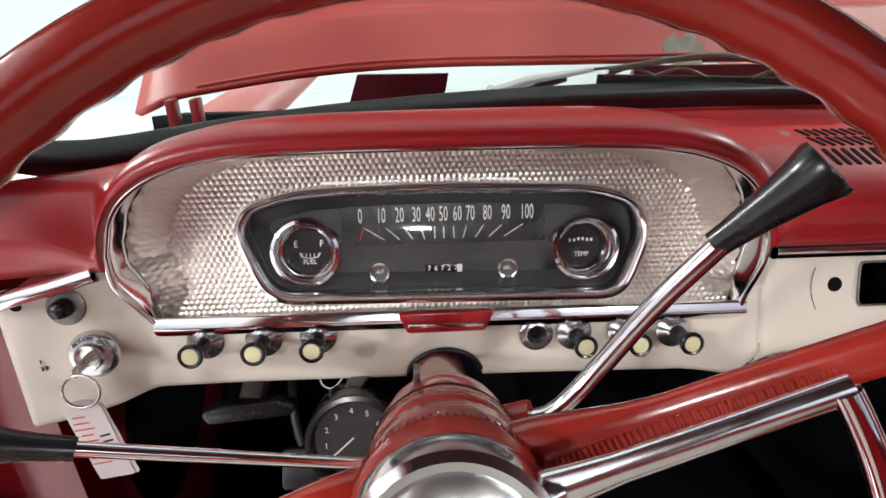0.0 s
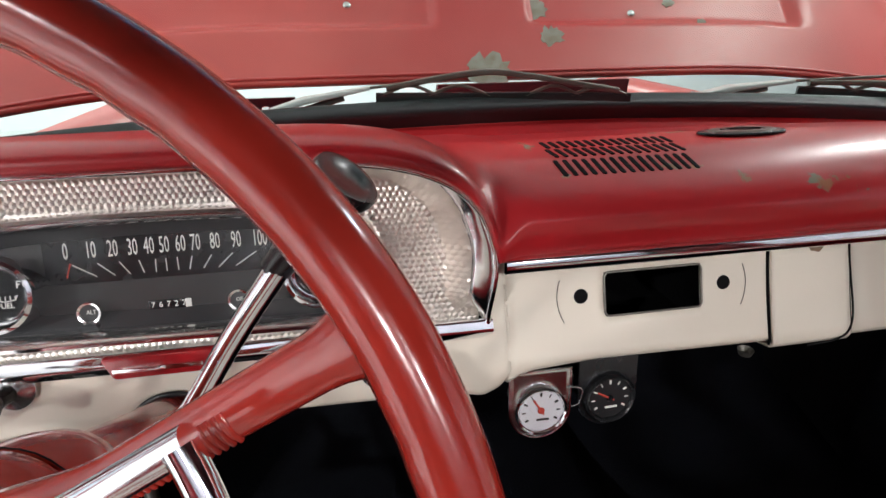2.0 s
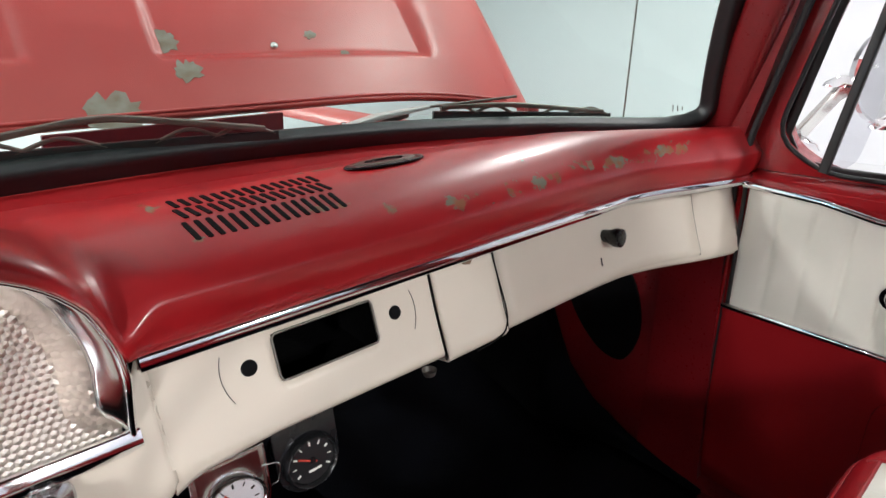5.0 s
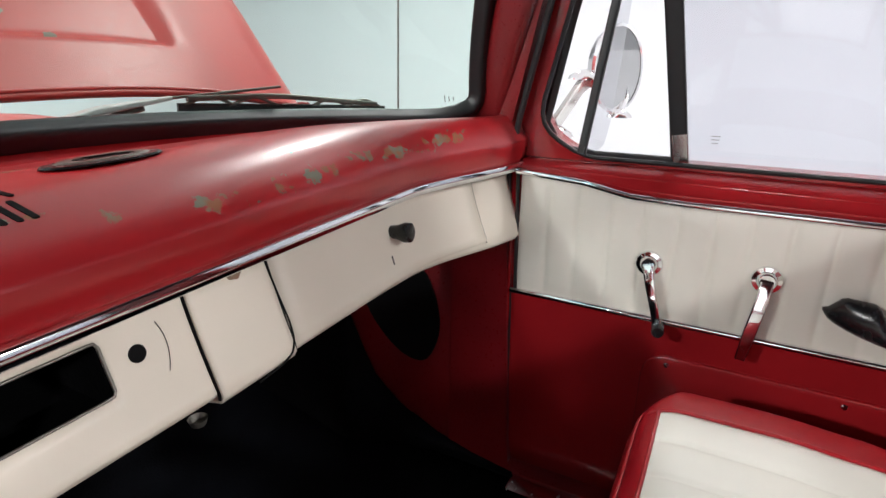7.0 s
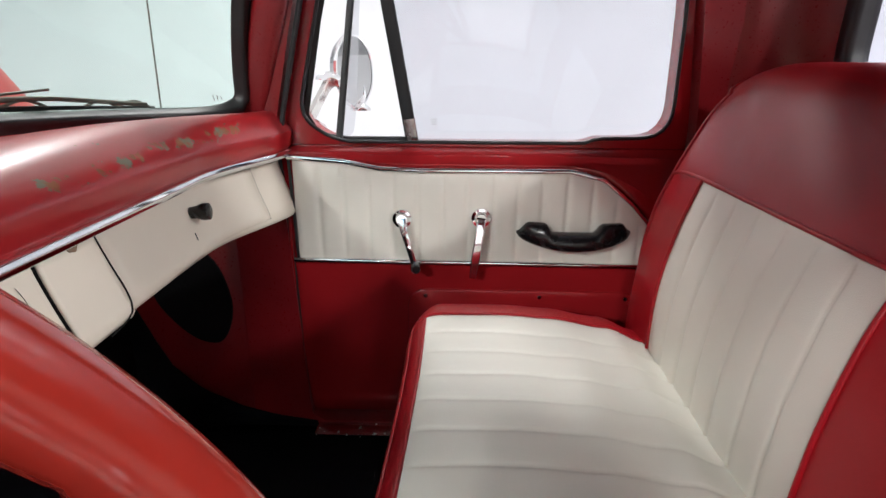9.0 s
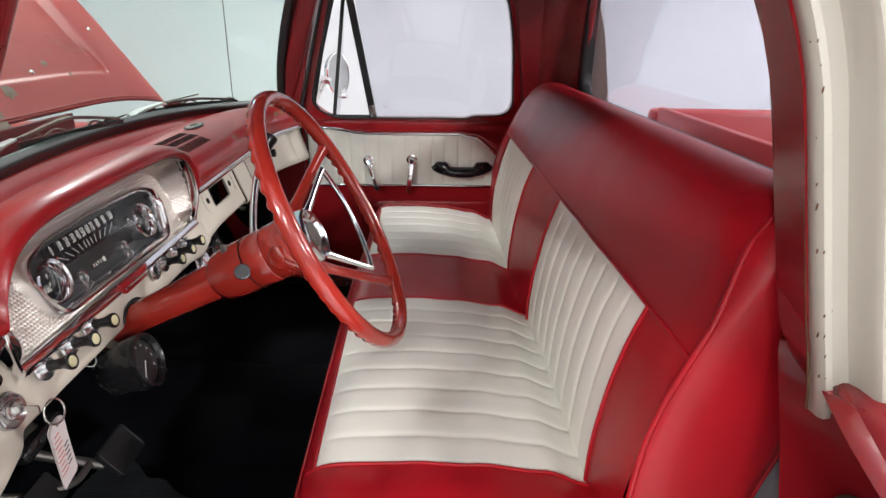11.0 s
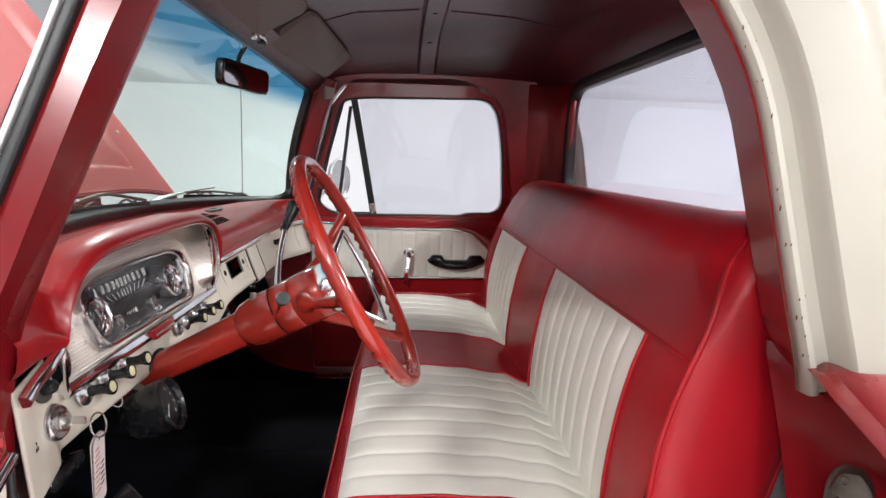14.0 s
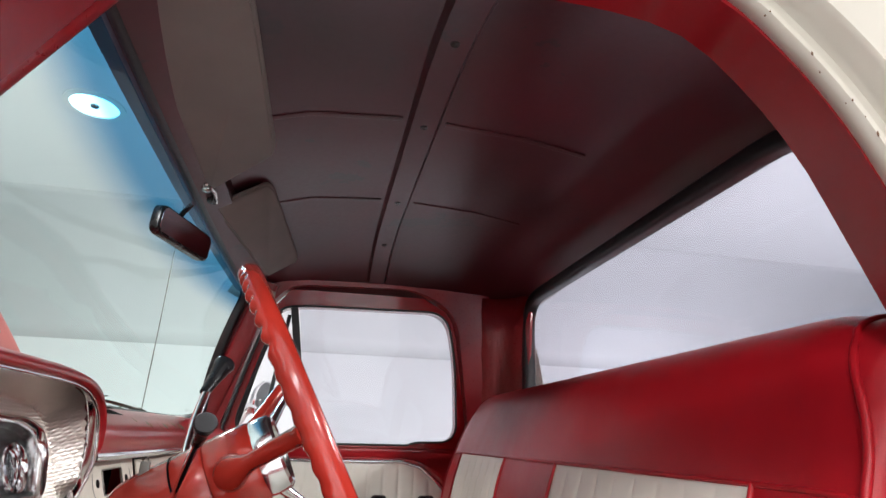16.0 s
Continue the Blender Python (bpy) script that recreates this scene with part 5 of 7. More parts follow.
def aux_gauge(x, y, z, light, label):
    g = thing("under_dash_gauge", (x, y, z), label, "gauge", "gauges under the dash")
    n = Vector((-0.02 if light else 0.02, -1, 0.10)).normalized()
    mg = facing((x, y, z), n)
    w = 0.0335
    outl = [(-w, 0.045), (w, 0.045)] + [(w * math.cos(a), w * math.sin(a) - 0.002) for a in span(0, -math.pi, 20)]
    part("bracket_panel", slab(outl, 0.003, mg @ Matrix.Translation((0, 0, -0.003)), 0.001), DULL_CHROME if light else BLACK, g, "bright chrome bracket" if light else "black bracket")
    if light:
        part("panel_inset", slab([(q[0] * 0.86, q[1] * 0.9) for q in outl], 0.0008, mg), DULL_CHROME, g, "bright inset panel")
        part("panel_edge", sweep([mg @ V(q[0], q[1], 0.001) for q in outl], 0.0016, closed=True), CHROME, g)
    part("rim", lathe([(0.0285, 0), (0.0285, 0.008), (0.0265, 0.0105), (0.0245, 0.009), (0.0235, 0.005)], mg, 36), CHROME if light else BLACK, g, "chrome rim" if light else "black rim")
    part("face", lathe([(0, 0.0055), (0.0245, 0.0055)], mg, 32), DIAL_WHITE if light else FACE, g, "white dial" if light else "black dial")
    for k in range(9):
        a = math.radians(215 - 31 * k)
        part("dial_tick", sweep([mg @ V(0.017 * math.cos(a), 0.017 * math.sin(a), 0.006), mg @ V(0.021 * math.cos(a), 0.021 * math.sin(a), 0.006)], 0.0006 if k % 2 else 0.0010), BLACK_INK if light else WHITE_INK, g)
    part("dial_bar", slab(rrect(0.014, 0.0025, 0.0008), 0.0004, mg @ Matrix.Translation((0.002, -0.011, 0.0056))), BLACK_INK if light else WHITE_INK, g)
    a = math.radians(122 if light else 150)
    part("needle", sweep([mg @ V(-0.005 * math.cos(a), -0.005 * math.sin(a), 0.0068), mg @ V(0.016 * math.cos(a), 0.016 * math.sin(a), 0.0068)], 0.0011), RED_INK, g, "orange red needle")
    part("needle_hub", lathe([(0, 0.0085), (0.003, 0.008), (0.004, 0.006)], mg, 14), RED_INK if light else BLACK, g)
    cg = part("cover_glass", lathe([(0, 0.0095), (0.0245, 0.0088)], mg, 28), GLASS_DIAL, g)
    cg.visible_shadow = False
    part("back_case", lathe([(0.026, -0.003), (0.026, -0.04), (0, -0.042)], mg, 28), BLACK, g)
    return g


aux_gauge(-0.0390, -0.077, 0.4790, True, "white faced gauge in a chrome and red bracket under the dash")
aux_gauge(0.0360, -0.080, 0.4865, False, "black faced gauge in a black bracket under the dash")
part("wire_loop", sweep(smooth_path([V(-0.01, -0.075, 0.50), V(0.003, -0.085, 0.503), V(0.002, -0.085, 0.485), V(-0.004, -0.08, 0.478), V(0.002, -0.07, 0.47)], 24), 0.0008), DULL_CHROME, tach)
cable = thing("loose_wire", (-0.49, -0.08, 0.51), "thin white wire loop hanging below the dash", "wire")
part("wire", sweep(smooth_path([V(-0.515, -0.07, 0.535), V(-0.510, -0.085, 0.520), V(-0.497, -0.088, 0.518), V(-0.482, -0.08, 0.535)], 24), 0.0007), WHITE_INK, cable)

# ---------------------------------------------------------------- steering column and wheel
WC = V(-0.3965, -0.4403, 0.7106)
WT = math.radians(27.8)
W_UP, W_N, W_X = V(0, math.sin(WT), math.cos(WT)), V(0, -math.cos(WT), math.sin(WT)), V(1, 0, 0)
WR = 0.2020


def wp(deg, r, off=0.0):
    """Wheel point: clock angle from the top, radius, height over the rim plane."""
    a = math.radians(deg)
    return WC + W_X * (r * math.sin(a)) + W_UP * (r * math.cos(a)) + W_N * off


column = thing("steering_column", (-0.39, -0.1, 0.5), "red painted steering column with shift bowl", "steering column")
C0, C1 = V(-0.388, 0.05, 0.458), V(-0.400, -0.353, 0.662)
CA = (C1 - C0).normalized()
cm = facing(C0, CA, (0, 1, 0))
L = (C1 - C0).length
part("tube", lathe([(0.025, -0.10), (0.025, L - 0.30), (0.027, L - 0.20), (0.030, L - 0.135), (0.031, L - 0.105)], cm, 32), RED_WHEEL, column, "red column tube")
part("shift_bowl", lathe([(0.029, L - 0.122), (0.0335, L - 0.118), (0.0395, L - 0.106), (0.0420, L - 0.090), (0.0430, L - 0.070), (0.0430, L - 0.052), (0.041, L - 0.050)], cm, 36), RED_WHEEL, column, "red flared shift bowl")
part("collar", lathe([(0.042, L - 0.050), (0.0435, L - 0.047), (0.0440, L - 0.018), (0.043, L - 0.016)], cm, 36), RED_WHEEL, column)
part("clamp_seam", lathe([(0.0436, L - 0.0515), (0.0442, L - 0.0505), (0.0436, L - 0.0495)], cm, 36), DARK, column, "dark seam")
part("lever_boss", sweep([V(-0.378, -0.280, 0.634), V(-0.356, -0.285, 0.643), V(-0.346, -0.287, 0.647)], 0.0125), RED_WHEEL, column, "red lever boss")
part("clip", box((-0.4160, -0.272, 0.645), (-0.4120, -0.262, 0.674), 0.001), STEEL, column, "grey steel clip")

lever = thing("gear_shift_lever", (-0.34, -0.28, 0.66), "chrome column shift lever with a black flared knob", "gear lever")
part("rod", sweep(smooth_path([V(-0.352, -0.286, 0.645), V(-0.332, -0.288, 0.655), V(-0.308, -0.284, 0.683), V(-0.283, -0.284, 0.721), V(-0.253, -0.288, 0.763)], 24), 0.0060), CHROME, lever, "chrome rod")
kd = V(0.030, -0.013, 0.038).normalized()
part("knob", lathe([(0, -0.006), (0.0072, -0.006), (0.0078, 0.004), (0.0098, 0.022), (0.0130, 0.042), (0.0155, 0.052), (0.0148, 0.055), (0.0100, 0.0555), (0.008, 0.0545), (0, 0.0545)], facing(V(-0.254, -0.287, 0.762), kd, (0, 1, 0)), 28), BLACK, lever, "black flared knob")
signal = thing("turn_signal_lever", (-0.448, -0.298, 0.645), "slim chrome turn signal lever with a black flared tip", "signal lever")
s0, s1 = V(-0.445, -0.306, 0.639), V(-0.598, -0.354, 0.712)
sd = (s1 - s0).normalized()
part("rod", sweep([s0.lerp(s1, t) for t in (-0.18, 0.3, 0.8)], 0.0035), CHROME, signal, "slim chrome rod")
part("tip", lathe([(0, -0.038), (0.0052, -0.038), (0.0056, -0.030), (0.0065, -0.016), (0.0090, -0.004), (0.0098, 0), (0.0088, 0.002), (0.0055, 0.0015), (0, 0.0025)], facing(s1, sd, (0, 1, 0)), 24), BLACK, signal, "black flared tip")
part("pivot", sweep([V(-0.408, -0.290, 0.625), V(-0.436, -0.3015, 0.637)], 0.0075), RED_WHEEL, signal)

wheel = thing("steering_wheel", WC, "red enamelled three spoke steering wheel with chrome horn ring", "steering wheel")
rim_secs = []
NR = 480
for k in range(NR):
    a = 360 * k / NR
    grip = 0.5 + 0.5 * math.cos(math.radians(a * 60))
    zone = 1.0 if (20 < a < 45 or 72 < a < 140 or 165 < a < 250 or 290 < a < 345) else 0.35
    sec = []
    for q in range(16):
        b = 2 * math.pi * q / 16
        rr, hh = 0.0115 * math.cos(b), 0.0130 * math.sin(b)
        if hh < 0:
            hh *= 1.0 - 0.34 * grip * zone
        if rr < 0:
            rr *= 1.0 - 0.03 * grip * zone
        sec.append(wp(a, WR + rr, hh))
    rim_secs.append(sec)
part("rim", loft(rim_secs, ring=True, loop=True), RED_WHEEL, wheel, "red rim with finger grips on its underside")
HUB = C1 + CA * 0.012
for deg in (64, 150, 270):
    end, start = wp(deg, WR - 0.004, -0.004), HUB + (wp(deg, 0.036) - WC) - CA * 0.006
    side = (wp(deg + 90, 1.0) - WC).normalized()
    path = smooth_path([start, start.lerp(end, 0.3) + W_N * -0.005, start.lerp(end, 0.65) + W_N * -0.004, end], 30)
    sc = [1.50 - 0.82 * smoothstep(0, 0.45, k / 29) + 0.22 * smoothstep(0.90, 1.0, k / 29) for k in range(30)]
    part("spoke", sweep(path, [(0.0135 * math.cos(t), (0.0090 if math.sin(t) > 0 else 0.0125) * math.sin(t)) for t in span(0, 2 * math.pi, 21)[:-1]], up=tuple(W_N), scales=sc), RED_WHEEL, wheel, "red tapered spoke")
    if deg == 64:
        for k in range(2, 21):
            p = path[k]
            s_ = sc[k]
            for h in (0.0, 1.0):
                pp = p.lerp(path[k + 1], 0.5 * h)
                part("spoke_rib", sweep([pp + side * (0.0138 * s_ * math.cos(u)) + W_N * (0.0095 * s_ * math.sin(u)) for u in span(0.30, 1.75, 9)], 0.0012), RED_WHEEL, wheel)
hm = facing(HUB, CA, (0, 1, 0))
part("hub_shell", lathe([(0.0435, -0.027), (0.0446, -0.024), (0.0452, -0.004), (0.0450, 0.019), (0.0425, 0.0250)], hm, 40), RED_WHEEL, wheel, "red ribbed hub shell")
for k in range(80):
    a = 2 * math.pi * k / 80
    part("hub_rib", slab(rrect(0.0020, 0.009, 0.0009, 2), 0.0004, hm @ pose(0, 0, 0, 0, 0, math.degrees(a)) @ Matrix(((0, 0, 1, 0.0453), (1, 0, 0, 0), (0, 1, 0, 0.004), (0, 0, 0, 1)))), RED_WHEEL, wheel)
part("horn_cup", lathe([(0.0405, 0.0220), (0.0425, 0.0225), (0.0434, 0.025), (0.0440, 0.031), (0.0440, 0.039), (0.0430, 0.046), (0.0395, 0.049), (0.0355, 0.047), (0.0325, 0.040)], hm, 48), CUP_CHROME, wheel, "chrome horn cup")
part("horn_medallion", lathe([(0.033, 0.040), (0.024, 0.044), (0.0, 0.046)], hm, 40), DULL_CHROME, wheel, "dished metal medallion")
part("medallion_inset", lathe([(0.020, 0.0455), (0.012, 0.0468), (0, 0.047)], hm, 32), STEEL, wheel)
HR, HO = 0.138, -0.014
arc = [wp(a, HR, HO) for a in span(64, 150, 40)]
part("horn_ring", sweep(arc, [(0.0054 * math.cos(t), 0.0045 * math.sin(t)) for t in span(0, 2 * math.pi, 13)[:-1]], up=tuple(W_N)), CHROME, wheel, "chrome half horn ring")
for deg in (64, 150):
    s_ = HUB + (wp(deg, 0.034) - WC) + CA * 0.026
    e_ = wp(deg, HR + 0.003, HO)
    part("horn_ring_arm", sweep([s_.lerp(e_, t) for t in (0, 0.33, 0.66, 1.0)], [(0.0058 * math.cos(t), 0.0046 * math.sin(t)) for t in span(0, 2 * math.pi, 13)[:-1]], up=tuple(W_N), scales=[1.75, 1.1, 0.95, 0.9]), CUP_CHROME, wheel, "chrome horn ring arm")

# ---------------------------------------------------------------- pedals and mat
pedal = thing("brake_pedal", (-0.45, -0.02, 0.30), "black rubber faced brake pedal on a steel arm", "pedal")
part("arm", sweep(smooth_path([V(-0.52, 0.20, 0.46), V(-0.50, 0.07, 0.36), V(-0.455, -0.03, 0.285)], 16), 0.008), STEEL, pedal)
pm = facing((-0.435, -0.045, 0.295), (0, -0.8, 0.6))
part("pad", slab(rrect(0.075, 0.055, 0.008), 0.012, pm, 0.003), RUBBER, pedal, "black rubber pad")
part("pad_trim", sweep([pm @ V(q[0], q[1], 0.011) for q in rrect(0.077, 0.057, 0.008)], 0.0015, closed=True), RUBBER, pedal, "black pad edge")
clutch = thing("clutch_pedal", (-0.56, -0.02, 0.33), "black rubber faced clutch pedal on a curved arm", "pedal")
part("arm", sweep(smooth_path([V(-0.60, 0.18, 0.46), V(-0.58, 0.05, 0.345), V(-0.53, -0.02, 0.315), V(-0.485, -0.03, 0.315)], 20), 0.006), STEEL, clutch)
part("pad", slab(rrect(0.06, 0.05, 0.008), 0.012, facing((-0.56, 0.0, 0.32), (0, -0.8, 0.6)), 0.003), RUBBER, clutch)
mat_thing = thing("rubber_floor_mat", (-0.37, -0.02, 0.065), "black ribbed rubber floor mat on the driver side", "floor mat")
outline = soft([(-0.56, 0.15), (-0.29, 0.15), (-0.200, 0.125), (-0.222, 0.060), (-0.265, 0.020), (-0.270, -0.020), (-0.308, -0.060), (-0.365, -0.172), (-0.56, -0.165), (-0.585, -0.02)], 0.012)
part("base_sheet", slab(outline, 0.006, Matrix.Translation((0, 0, 0.066))), MAT_RUBBER, mat_thing)
poly = [(p.x, p.y) for p in outline]
v_, f_ = [], []
x = -0.58
while x < -0.20:
    ys = [y for y in span(-0.20, 0.17, 90) if inside(poly, x, y)]
    runs, cur = [], []
    for y in ys:
        if cur and y - cur[-1] > 0.006:
            runs.append(cur)
            cur = []
        cur.append(y)
    if cur:
        runs.append(cur)
    for r in runs:
        if len(r) > 2:
            b0 = len(v_)
            for y in (r[0], r[-1]):
                v_ += [V(x - 0.0018, y, 0.0715), V(x - 0.0008, y, 0.0745), V(x + 0.0008, y, 0.0745), V(x + 0.0018, y, 0.0715)]
            f_ += [(b0 + i, b0 + i + 1, b0 + i + 5, b0 + i + 4) for i in range(3)]
    x += 0.0062
tagged(part("ribs", mesh(v_, f_), MAT_RUBBER, mat_thing, "fine raised ribs", smooth=False), kind="stuff")

# ---------------------------------------------------------------- bench seat
seat = thing("bench_seat", (0, -0.7, 0.06), "red vinyl bench seat with pleated ivory inserts", "bench seat")
HALF = 0.735
SHORT = 0.090
ENDS = ((-1, 0.698), (1, 0.698 - SHORT))
BACK_END = 0.724


def pleat(x, x0, x1, n, deep):
    """Height of a row of soft pleats between two seams."""
    if not x0 < x < x1:
        return 0.0
    u = ((x - x0) / (x1 - x0) * n) % 1.0
    return -deep * (0.45 * abs(2 * u - 1) ** 3 + 0.55 * abs(2 * u - 1) ** 12)


def sag(x, y, z, amount):
    """Uneven padding under the vinyl."""
    return amount * noise.noise(Vector((x * 9, y * 9, z * 9))) + 0.4 * amount * noise.noise(Vector((x * 24 + 5, y * 24, z * 24)))


def end_x(x):
    """Distance towards the nearer end: the passenger end lies closer in."""
    return -x if x < 0 else x + SHORT


def end_round(x, r=0.11):
    d = (HALF - end_x(x)) / r
    return 1.0 if d >= 1 else math.sqrt(max(0.0, 1 - (1 - max(0.0, d)) ** 2))


DRV, PAS = (-0.622, -0.125), (0.120, 0.540)
CUSH_L, CUSH_R, CUSH_FRONT, CUSH_BACK = -0.730, 0.640, -0.402, -0.86
CUSH_TOP = ((-0.87, 0.360), (-0.81, 0.392), (-0.74, 0.417), (-0.65, 0.431), (-0.56, 0.437), (-0.48, 0.436), (-0.40, 0.432))


def insert_y(x):
    return -0.424 - 0.018 * smoothstep(-0.10, 0.45, x)


def cushion_front(x):
    """Front outline in plan, with rounded corners."""
    e = min(1.0, max(0.0, CUSH_L + 0.10 - x, x - (CUSH_R - 0.10)) / 0.10)
    return CUSH_FRONT - 0.018 * smoothstep(-0.10, 0.45, x) - 0.12 * (1 - math.sqrt(1 - e * e))


def shoulder(d, r):
    return 1 - math.sqrt(max(0.0, 1 - (1 - min(1.0, max(0.0, d) / r)) ** 2))


def cushion_at(x, y):
    """The padded top: flat in the middle, rolling over towards its outline."""
    a = 0.036 * shoulder(cushion_front(x) - y, 0.050)
    b = max(0.036 * shoulder(x - CUSH_L, 0.085), 0.050 * shoulder(CUSH_R - x, 0.10))
    crown = 0.006 * math.cos(math.pi * (x + 0.376) / 0.50) if DRV[0] < x < DRV[1] else 0.0
    return V(x, y, curve_at(CUSH_TOP, y) - (a ** 14 + b ** 14) ** (1 / 14) + crown * smoothstep(-0.42, -0.48, y) + sag(x, y, 0, 0.0016))


def cushion_strip(name, x0, x1, mat, n, label, front=False, back=False, pl=0, deep=0.0038):
    secs = []
    for x in (span(x0, x1, n) if x0 > CUSH_L and x1 < CUSH_R else [lerp(x0, x1, (1 - math.cos(math.pi * k / (n - 1))) / 2) for k in range(n)]):
        ya, yb = insert_y(x) if front else cushion_front(x), insert_y(x) if back else CUSH_BACK
        row = []
        for k in span(0, 1, 44):
            p = cushion_at(x, lerp(ya, yb, k if back else k ** 1.4))
            if pl:
                p = p + V(0, 0, pleat(x, x0, x1, pl, deep) * min(1.0, k * 9))
            row.append(p)
        secs.append(row)
    return part(name, loft(secs), mat, seat, label, sharp=1.3)


cushion_strip("cushion_bolster", CUSH_L, DRV[0], RED_VINYL, 26, "red vinyl cushion end")
cushion_strip("cushion_insert", DRV[0], DRV[1], WHITE_VINYL, 150, "pleated ivory cushion insert", True, False, 9)
cushion_strip("cushion_front", DRV[0], DRV[1], RED_VINYL, 20, "red vinyl cushion front", False, True)
cushion_strip("cushion_centre", DRV[1], PAS[0], RED_VINYL, 20, "red vinyl centre strip")
cushion_strip("cushion_insert", PAS[0], PAS[1], WHITE_VINYL, 120, "pleated ivory cushion insert", True, False, 7)
cushion_strip("cushion_front", PAS[0], PAS[1], RED_VINYL, 20, "red vinyl cushion front", False, True)
cushion_strip("cushion_bolster", PAS[1], CUSH_R, RED_VINYL, 26, "red vinyl cushion end")
loop = [(CUSH_L, y) for y in span(CUSH_BACK, CUSH_FRONT - 0.125, 24)]
loop += [(lerp(CUSH_L, CUSH_L + 0.10, 1 - math.cos(a)), cushion_front(lerp(CUSH_L, CUSH_L + 0.10, 1 - math.cos(a)))) for a in span(0.0, math.pi / 2, 12)]
loop += [(x, cushion_front(x)) for x in span(CUSH_L + 0.13, CUSH_R - 0.13, 40)]
loop += [(lerp(CUSH_R - 0.10, CUSH_R, math.sin(a)), cushion_front(lerp(CUSH_R - 0.10, CUSH_R, math.sin(a)))) for a in span(0.0, math.pi / 2, 12)]
loop += [(CUSH_R, y) for y in span(cushion_front(CUSH_R) - 0.005, CUSH_BACK, 24)]
boxing = []
for i, (x, y) in enumerate(loop):
    a, b = Vector(loop[max(0, i - 1)]), Vector(loop[min(len(loop) - 1, i + 1)])
    t = (b - a).normalized()
    nr, z0 = Vector((-t.y, t.x)), cushion_at(x, y).z
    boxing.append([V(x + nr.x * o, y + nr.y * o, lerp(z0, 0.256, k)) for o, k in ((0, 0), (0.005, 0.05), (0.009, 0.16), (0.012, 0.32), (0.013, 0.5), (0.009, 0.72), (0.0, 0.9), (-0.014, 1.0))])
part("cushion_boxing", loft(boxing, flip=True), RED_VINYL, seat, "red vinyl cushion side and front boxing", sharp=1.3)
part("piping", sweep([cushion_at(x, y) + V(0, 0, 0.0008) for x, y in loop], 0.0036), RED_VINYL, seat, "red corded piping")
for x in (*DRV, *PAS):
    part("seam_piping", sweep([cushion_at(x, y) + V(0, 0, 0.0005) for y in span(insert_y(x) + 0.01, CUSH_BACK, 40)], 0.0026), RED_VINYL, seat, "red corded piping")
for a, b in (DRV, PAS):
    part("seam_piping", sweep([cushion_at(x, insert_y(x)) for x in span(a, b, 20)], 0.0026), RED_VINYL, seat, "red corded piping")


def back_pt(x, t):
    """t runs from the foot of the front face up over the top and down the rear."""
    prof = ((-0.812, 0.33), (-0.806, 0.40), (-0.811, 0.50), (-0.829, 0.60), (-0.853, 0.672), (-0.880, 0.738), (-0.910, 0.796), (-0.950, 0.832), (-0.995, 0.836), (-1.030, 0.814), (-1.040, 0.76), (-1.016, 0.66), (-0.972, 0.50), (-0.938, 0.345))
    k = t * (len(prof) - 1)
    i = min(int(k), len(prof) - 2)
    f = k - i
    p = [Vector(prof[max(0, min(len(prof) - 1, i + o))]) for o in (-1, 0, 1, 2)]
    q = 0.5 * ((2 * p[1]) + (p[2] - p[0]) * f + (2 * p[0] - 5 * p[1] + 4 * p[2] - p[3]) * f * f + (3 * p[1] - p[0] - 3 * p[2] + p[3]) * f ** 3)
    y, z = q
    e = end_round(x * 0.96, 0.10)
    if x > 0:
        e = min(e, end_round(x * 0.97, 0.17))
    z = 0.33 + (z - 0.33) * (1 - 0.085 * (1 - e) * smoothstep(0.5, 0.85, z) - 0.10 * (1 - e) ** 2)
    y = y - 0.010 * (1 - e) * smoothstep(0.33, 0.5, z) * (1 if y > -0.93 else -1)
    taper = 0.045 * smoothstep(-0.50, -0.72, x) * smoothstep(0.69, 0.83, z)
    return V(x + taper, y + sag(x, 3.0, z, 0.0016), z)


T_SEAM = 4.0 / 13.0


def back_strip(name, x0, x1, mat, n, label, t0=0.0, t1=1.0, pl=0, deep=0.0040):
    secs = []
    for x in span(x0, x1, n):
        row = []
        for t in span(t0, t1, 46):
            p = back_pt(x, t)
            if pl:
                edge = min(1.0, (t1 - t) * 30)
                p = p + V(0, -pleat(x, x0, x1, pl, deep) * -1 * max(0, edge), 0)
            row.append(p)
        secs.append(row)
    return part(name, loft(secs), mat, seat, label, sharp=1.3)


BD, BP = (-0.612, -0.148), (0.128, 0.518)
back_strip("backrest_bolster", -BACK_END, BD[0], RED_VINYL, 14, "red vinyl backrest end", 0.0, T_SEAM)
back_strip("backrest_insert", BD[0], BD[1], WHITE_VINYL, 150, "pleated ivory backrest insert", 0.0, T_SEAM, 9)
back_strip("backrest_centre", BD[1], BP[0], RED_VINYL, 18, "red vinyl centre strip", 0.0, T_SEAM)
back_strip("backrest_insert", BP[0], BP[1], WHITE_VINYL, 120, "pleated ivory backrest insert", 0.0, T_SEAM, 7)
back_strip("backrest_bolster", BP[1], BACK_END - SHORT, RED_VINYL, 14, "red vinyl backrest end", 0.0, T_SEAM)
back_strip("backrest_top", -BACK_END, BACK_END - SHORT, RED_VINYL, 90, "red vinyl backrest top roll", T_SEAM, 1.0)
part("seam_piping", sweep([back_pt(x, T_SEAM) for x in span(-BACK_END, BACK_END - SHORT, 80)], 0.0030), RED_VINYL, seat, "red corded piping")
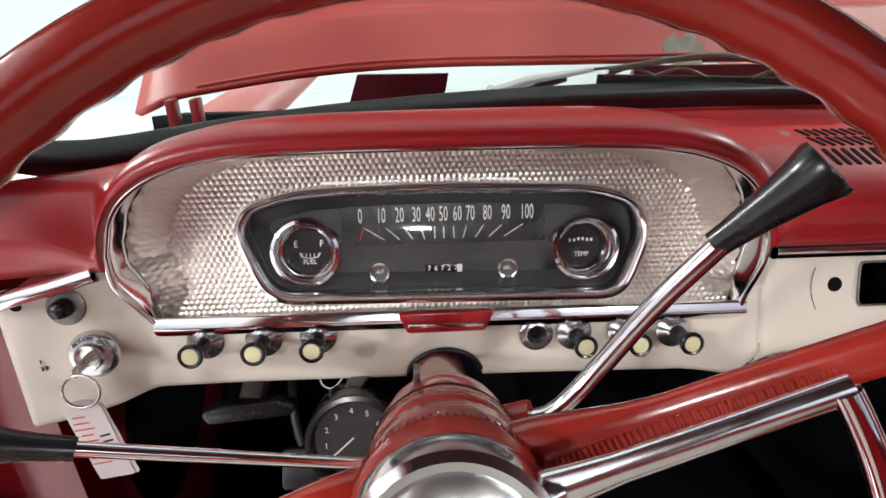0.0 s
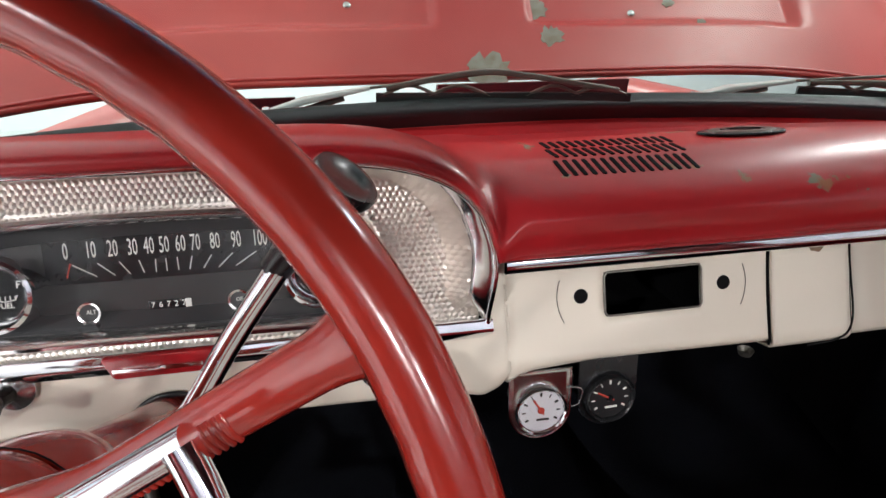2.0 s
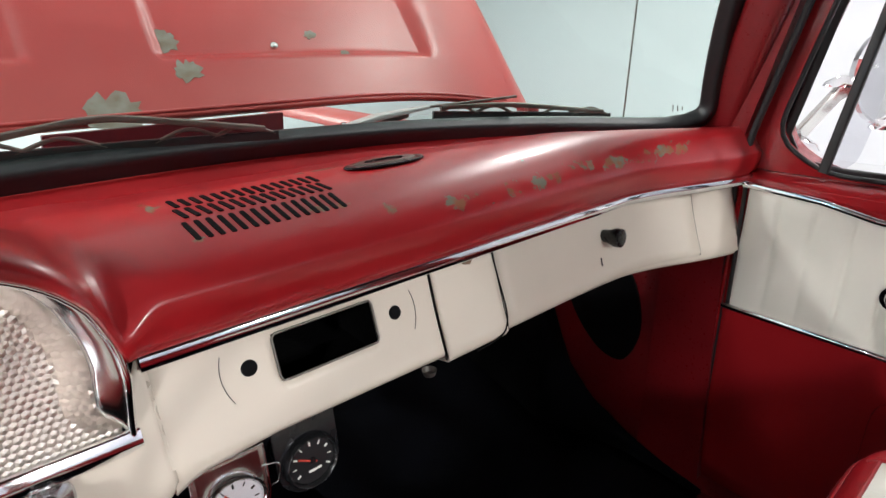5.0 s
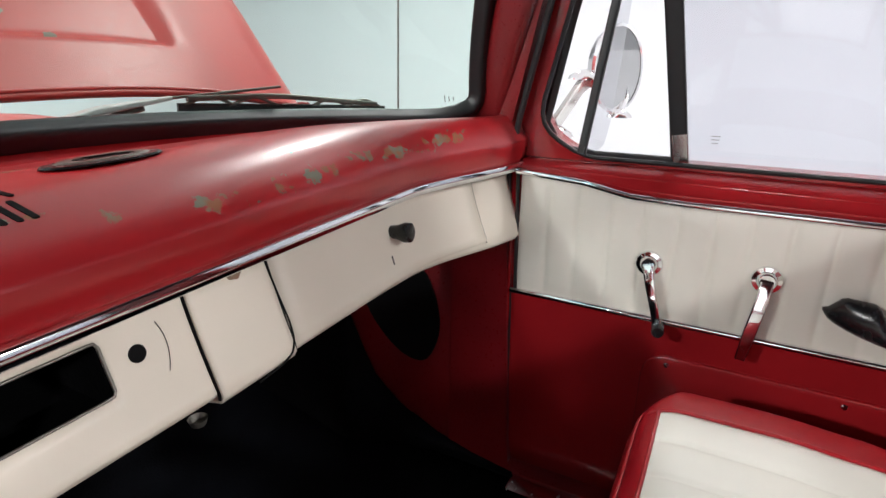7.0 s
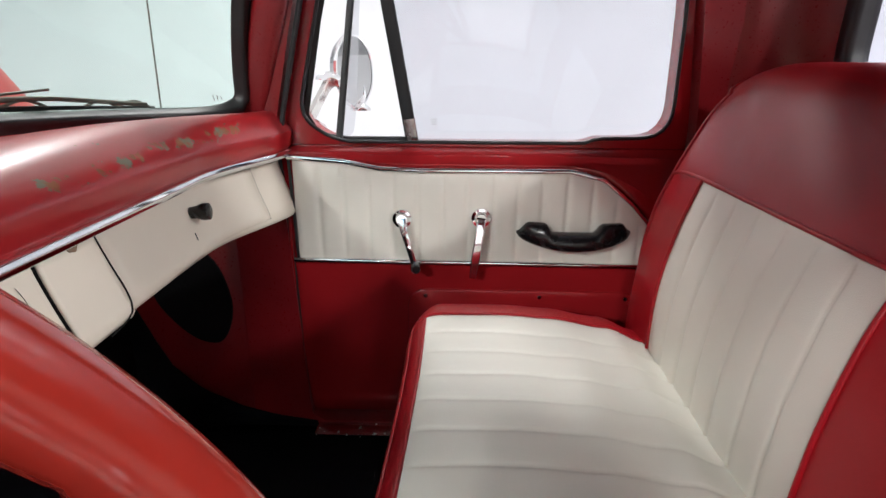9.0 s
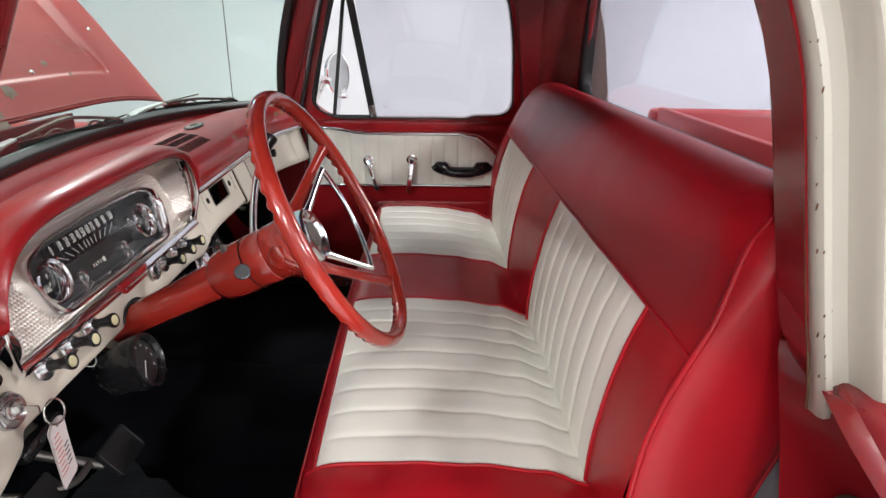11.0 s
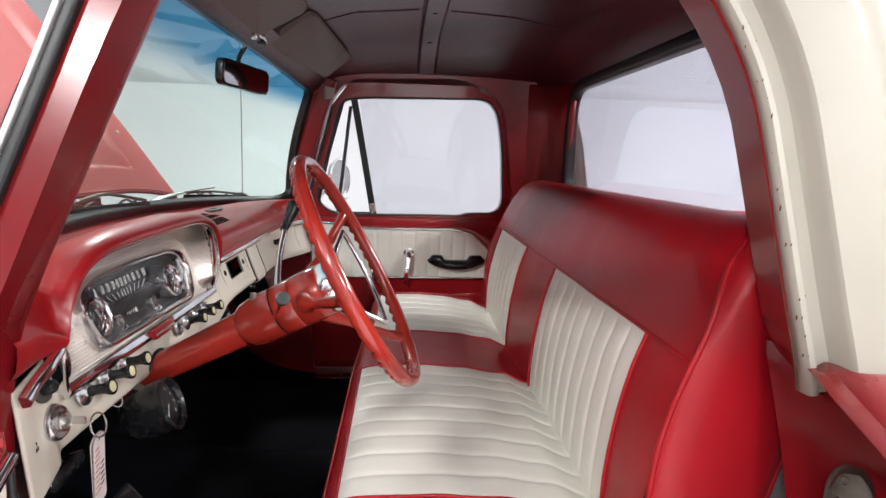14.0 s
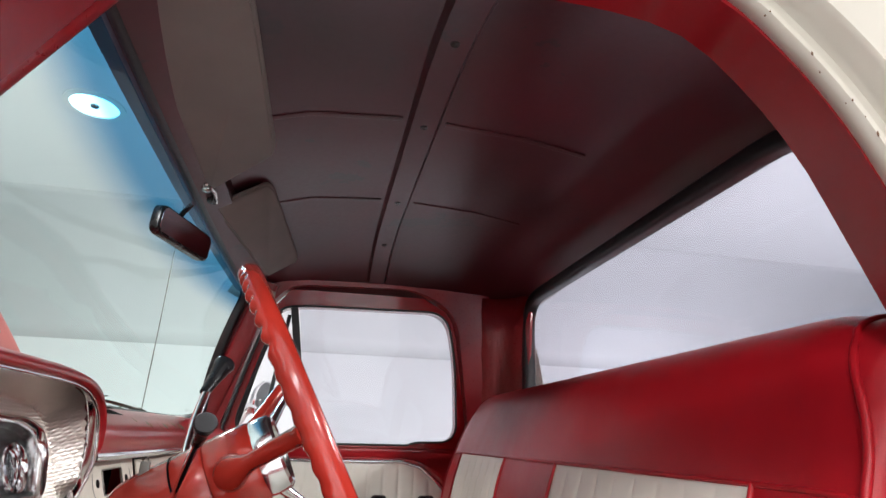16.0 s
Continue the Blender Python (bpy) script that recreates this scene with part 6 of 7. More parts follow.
for x in (*BD, *BP):
    part("seam_piping", sweep([back_pt(x, t) + V(0, 0.0008, 0) for t in span(0.0, T_SEAM, 24)], 0.0030), RED_VINYL, seat, "red corded piping")
for s, e_x in ENDS:
    e_x += 0.026
    rim = [back_pt(s * e_x, t) for t in span(0, 1, 60)]
    rim = [p - V(0, 16 * max(0.0, 0.41 - p.z) ** 2, 0) if p.y > -0.90 else p for p in rim]
    rim = [p - V(0, 0.009 * smoothstep(0.58, 0.42, p.z), 0) if p.y > -0.90 else p for p in rim]
    mid = V(s * (e_x + 0.03), -0.93, 0.56)
    secs = [rim]
    for k, dx in ((0.03, 0.004), (0.12, 0.009), (0.4, 0.012), (1.0, 0.012)):
        secs.append([V(s * (e_x + dx), lerp(p.y, mid.y, k), lerp(p.z, mid.z, k)) for p in rim])
    part("backrest_side", loft(secs, ring=True, flip=s > 0), RED_VINYL, seat, "red vinyl backrest side panel", sharp=1.3)
    part("piping", sweep([p + V(s * 0.002, 0, 0) for p in rim], 0.0040), RED_VINYL, seat, "red corded piping")
part("back_bottom", loft([[back_pt(x, 0.0), back_pt(x, 1.0)] for x in span(-0.72, 0.63, 8)], flip=True), DARK, seat)
part("seat_base", box((-0.60, -0.93, 0.052), (0.52, -0.50, 0.30), 0.01), DARK, seat, "black steel seat base")

# ---------------------------------------------------------------- doors
WIN = soft([(-0.285, 0.700), (-0.765, 0.703), (-0.782, 0.712), (-0.925, 0.716), (-0.905, 0.98), (-0.868, 1.135), (-0.40, 1.125), (-0.315, 1.115), (-0.212, 0.745)],
           [0.03, 0.006, 0.006, 0.06, 0.1, 0.07, 0.05, 0.035, 0.05], 6)
DOOR_OUT = soft([(-0.208, 0.095), (-0.188, 0.55), (-0.172, 0.695), (-0.285, 1.10), (-0.345, 1.175), (-0.76, 1.19), (-0.895, 1.12), (-0.955, 0.74), (-0.972, 0.55), (-0.978, 0.095)],
                [0.02, 0.04, 0.04, 0.07, 0.05, 0.08, 0.09, 0.07, 0.05, 0.03], 5)
INS_TOP = ((-0.193, 0.674), (-0.30, 0.667), (-0.37, 0.654), (-0.45, 0.652), (-0.735, 0.654), (-0.80, 0.638), (-0.86, 0.590), (-0.915, 0.530), (-0.935, 0.500))
INS_BOT = 0.466


def glass_x(z):
    return 0.787 - 0.16 * max(0.0, z - 0.70)


def car_door(side, label, vent_open):
    d = thing("pickup_door", (side * 0.76, -0.2, 0.09), label, "vehicle door", "cab doors")
    s = side

    def up(y, z, dd):
        return V(s * (glass_x(z) - 0.030 + dd), y, z)

    # window frame above the belt, with its ledge
    part("window_frame", frame_plate([(-0.180, 0.690), (-0.172, 0.72), (-0.285, 1.10), (-0.345, 1.175), (-0.76, 1.19), (-0.895, 1.12), (-0.955, 0.74), (-0.958, 0.690)], WIN, 0.05, up, 110), RED, d, "red door window frame")
    part("window_bead", sweep([up(p.x, p.y, -0.001) for p in resample(WIN, 120)], 0.0035, closed=True), RUBBER, d, "black window channel")
    # belt ledge rolling from the frame down to the trim panel
    secs = []
    for y in span(-0.186, -0.962, 60):
        zt = 0.694
        zi = linear_at(INS_TOP[::-1], y) + 0.002
        secs.append([V(s * 0.762, y, zt + 0.002), V(s * 0.748, y, zt - 0.003), V(s * 0.735, y, lerp(zt, zi, 0.35)), V(s * 0.727, y, lerp(zt, zi, 0.7)), V(s * 0.725, y, zi)])
    part("belt_ledge", loft(secs, flip=s < 0), RED, d, "glossy red ledge below the window", thick=0.003, sharp=1.2)
    # inner shell below the insert, with a pressed access panel
    secs = []
    for y in span(-0.186, -0.972, 60):
        f = 0.02 * smoothstep(0.3, 0.1, 0.2)
        secs.append([V(s * x, y - 0.01 * (z < 0.2), z) for x, z in ((0.726, 0.68), (0.731, INS_BOT), (0.734, 0.43), (0.735, 0.30), (0.737, 0.15), (0.742, 0.098))])
    part("inner_skin", loft(secs, flip=s < 0), RED, d, "dark red lower door skin", thick=0.004)
    acc = soft([(-0.42, 0.16), (-0.42, 0.402), (-0.90, 0.402), (-0.90, 0.16)], 0.045, 8)
    part("access_panel", slab([(p.x, p.y) for p in acc], 0.005, Matrix(((0, 0, -s, s * 0.7345), (1, 0, 0, 0), (0, 1, 0, 0), (0, 0, 0, 1))), 0.004), RED, d, "pressed red access panel")
    for y, z in ((-0.457, 0.387), (-0.693, 0.388), (-0.87, 0.388)):
        part("panel_screw", lathe([(0, 0.003), (0.003, 0.0028), (0.005, 0)], facing((s * 0.7300, y, z), (-s, 0, 0)), 14), CHROME, d)
    # pleated insert
    n = 220
    secs = []
    for y in span(-0.200, -0.925, n):
        zt = linear_at(INS_TOP[::-1], y)
        u = ((y + 0.200) / -0.0485) % 1.0
        dent = 0.0045 * (abs(2 * u - 1) ** 5)
        secs.append([V(s * (0.7215 + dent * (1 - abs(2 * k - 1) ** 8) + 0.005 * (max(0, abs(2 * k - 1) - 0.86) / 0.14) ** 2 - 0.0012 * math.sin(40 * y + 9 * k) * math.sin(3.1 * k)), y, lerp(zt, INS_BOT, k)) for k in span(0, 1, 14)])
    part("pleated_insert", loft(secs, flip=s < 0), WHITE_VINYL, d, "pleated ivory vinyl door insert", sharp=1.3)
    tp = [V(s * 0.7215, y, linear_at(INS_TOP[::-1], y)) for y in span(-0.192, -0.93, 90)]
    part("upper_trim", sweep(tp, 0.0052), CHROME, d, "chrome upper trim strip")
    part("lower_trim", sweep([V(s * 0.722, -0.192, INS_BOT), V(s * 0.722, -0.55, INS_BOT - 0.001), V(s * 0.722, -0.93, INS_BOT - 0.003)], 0.0052), CHROME, d, "chrome lower trim strip")
    part("front_trim", sweep([V(s * 0.7225, -0.194, 0.674), V(s * 0.7225, -0.200, INS_BOT)], 0.003), RUBBER, d)
    part("door_edge", loft([[V(s * x, y, z) for x, z in ((0.737, 0.098), (0.730, 0.30), (0.727, 0.5), (0.727, 0.69))] for y in (-0.183, -0.188)] , flip=s > 0), RED, d, thick=0.01)
    # outer skin
    secs = []
    for y in span(-0.178, -0.965, 12):
        secs.append([V(s * x, y, z) for x, z in ((0.795, 0.70), (0.835, 0.695), (0.885, 0.65), (0.935, 0.55), (0.945, 0.40), (0.930, 0.10), (0.76, 0.09))])
    part("outer_skin", loft(secs, flip=s > 0), RED_FADED, d, "red outer door skin", thick=0.004, sharp=1.2)
    for y0 in (-0.178, -0.965):
        part("door_end", loft([[V(s * 0.73, y0, z) for z in (0.095, 0.4, 0.55, 0.69)], [V(s * x, y0, z) for x, z in ((0.93, 0.10), (0.945, 0.40), (0.93, 0.56), (0.84, 0.692))]]), RED, d, thick=0.003)
    # vent window with its rubber bar, roll-down pane
    part("division_bar", sweep([V(s * (glass_x(z) - 0.008), y, z) for y, z in ((-0.428, 0.696), (-0.415, 0.78), (-0.37, 1.06), (-0.358, 1.13))], rrect(0.024, 0.016, 0.004), up=(1, 0, 0)), RUBBER, d, "black division bar")
    part("bar_foot", sweep([V(s * (glass_x(z) - 0.010), y, z) for y, z in ((-0.430, 0.699), (-0.4225, 0.745))], rrect(0.022, 0.018, 0.003), up=(1, 0, 0)), DULL_CHROME, d, "bright metal bar foot")
    pane = [(p.x, p.y) for p in soft([(-0.433, 0.695), (-0.930, 0.71), (-0.91, 0.98), (-0.872, 1.14), (-0.375, 1.135)], 0.01)]
    w = part("window_pane", mesh([V(s * (glass_x(z) + 0.004), y, z) for y, z in pane], [list(range(len(pane)))]), GLASS_SIDE, d, "clear side window pane")
    w.visible_shadow = False
    for k in range(3):
        part("etched_mark", slab(rrect(0.013 - 0.002 * k, 0.0010, 0.0004), 0.0003, facing((s * (glass_x(0.74) + 0.0025), -0.470, 0.742 - 0.005 * k), (-s, 0, 0.1))), STEEL, w)
    tri = soft([(-0.235, 0.705), (-0.415, 0.705), (-0.365, 1.09), (-0.325, 1.10), (-0.222, 0.76)], 0.02)
    piv0, piv1 = V(s * 0.787, -0.300, 0.70), V(s * 0.722, -0.352, 1.12)
    ax = (piv1 - piv0).normalized()
    turn = Matrix.Translation(piv0) @ Matrix.Rotation(s * vent_open, 4, ax) @ Matrix.Translation(-piv0)
    vp = [turn @ V(s * glass_x(p.y), p.x, p.y) for p in tri]
    vg = part("vent_pane", mesh(vp, [list(range(len(vp)))]), GLASS_SIDE, d, "clear vent window pane, swung open")
    vg.visible_shadow = False
    part("vent_rubber", sweep([turn @ V(s * glass_x(z), y, z) for y, z in ((-0.412, 0.722), (-0.392, 0.88), (-0.366, 1.095))], rrect(0.012, 0.010, 0.003)), RUBBER, vg, "black rubber pane edge")
    part("vent_seal", sweep([V(s * (glass_x(z) - 0.012), y, z) for y, z in ((-0.420, 0.703), (-0.30, 0.702), (-0.245, 0.71), (-0.222, 0.75), (-0.262, 0.92), (-0.318, 1.108))], rrect(0.010, 0.012, 0.003)), RUBBER, d, "crumbling black vent seal")
    # window crank, door handle, arm rest
    cr = part("window_crank", lathe([(0, 0.012), (0.010, 0.012), (0.0125, 0.009), (0.013, 0.005), (0.0185, 0.004), (0.0195, 0.0)], facing((s * 0.7205, -0.411, 0.556), (-s, 0, 0)), 28), CHROME, d, "chrome window crank")
    part("crank_arm", sweep([V(s * 0.708, -0.411, 0.556), V(s * 0.699, -0.417, 0.535), V(s * 0.697, -0.430, 0.490), V(s * 0.699, -0.436, 0.468)], rrect(0.015, 0.007, 0.003), up=(s, 0, 0), scales=[1.1, 1.0, 0.85, 0.8]), CHROME, cr)
    part("crank_knob", lathe([(0, 0.022), (0.008, 0.022), (0.0095, 0.018), (0.0085, 0.006), (0.0095, 0)], facing((s * 0.701, -0.437, 0.464), (-s, -0.15, 0)), 20), BLACK, cr, "black crank knob")
    hd = part("door_handle", lathe([(0, 0.012), (0.010, 0.012), (0.0130, 0.009), (0.0135, 0.005), (0.0190, 0.004), (0.0200, 0.0)], facing((s * 0.7205, -0.566, 0.560), (-s, 0, 0)), 28), CHROME, d, "chrome inner door handle")
    part("handle_arm", sweep([V(s * 0.706, -0.566, 0.560), V(s * 0.697, -0.564, 0.540), V(s * 0.694, -0.556, 0.480), V(s * 0.697, -0.552, 0.443)], rrect(0.017, 0.007, 0.003), up=(s, 0, 0), scales=[1.0, 1.05, 1.0, 0.8]), CHROME, hd)
    arm = []
    for y in span(-0.636, -0.858, 40):
        u = (y + 0.636) / -0.222
        top = 0.536 + 0.018 * (smoothstep(0.0, 0.10, u) * smoothstep(0.30, 0.24, u) + smoothstep(0.66, 0.74, u) * smoothstep(1.0, 0.9, u)) + 0.004 * smoothstep(0, 0.1, u)
        bot = 0.532 - 0.030 * math.sin(math.pi * min(1, max(0, u))) ** 0.55
        wd = 0.052 * max(0.02, math.sin(math.pi * min(1, max(0, u)))) ** 0.45
        arm.append([V(s * (0.722 - wd * 0.5 + wd * 0.5 * math.cos(a)), y, (top + bot) / 2 + (top - bot) / 2 * math.sin(a) ) for a in span(0, 2 * math.pi, 21)[:-1]])
    part("arm_rest", loft(arm, ring=True, caps=True), BLACK, d, "black padded arm rest")
    return d


SHIFT = Matrix.Translation((0.033, 0.025, -0.018))
XF[0] = SHIFT
car_door(1, "closed red passenger door with pleated ivory insert and chrome cranks", math.radians(-90))
HINGE = V(-0.848, -0.0885, 0)
XF[0] = Matrix.Translation(HINGE) @ Matrix.Rotation(math.radians(-72), 4, "Z") @ Matrix.Translation(-HINGE) @ Matrix.Translation((-0.033, 0.025, -0.018))
car_door(-1, "open red driver door with pleated ivory insert", 0.0)
XF[0] = Matrix.Identity(4)

# ---------------------------------------------------------------- round mirror outside the passenger window
XF[0] = Matrix.Translation((0.088, 0.050, -0.022))
sm = thing("side_mirror", (0.90, -0.27, 0.72), "round chrome side mirror on a braced arm outside the passenger door", "side mirror")
md = Vector((-0.50, -0.86, 0.05)).normalized()
mm = facing((0.962, -0.300, 0.830), md)
part("mirror_head", lathe([(0.0, -0.035), (0.030, -0.032), (0.060, -0.018), (0.068, 0.0), (0.066, 0.006), (0.062, 0.005)], mm, 36, 1.22), CHROME, sm, "round chrome head")
part("mirror_glass", lathe([(0, 0.004), (0.063, 0.004)], mm, 36, 1.22), MIRROR, sm, "mirror glass")
part("arm", sweep([V(0.835, -0.225, 0.735), V(0.90, -0.25, 0.80), V(0.945, -0.285, 0.835)], rrect(0.034, 0.010, 0.004), up=(0, 1, 0)), DULL_CHROME, sm, "flat bright arm")
part("foot", lathe([(0, 0.022), (0.010, 0.020), (0.022, 0.010), (0.026, 0)], facing((0.838, -0.222, 0.712), (0.1, 0, 1), (0, 1, 0)), 24, 1.5), CHROME, sm)
part("upper_clamp", lathe([(0, 0.018), (0.008, 0.016), (0.020, 0.006), (0.022, 0)], facing((0.90, -0.255, 0.812), (0, 0, 1), (0, 1, 0)), 20, 1.4), CHROME, sm)
part("lower_clamp", lathe([(0, 0.016), (0.008, 0.014), (0.016, 0.006), (0.018, 0)], facing((0.955, -0.315, 0.742), (0, 0, 1), (0, 1, 0)), 20, 1.4), CHROME, sm)
part("stay", sweep(smooth_path([V(0.955, -0.315, 0.748), V(0.985, -0.318, 0.775), V(0.985, -0.310, 0.815)], 12), 0.006), CHROME, sm)
XF[0] = Matrix.Identity(4)

# ---------------------------------------------------------------- rear view mirror and visors
rv = thing("rear_view_mirror", (0, -0.15, 1.08), "black backed interior mirror on a thin stem", "mirror")
rm = facing((-0.014, -0.160, 1.068), Vector((-0.34, -0.93, -0.06)), (0.04, 0, 1))
part("housing", slab(rrect(0.172, 0.056, 0.018), 0.018, rm @ Matrix.Translation((0, 0, -0.016)), 0.005), BLACK, rv, "black housing")
part("mirror_glass", slab(rrect(0.162, 0.047, 0.014), 0.0012, rm @ Matrix.Translation((0, 0, 0.0024))), MIRROR, rv, "mirror glass")
part("stem", sweep(smooth_path([V(-0.008, -0.146, 1.080), V(0.0, -0.140, 1.110), V(0.008, -0.162, 1.152)], 12), 0.0052), BLACK, rv, "black stem")
part("foot_plate", slab(rrect(0.05, 0.03, 0.006), 0.006, facing((0.008, -0.170, 1.158), (0, -0.5, -1), (0, 1, 0)), 0.002), STEEL, rv)


def sun_visor(name, corners, label):
    """Four corners: front inner, front outer, rear outer, rear inner."""
    v = thing(name, sum(corners, V(0, 0, 0)) / 4, label, "sun visor", "sun visors")
    a, b, c, d = corners
    ex, ey = (b - a), (d - a)
    nz = ex.cross(ey).normalized()
    poly = soft([(0, 0), (1, 0), (1, 1), (0, 1)], [0.02, 0.02, 0.12, 0.12], 6)
    secs = []
    for k, h in ((0.97, -0.009), (0.995, -0.006), (1.0, 0.0), (0.995, 0.006), (0.97, 0.009)):
        ring = []
        for p in poly:
            u, w = 0.5 + (p.x - 0.5) * k, 0.5 + (p.y - 0.5) * k
            ring.append(a * (1 - u) * (1 - w) + b * u * (1 - w) + c * u * w + d * (1 - u) * w + nz * h)
        secs.append(ring)
    part("visor_board", loft(secs, ring=True, caps=True), VISOR, v, "beige vinyl board")
    part("edge_binding", sweep([a * (1 - p.x) * (1 - p.y) + b * p.x * (1 - p.y) + c * p.x * p.y + d * (1 - p.x) * p.y for p in poly], 0.0045, closed=True), VISOR, v, "stitched binding")
    rod0, rod1 = a.lerp(d, 0.03), b.lerp(c, 0.03)
    ext = rod0 + (rod0 - rod1).normalized() * 0.03
    part("pivot_rod", sweep([rod0.lerp(rod1, 0.3), rod0, ext, ext + V(0, 0.015, 0.012)], 0.0045), STEEL, v, "steel pivot rod")
    return v


sun_visor("sun_visor", (V(0.035, -0.190, 1.156), V(0.53, -0.258, 1.150), V(0.585, -0.335, 1.222), V(0.075, -0.290, 1.240)), "beige vinyl sun visor folded up on the passenger side")
sun_visor("sun_visor", (V(-0.050, -0.196, 1.156), V(-0.605, -0.205, 1.150), V(-0.605, -0.325, 1.172), V(-0.185, -0.324, 1.182)), "beige vinyl sun visor folded half up on the driver side")
br = thing("visor_bracket", (0, -0.17, 1.17), "grey steel visor and mirror bracket on the header", "bracket")
part("plate", slab(rrect(0.085, 0.026, 0.006), 0.010, facing((-0.045, -0.188, 1.160), (0, -0.6, -0.8), (0, 1, 0)), 0.002), STEEL, br)
for x in (-0.075, -0.018):
    part("pivot_clamp", box((x - 0.010, -0.204, 1.138), (x + 0.010, -0.188, 1.158), 0.003), DULL_CHROME if x < -0.05 else BLACK, br)
    part("screw", lathe([(0, 0.004), (0.004, 0.003), (0.006, 0)], facing((x + 0.018, -0.196, 1.149), (0, -0.6, -0.8), (0, 1, 0)), 10), CHROME, br)
part("clip", sweep([V(-0.090, -0.196, 1.150), V(-0.050, -0.206, 1.150), V(0.005, -0.200, 1.150)], 0.005), DULL_CHROME, br)
cb = thing("visor_pivot_bracket", (0.60, -0.27, 1.15), "cream chipped visor pivot bracket in the roof corner", "bracket")
part("plate", slab(soft([(-0.018, -0.022), (0.018, -0.014), (0.022, 0.018), (-0.020, 0.022)], 0.004), 0.010, facing((0.630, -0.258, 1.108), (-0.6, -0.75, -0.1)), 0.002), CREAM_RUST, cb)

# ---------------------------------------------------------------- hood, cowl, wipers, aerial
HT = math.radians(55)


def hood_pt(x, s, d=0.0):
    """s metres up the opened hood from its rear edge."""
    y0 = 0.322 - 0.03 * x * x
    z0 = 0.778 - 0.045 * (x / 0.8) ** 2 * smoothstep(0.3, 0.82, abs(x))
    rec = smoothstep(0.084, 0.106, s) * smoothstep(0.575, 0.548, abs(x)) * smoothstep(0.068, 0.088, abs(x - 0.009))
    edge = smoothstep(0.75, 0.84, abs(x))
    n = V(0, -math.sin(HT), math.cos(HT))
    return V(x, y0 + s * math.cos(HT), z0 + s * math.sin(HT)) + n * (d - 0.013 * rec - 0.035 * edge)


hood = thing("engine_hood", (0, 0.3, 0.74), "opened faded red hood with a pressed panel and bare paint chips", "hood")
ss = [0, 0.004, 0.012, 0.03, 0.06, 0.07, 0.08, 0.084, 0.088, 0.092, 0.096, 0.10, 0.104, 0.108, 0.112, 0.12, 0.15, 0.2, 0.3, 0.45, 0.7, 1.0, 1.15]
hx = sorted(set([round(v, 4) for v in span(-0.825, 0.825, 65)] + [round(v, 4) for c in (-0.56, 0.56, -0.069, 0.087) for v in span(c - 0.022, c + 0.022, 9)]))
part("hood_panel", loft([[hood_pt(x * (1 - 0.20 * min(s, 0.4) - 0.06 * s), s) for x in hx] for s in ss], flip=False), RED_FADED, hood, "faded red hood skin", thick=0.012, sharp=1.2)
for x, s in ((-0.20, 0.135), (0.265, 0.115), (-0.62, 0.2), (0.66, 0.25)):
    part("hood_bolt", lathe([(0, 0.004), (0.004, 0.004), (0.0065, 0.002), (0.007, 0)], facing(hood_pt(x, s), (0, -math.sin(HT), math.cos(HT)), (0, 1, 1)), 12), DULL_CHROME, hood, "small bright bolt head")
random.seed(11)
for x, s, r in ((0.115, 0.068, 0.019), (0.335, 0.135, 0.010), (0.005, 0.010, 0.034), (0.10, 0.125, 0.020), (0.38, 0.09, 0.008)):
    ol = [(r * (0.75 + 0.4 * random.random()) * math.cos(a) * 1.1, r * (0.55 + 0.55 * random.random()) * math.sin(a)) for a in span(0, 2 * math.pi, 27)[:-1]]
    part("bare_patch", slab(ol, 0.0008, facing(hood_pt(x, s), (0, -math.sin(HT), math.cos(HT)), (0, 1, 1))), PRIMER, hood, "bare grey primer patch")
part("rear_seam", sweep([hood_pt(x, 0.008, 0.001) for x in span(-0.72, 0.72, 50)], 0.0025), RED_FADED, hood, "rolled rear edge")
for x in (-0.72, 0.72):
    part("hinge", join(box((x - 0.022, 0.24, 0.66), (x - 0.010, 0.262, 0.745), 0.002), box((x + 0.010, 0.24, 0.66), (x + 0.022, 0.262, 0.745), 0.002)), RED_CABIN, hood, "red hood hinge")
# added panels whose dark red stands for shade in the hood gap
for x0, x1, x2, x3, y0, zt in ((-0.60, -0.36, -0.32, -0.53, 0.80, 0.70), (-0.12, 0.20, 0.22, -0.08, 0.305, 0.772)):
    part("hood_gap_panel", slab([(x0, 0.50), (x1, 0.50), (x2, zt), (x3, zt)], 0.012, Matrix(((1, 0, 0, 0), (0, 0, -1, y0), (0, 1, 0, 0), (0, 0, 0, 1)))), RED_SHADED, truck, "added panel, dark red for the shade under the hood edge")

part("cowl", loft([[V(x, seal_y(x) + dy, 0.742 - 0.045 * x * x + dz) for dy, dz in ((-0.01, 0.0), (0.02, -0.004), (0.06, -0.016), (0.13, -0.035), (0.17, -0.06))] for x in span(-0.74, 0.74, 40)], flip=True), RED_FADED, truck, "red cowl panel below the windshield", thick=0.006)
for s in (-1, 1):
    part("fender", loft([[V(s * x, y, z) for x, z in ((0.70, 0.625), (0.78, 0.645), (0.88, 0.635), (0.94, 0.56), (0.945, 0.30))] for y in span(-0.10, 1.5, 12)], flip=s > 0), RED_FADED, truck, "red front fender", thick=0.006, sharp=1.2)


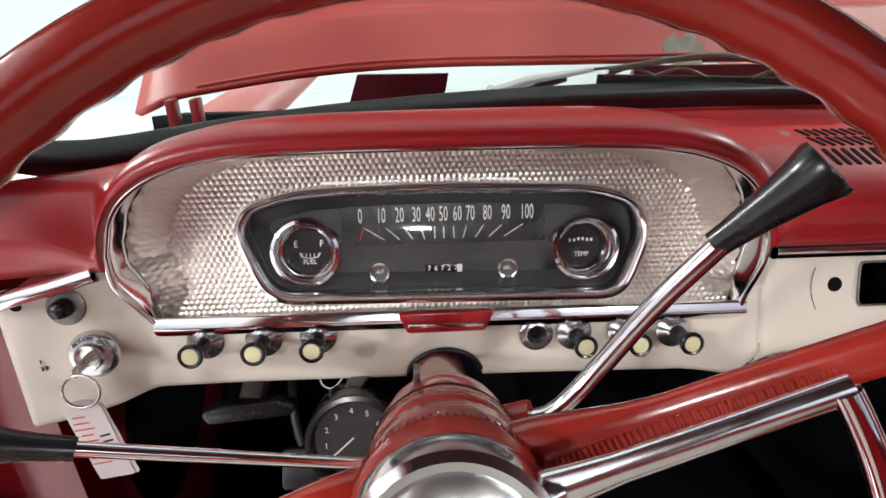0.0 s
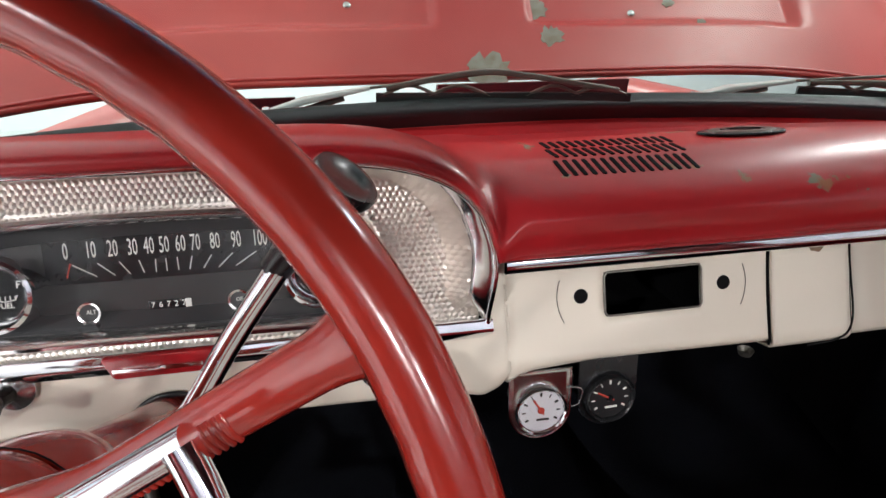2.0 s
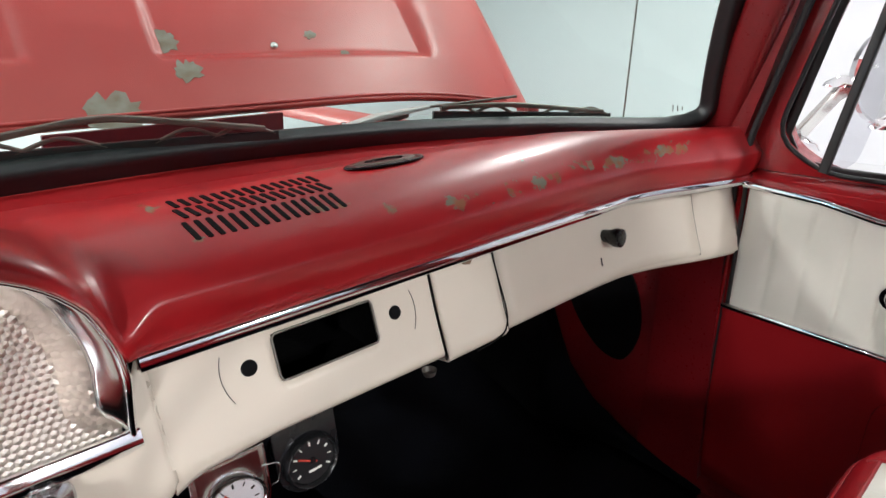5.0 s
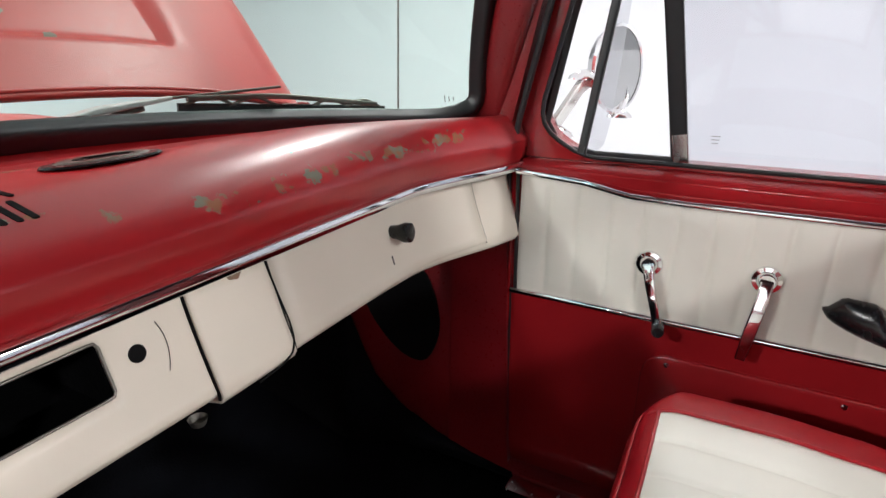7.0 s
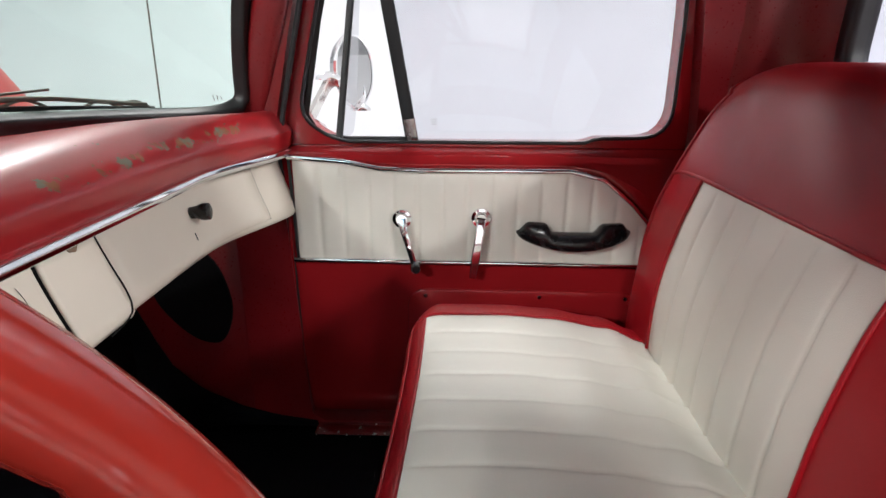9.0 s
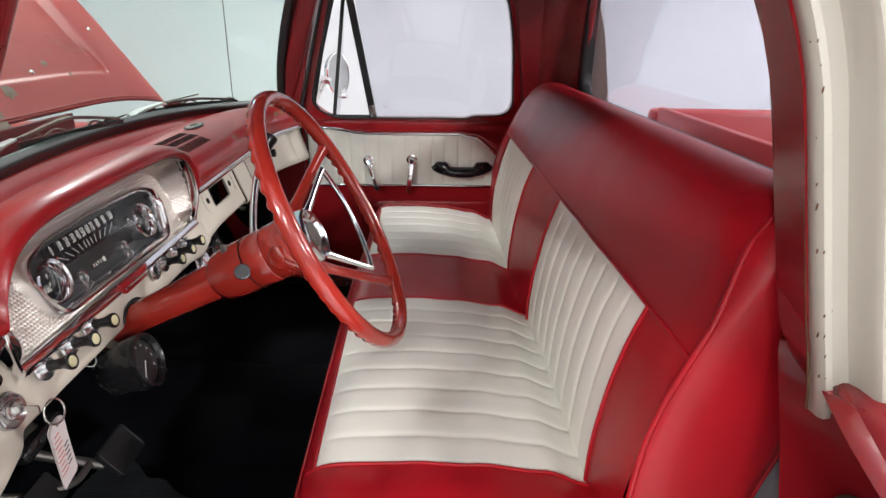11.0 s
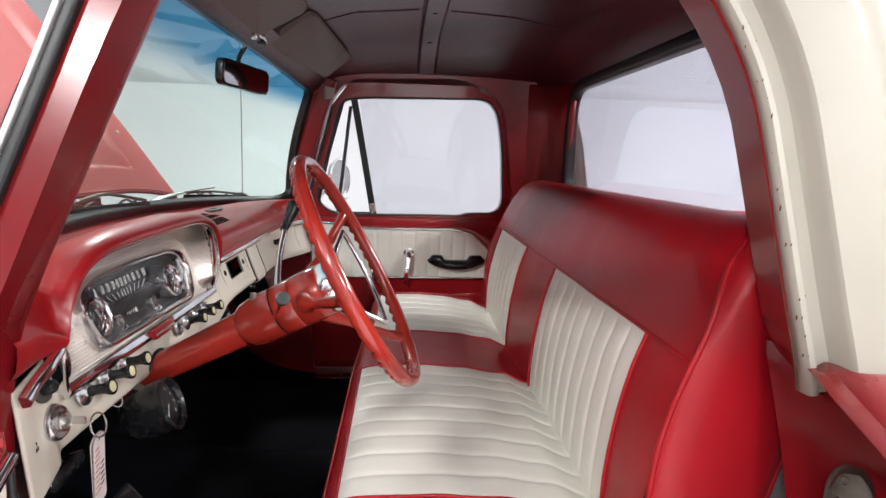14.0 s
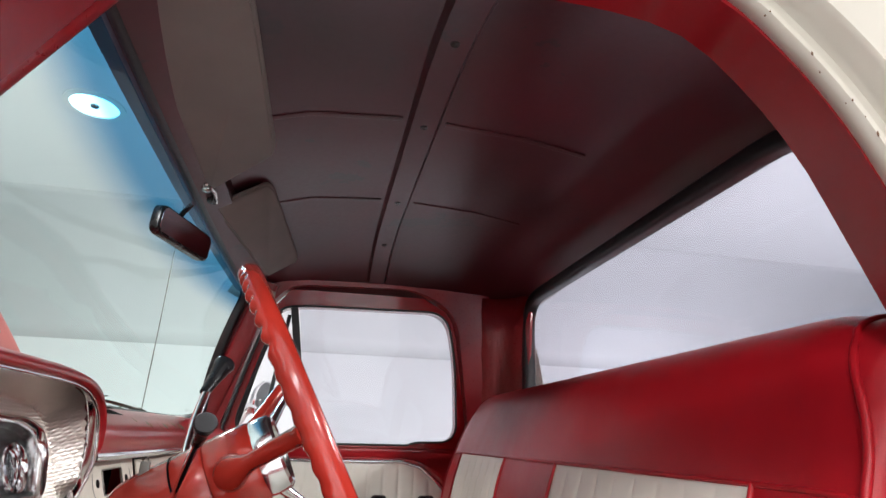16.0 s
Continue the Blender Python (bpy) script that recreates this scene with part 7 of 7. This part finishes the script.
def wiper(px, tip, knee, name_label, rise=1.0):
    w = thing("windshield_wiper", (px, seal_y(px) + 0.05, 0.74), name_label, "wiper", "windshield wipers")
    base = V(px, seal_y(px) + 0.045, 0.748)
    part("pivot", lathe([(0, 0.020), (0.008, 0.019), (0.013, 0.012), (0.016, 0)], facing(base - V(0, 0, 0.012), (0, -0.2, 1), (0, 1, 0)), 20), CHROME, w, "bright pivot cap")
    part("arm", sweep([base, base.lerp(knee, 0.5) + V(0, 0, 0.006), knee], rrect(0.026, 0.009, 0.003), up=(0, 0, 1), scales=[1.0, 0.9, 0.5]), BRIGHT_STEEL, w, "bright tapered arm")
    part("arm_spring", sweep([base.lerp(knee, 0.2) - V(0, 0, 0.007), base.lerp(knee, 0.8) - V(0, 0, 0.003)], 0.004), STEEL, w, "arm spring")
    b0 = knee.lerp(tip, 0.02) + V(0, 0, -0.012)
    hold = knee.lerp(tip, 0.45) + V(0, 0, 0.023)
    part("arm_rod", sweep([knee, hold], rrect(0.006, 0.0035, 0.0015), up=(0, 0, 1)), STEEL, w)
    part("rivet", lathe([(0, 0.004), (0.004, 0.003), (0.006, 0)], facing(base.lerp(knee, 0.22) + V(0, 0, 0.007), (0, -0.5, 1), (0, 1, 0)), 14), CHROME, w)
    part("bridge", sweep(smooth_path([b0.lerp(tip, 0.04) + V(0, 0, 0.012), b0.lerp(tip, 0.38) + V(0, 0, 0.010 + 0.020 * rise), b0.lerp(tip, 0.58) + V(0, 0, 0.009 + 0.018 * rise), b0.lerp(tip, 0.95) + V(0, 0, 0.009)], 20), rrect(0.010, 0.007, 0.002)), STEEL, w, "dark metal bridge")
    for f0, f1 in ((0.02, 0.24), (0.20, 0.44), (0.58, 0.80), (0.76, 0.99)):
        part("claw", sweep(smooth_path([b0.lerp(tip, f0) + V(0, 0, 0.003), b0.lerp(tip, (f0 + f1) / 2) + V(0, 0, 0.015), b0.lerp(tip, f1) + V(0, 0, 0.003)], 10), rrect(0.006, 0.004, 0.0015)), STEEL, w)
    part("blade", sweep([b0, b0.lerp(tip, 0.5) + V(0, 0.0, 0.001), tip], rrect(0.006, 0.013, 0.002)), RUBBER, w, "black rubber blade")
    return w


wiper(-0.345, V(0.138, 0.134, 0.767), V(-0.185, 0.165, 0.786), "bright wiper arm with a black blade parked on the driver side")
wiper(0.220, V(0.670, 0.030, 0.748), V(0.375, 0.140, 0.780), "bright wiper arm with a black blade parked on the passenger side", 0.35)

aer = thing("radio_aerial", (0.80, 0.06, 0.69), "thin bright whip aerial on the fender", "aerial")
part("mast", sweep([V(0.800, 0.085, 0.70), V(0.803, 0.081, 1.0), V(0.806, 0.075, 1.75)], 0.0016), STEEL, aer)
part("base", lathe([(0, 0.030), (0.004, 0.028), (0.006, 0.012), (0.012, 0.006), (0.014, 0)], Matrix.Translation((0.80, 0.085, 0.697)), 18), CHROME, aer)

# ---------------------------------------------------------------- load bed behind the cab
bed = thing("truck_bed", (0, -2.4, 0.0), "red load bed behind the cab", "truck bed")
part("front_panel", box((-0.80, -1.46, 0.10), (0.80, -1.43, 0.735), 0.008), RED_FADED, bed)
for s in (-1, 1):
    part("side_panel", box((min(s * 0.80, s * 0.90), -3.5, 0.10), (max(s * 0.80, s * 0.90), -1.43, 0.72), 0.02), RED_FADED, bed)
part("tailgate", box((-0.80, -3.5, 0.10), (0.80, -3.46, 0.70), 0.01), RED_FADED, bed)
part("bed_floor", box((-0.80, -3.46, 0.10), (0.80, -1.46, 0.12)), DARK, bed)
for x, y in ((-0.9, 0.75), (0.9, 0.75), (-0.9, -2.5), (0.9, -2.5)):
    wm = facing((x, y, FLOOR_Z + 0.36), (1 if x > 0 else -1, 0, 0))
    tw = thing("road_wheel", (x, y, FLOOR_Z), "black tyre on a steel wheel standing on the studio floor", "wheel", "truck wheels")
    part("tyre", lathe([(0.21, -0.09), (0.34, -0.085), (0.36, -0.05), (0.36, 0.05), (0.34, 0.085), (0.21, 0.09)], wm, 36), RUBBER, tw)
    part("rim", lathe([(0.21, 0.08), (0.19, 0.05), (0.08, 0.03), (0, 0.06)], wm, 28), CREAM, tw)

for x, y in [(a[0], a[1]) for a in LAMPS]:
    downlight(x, y)
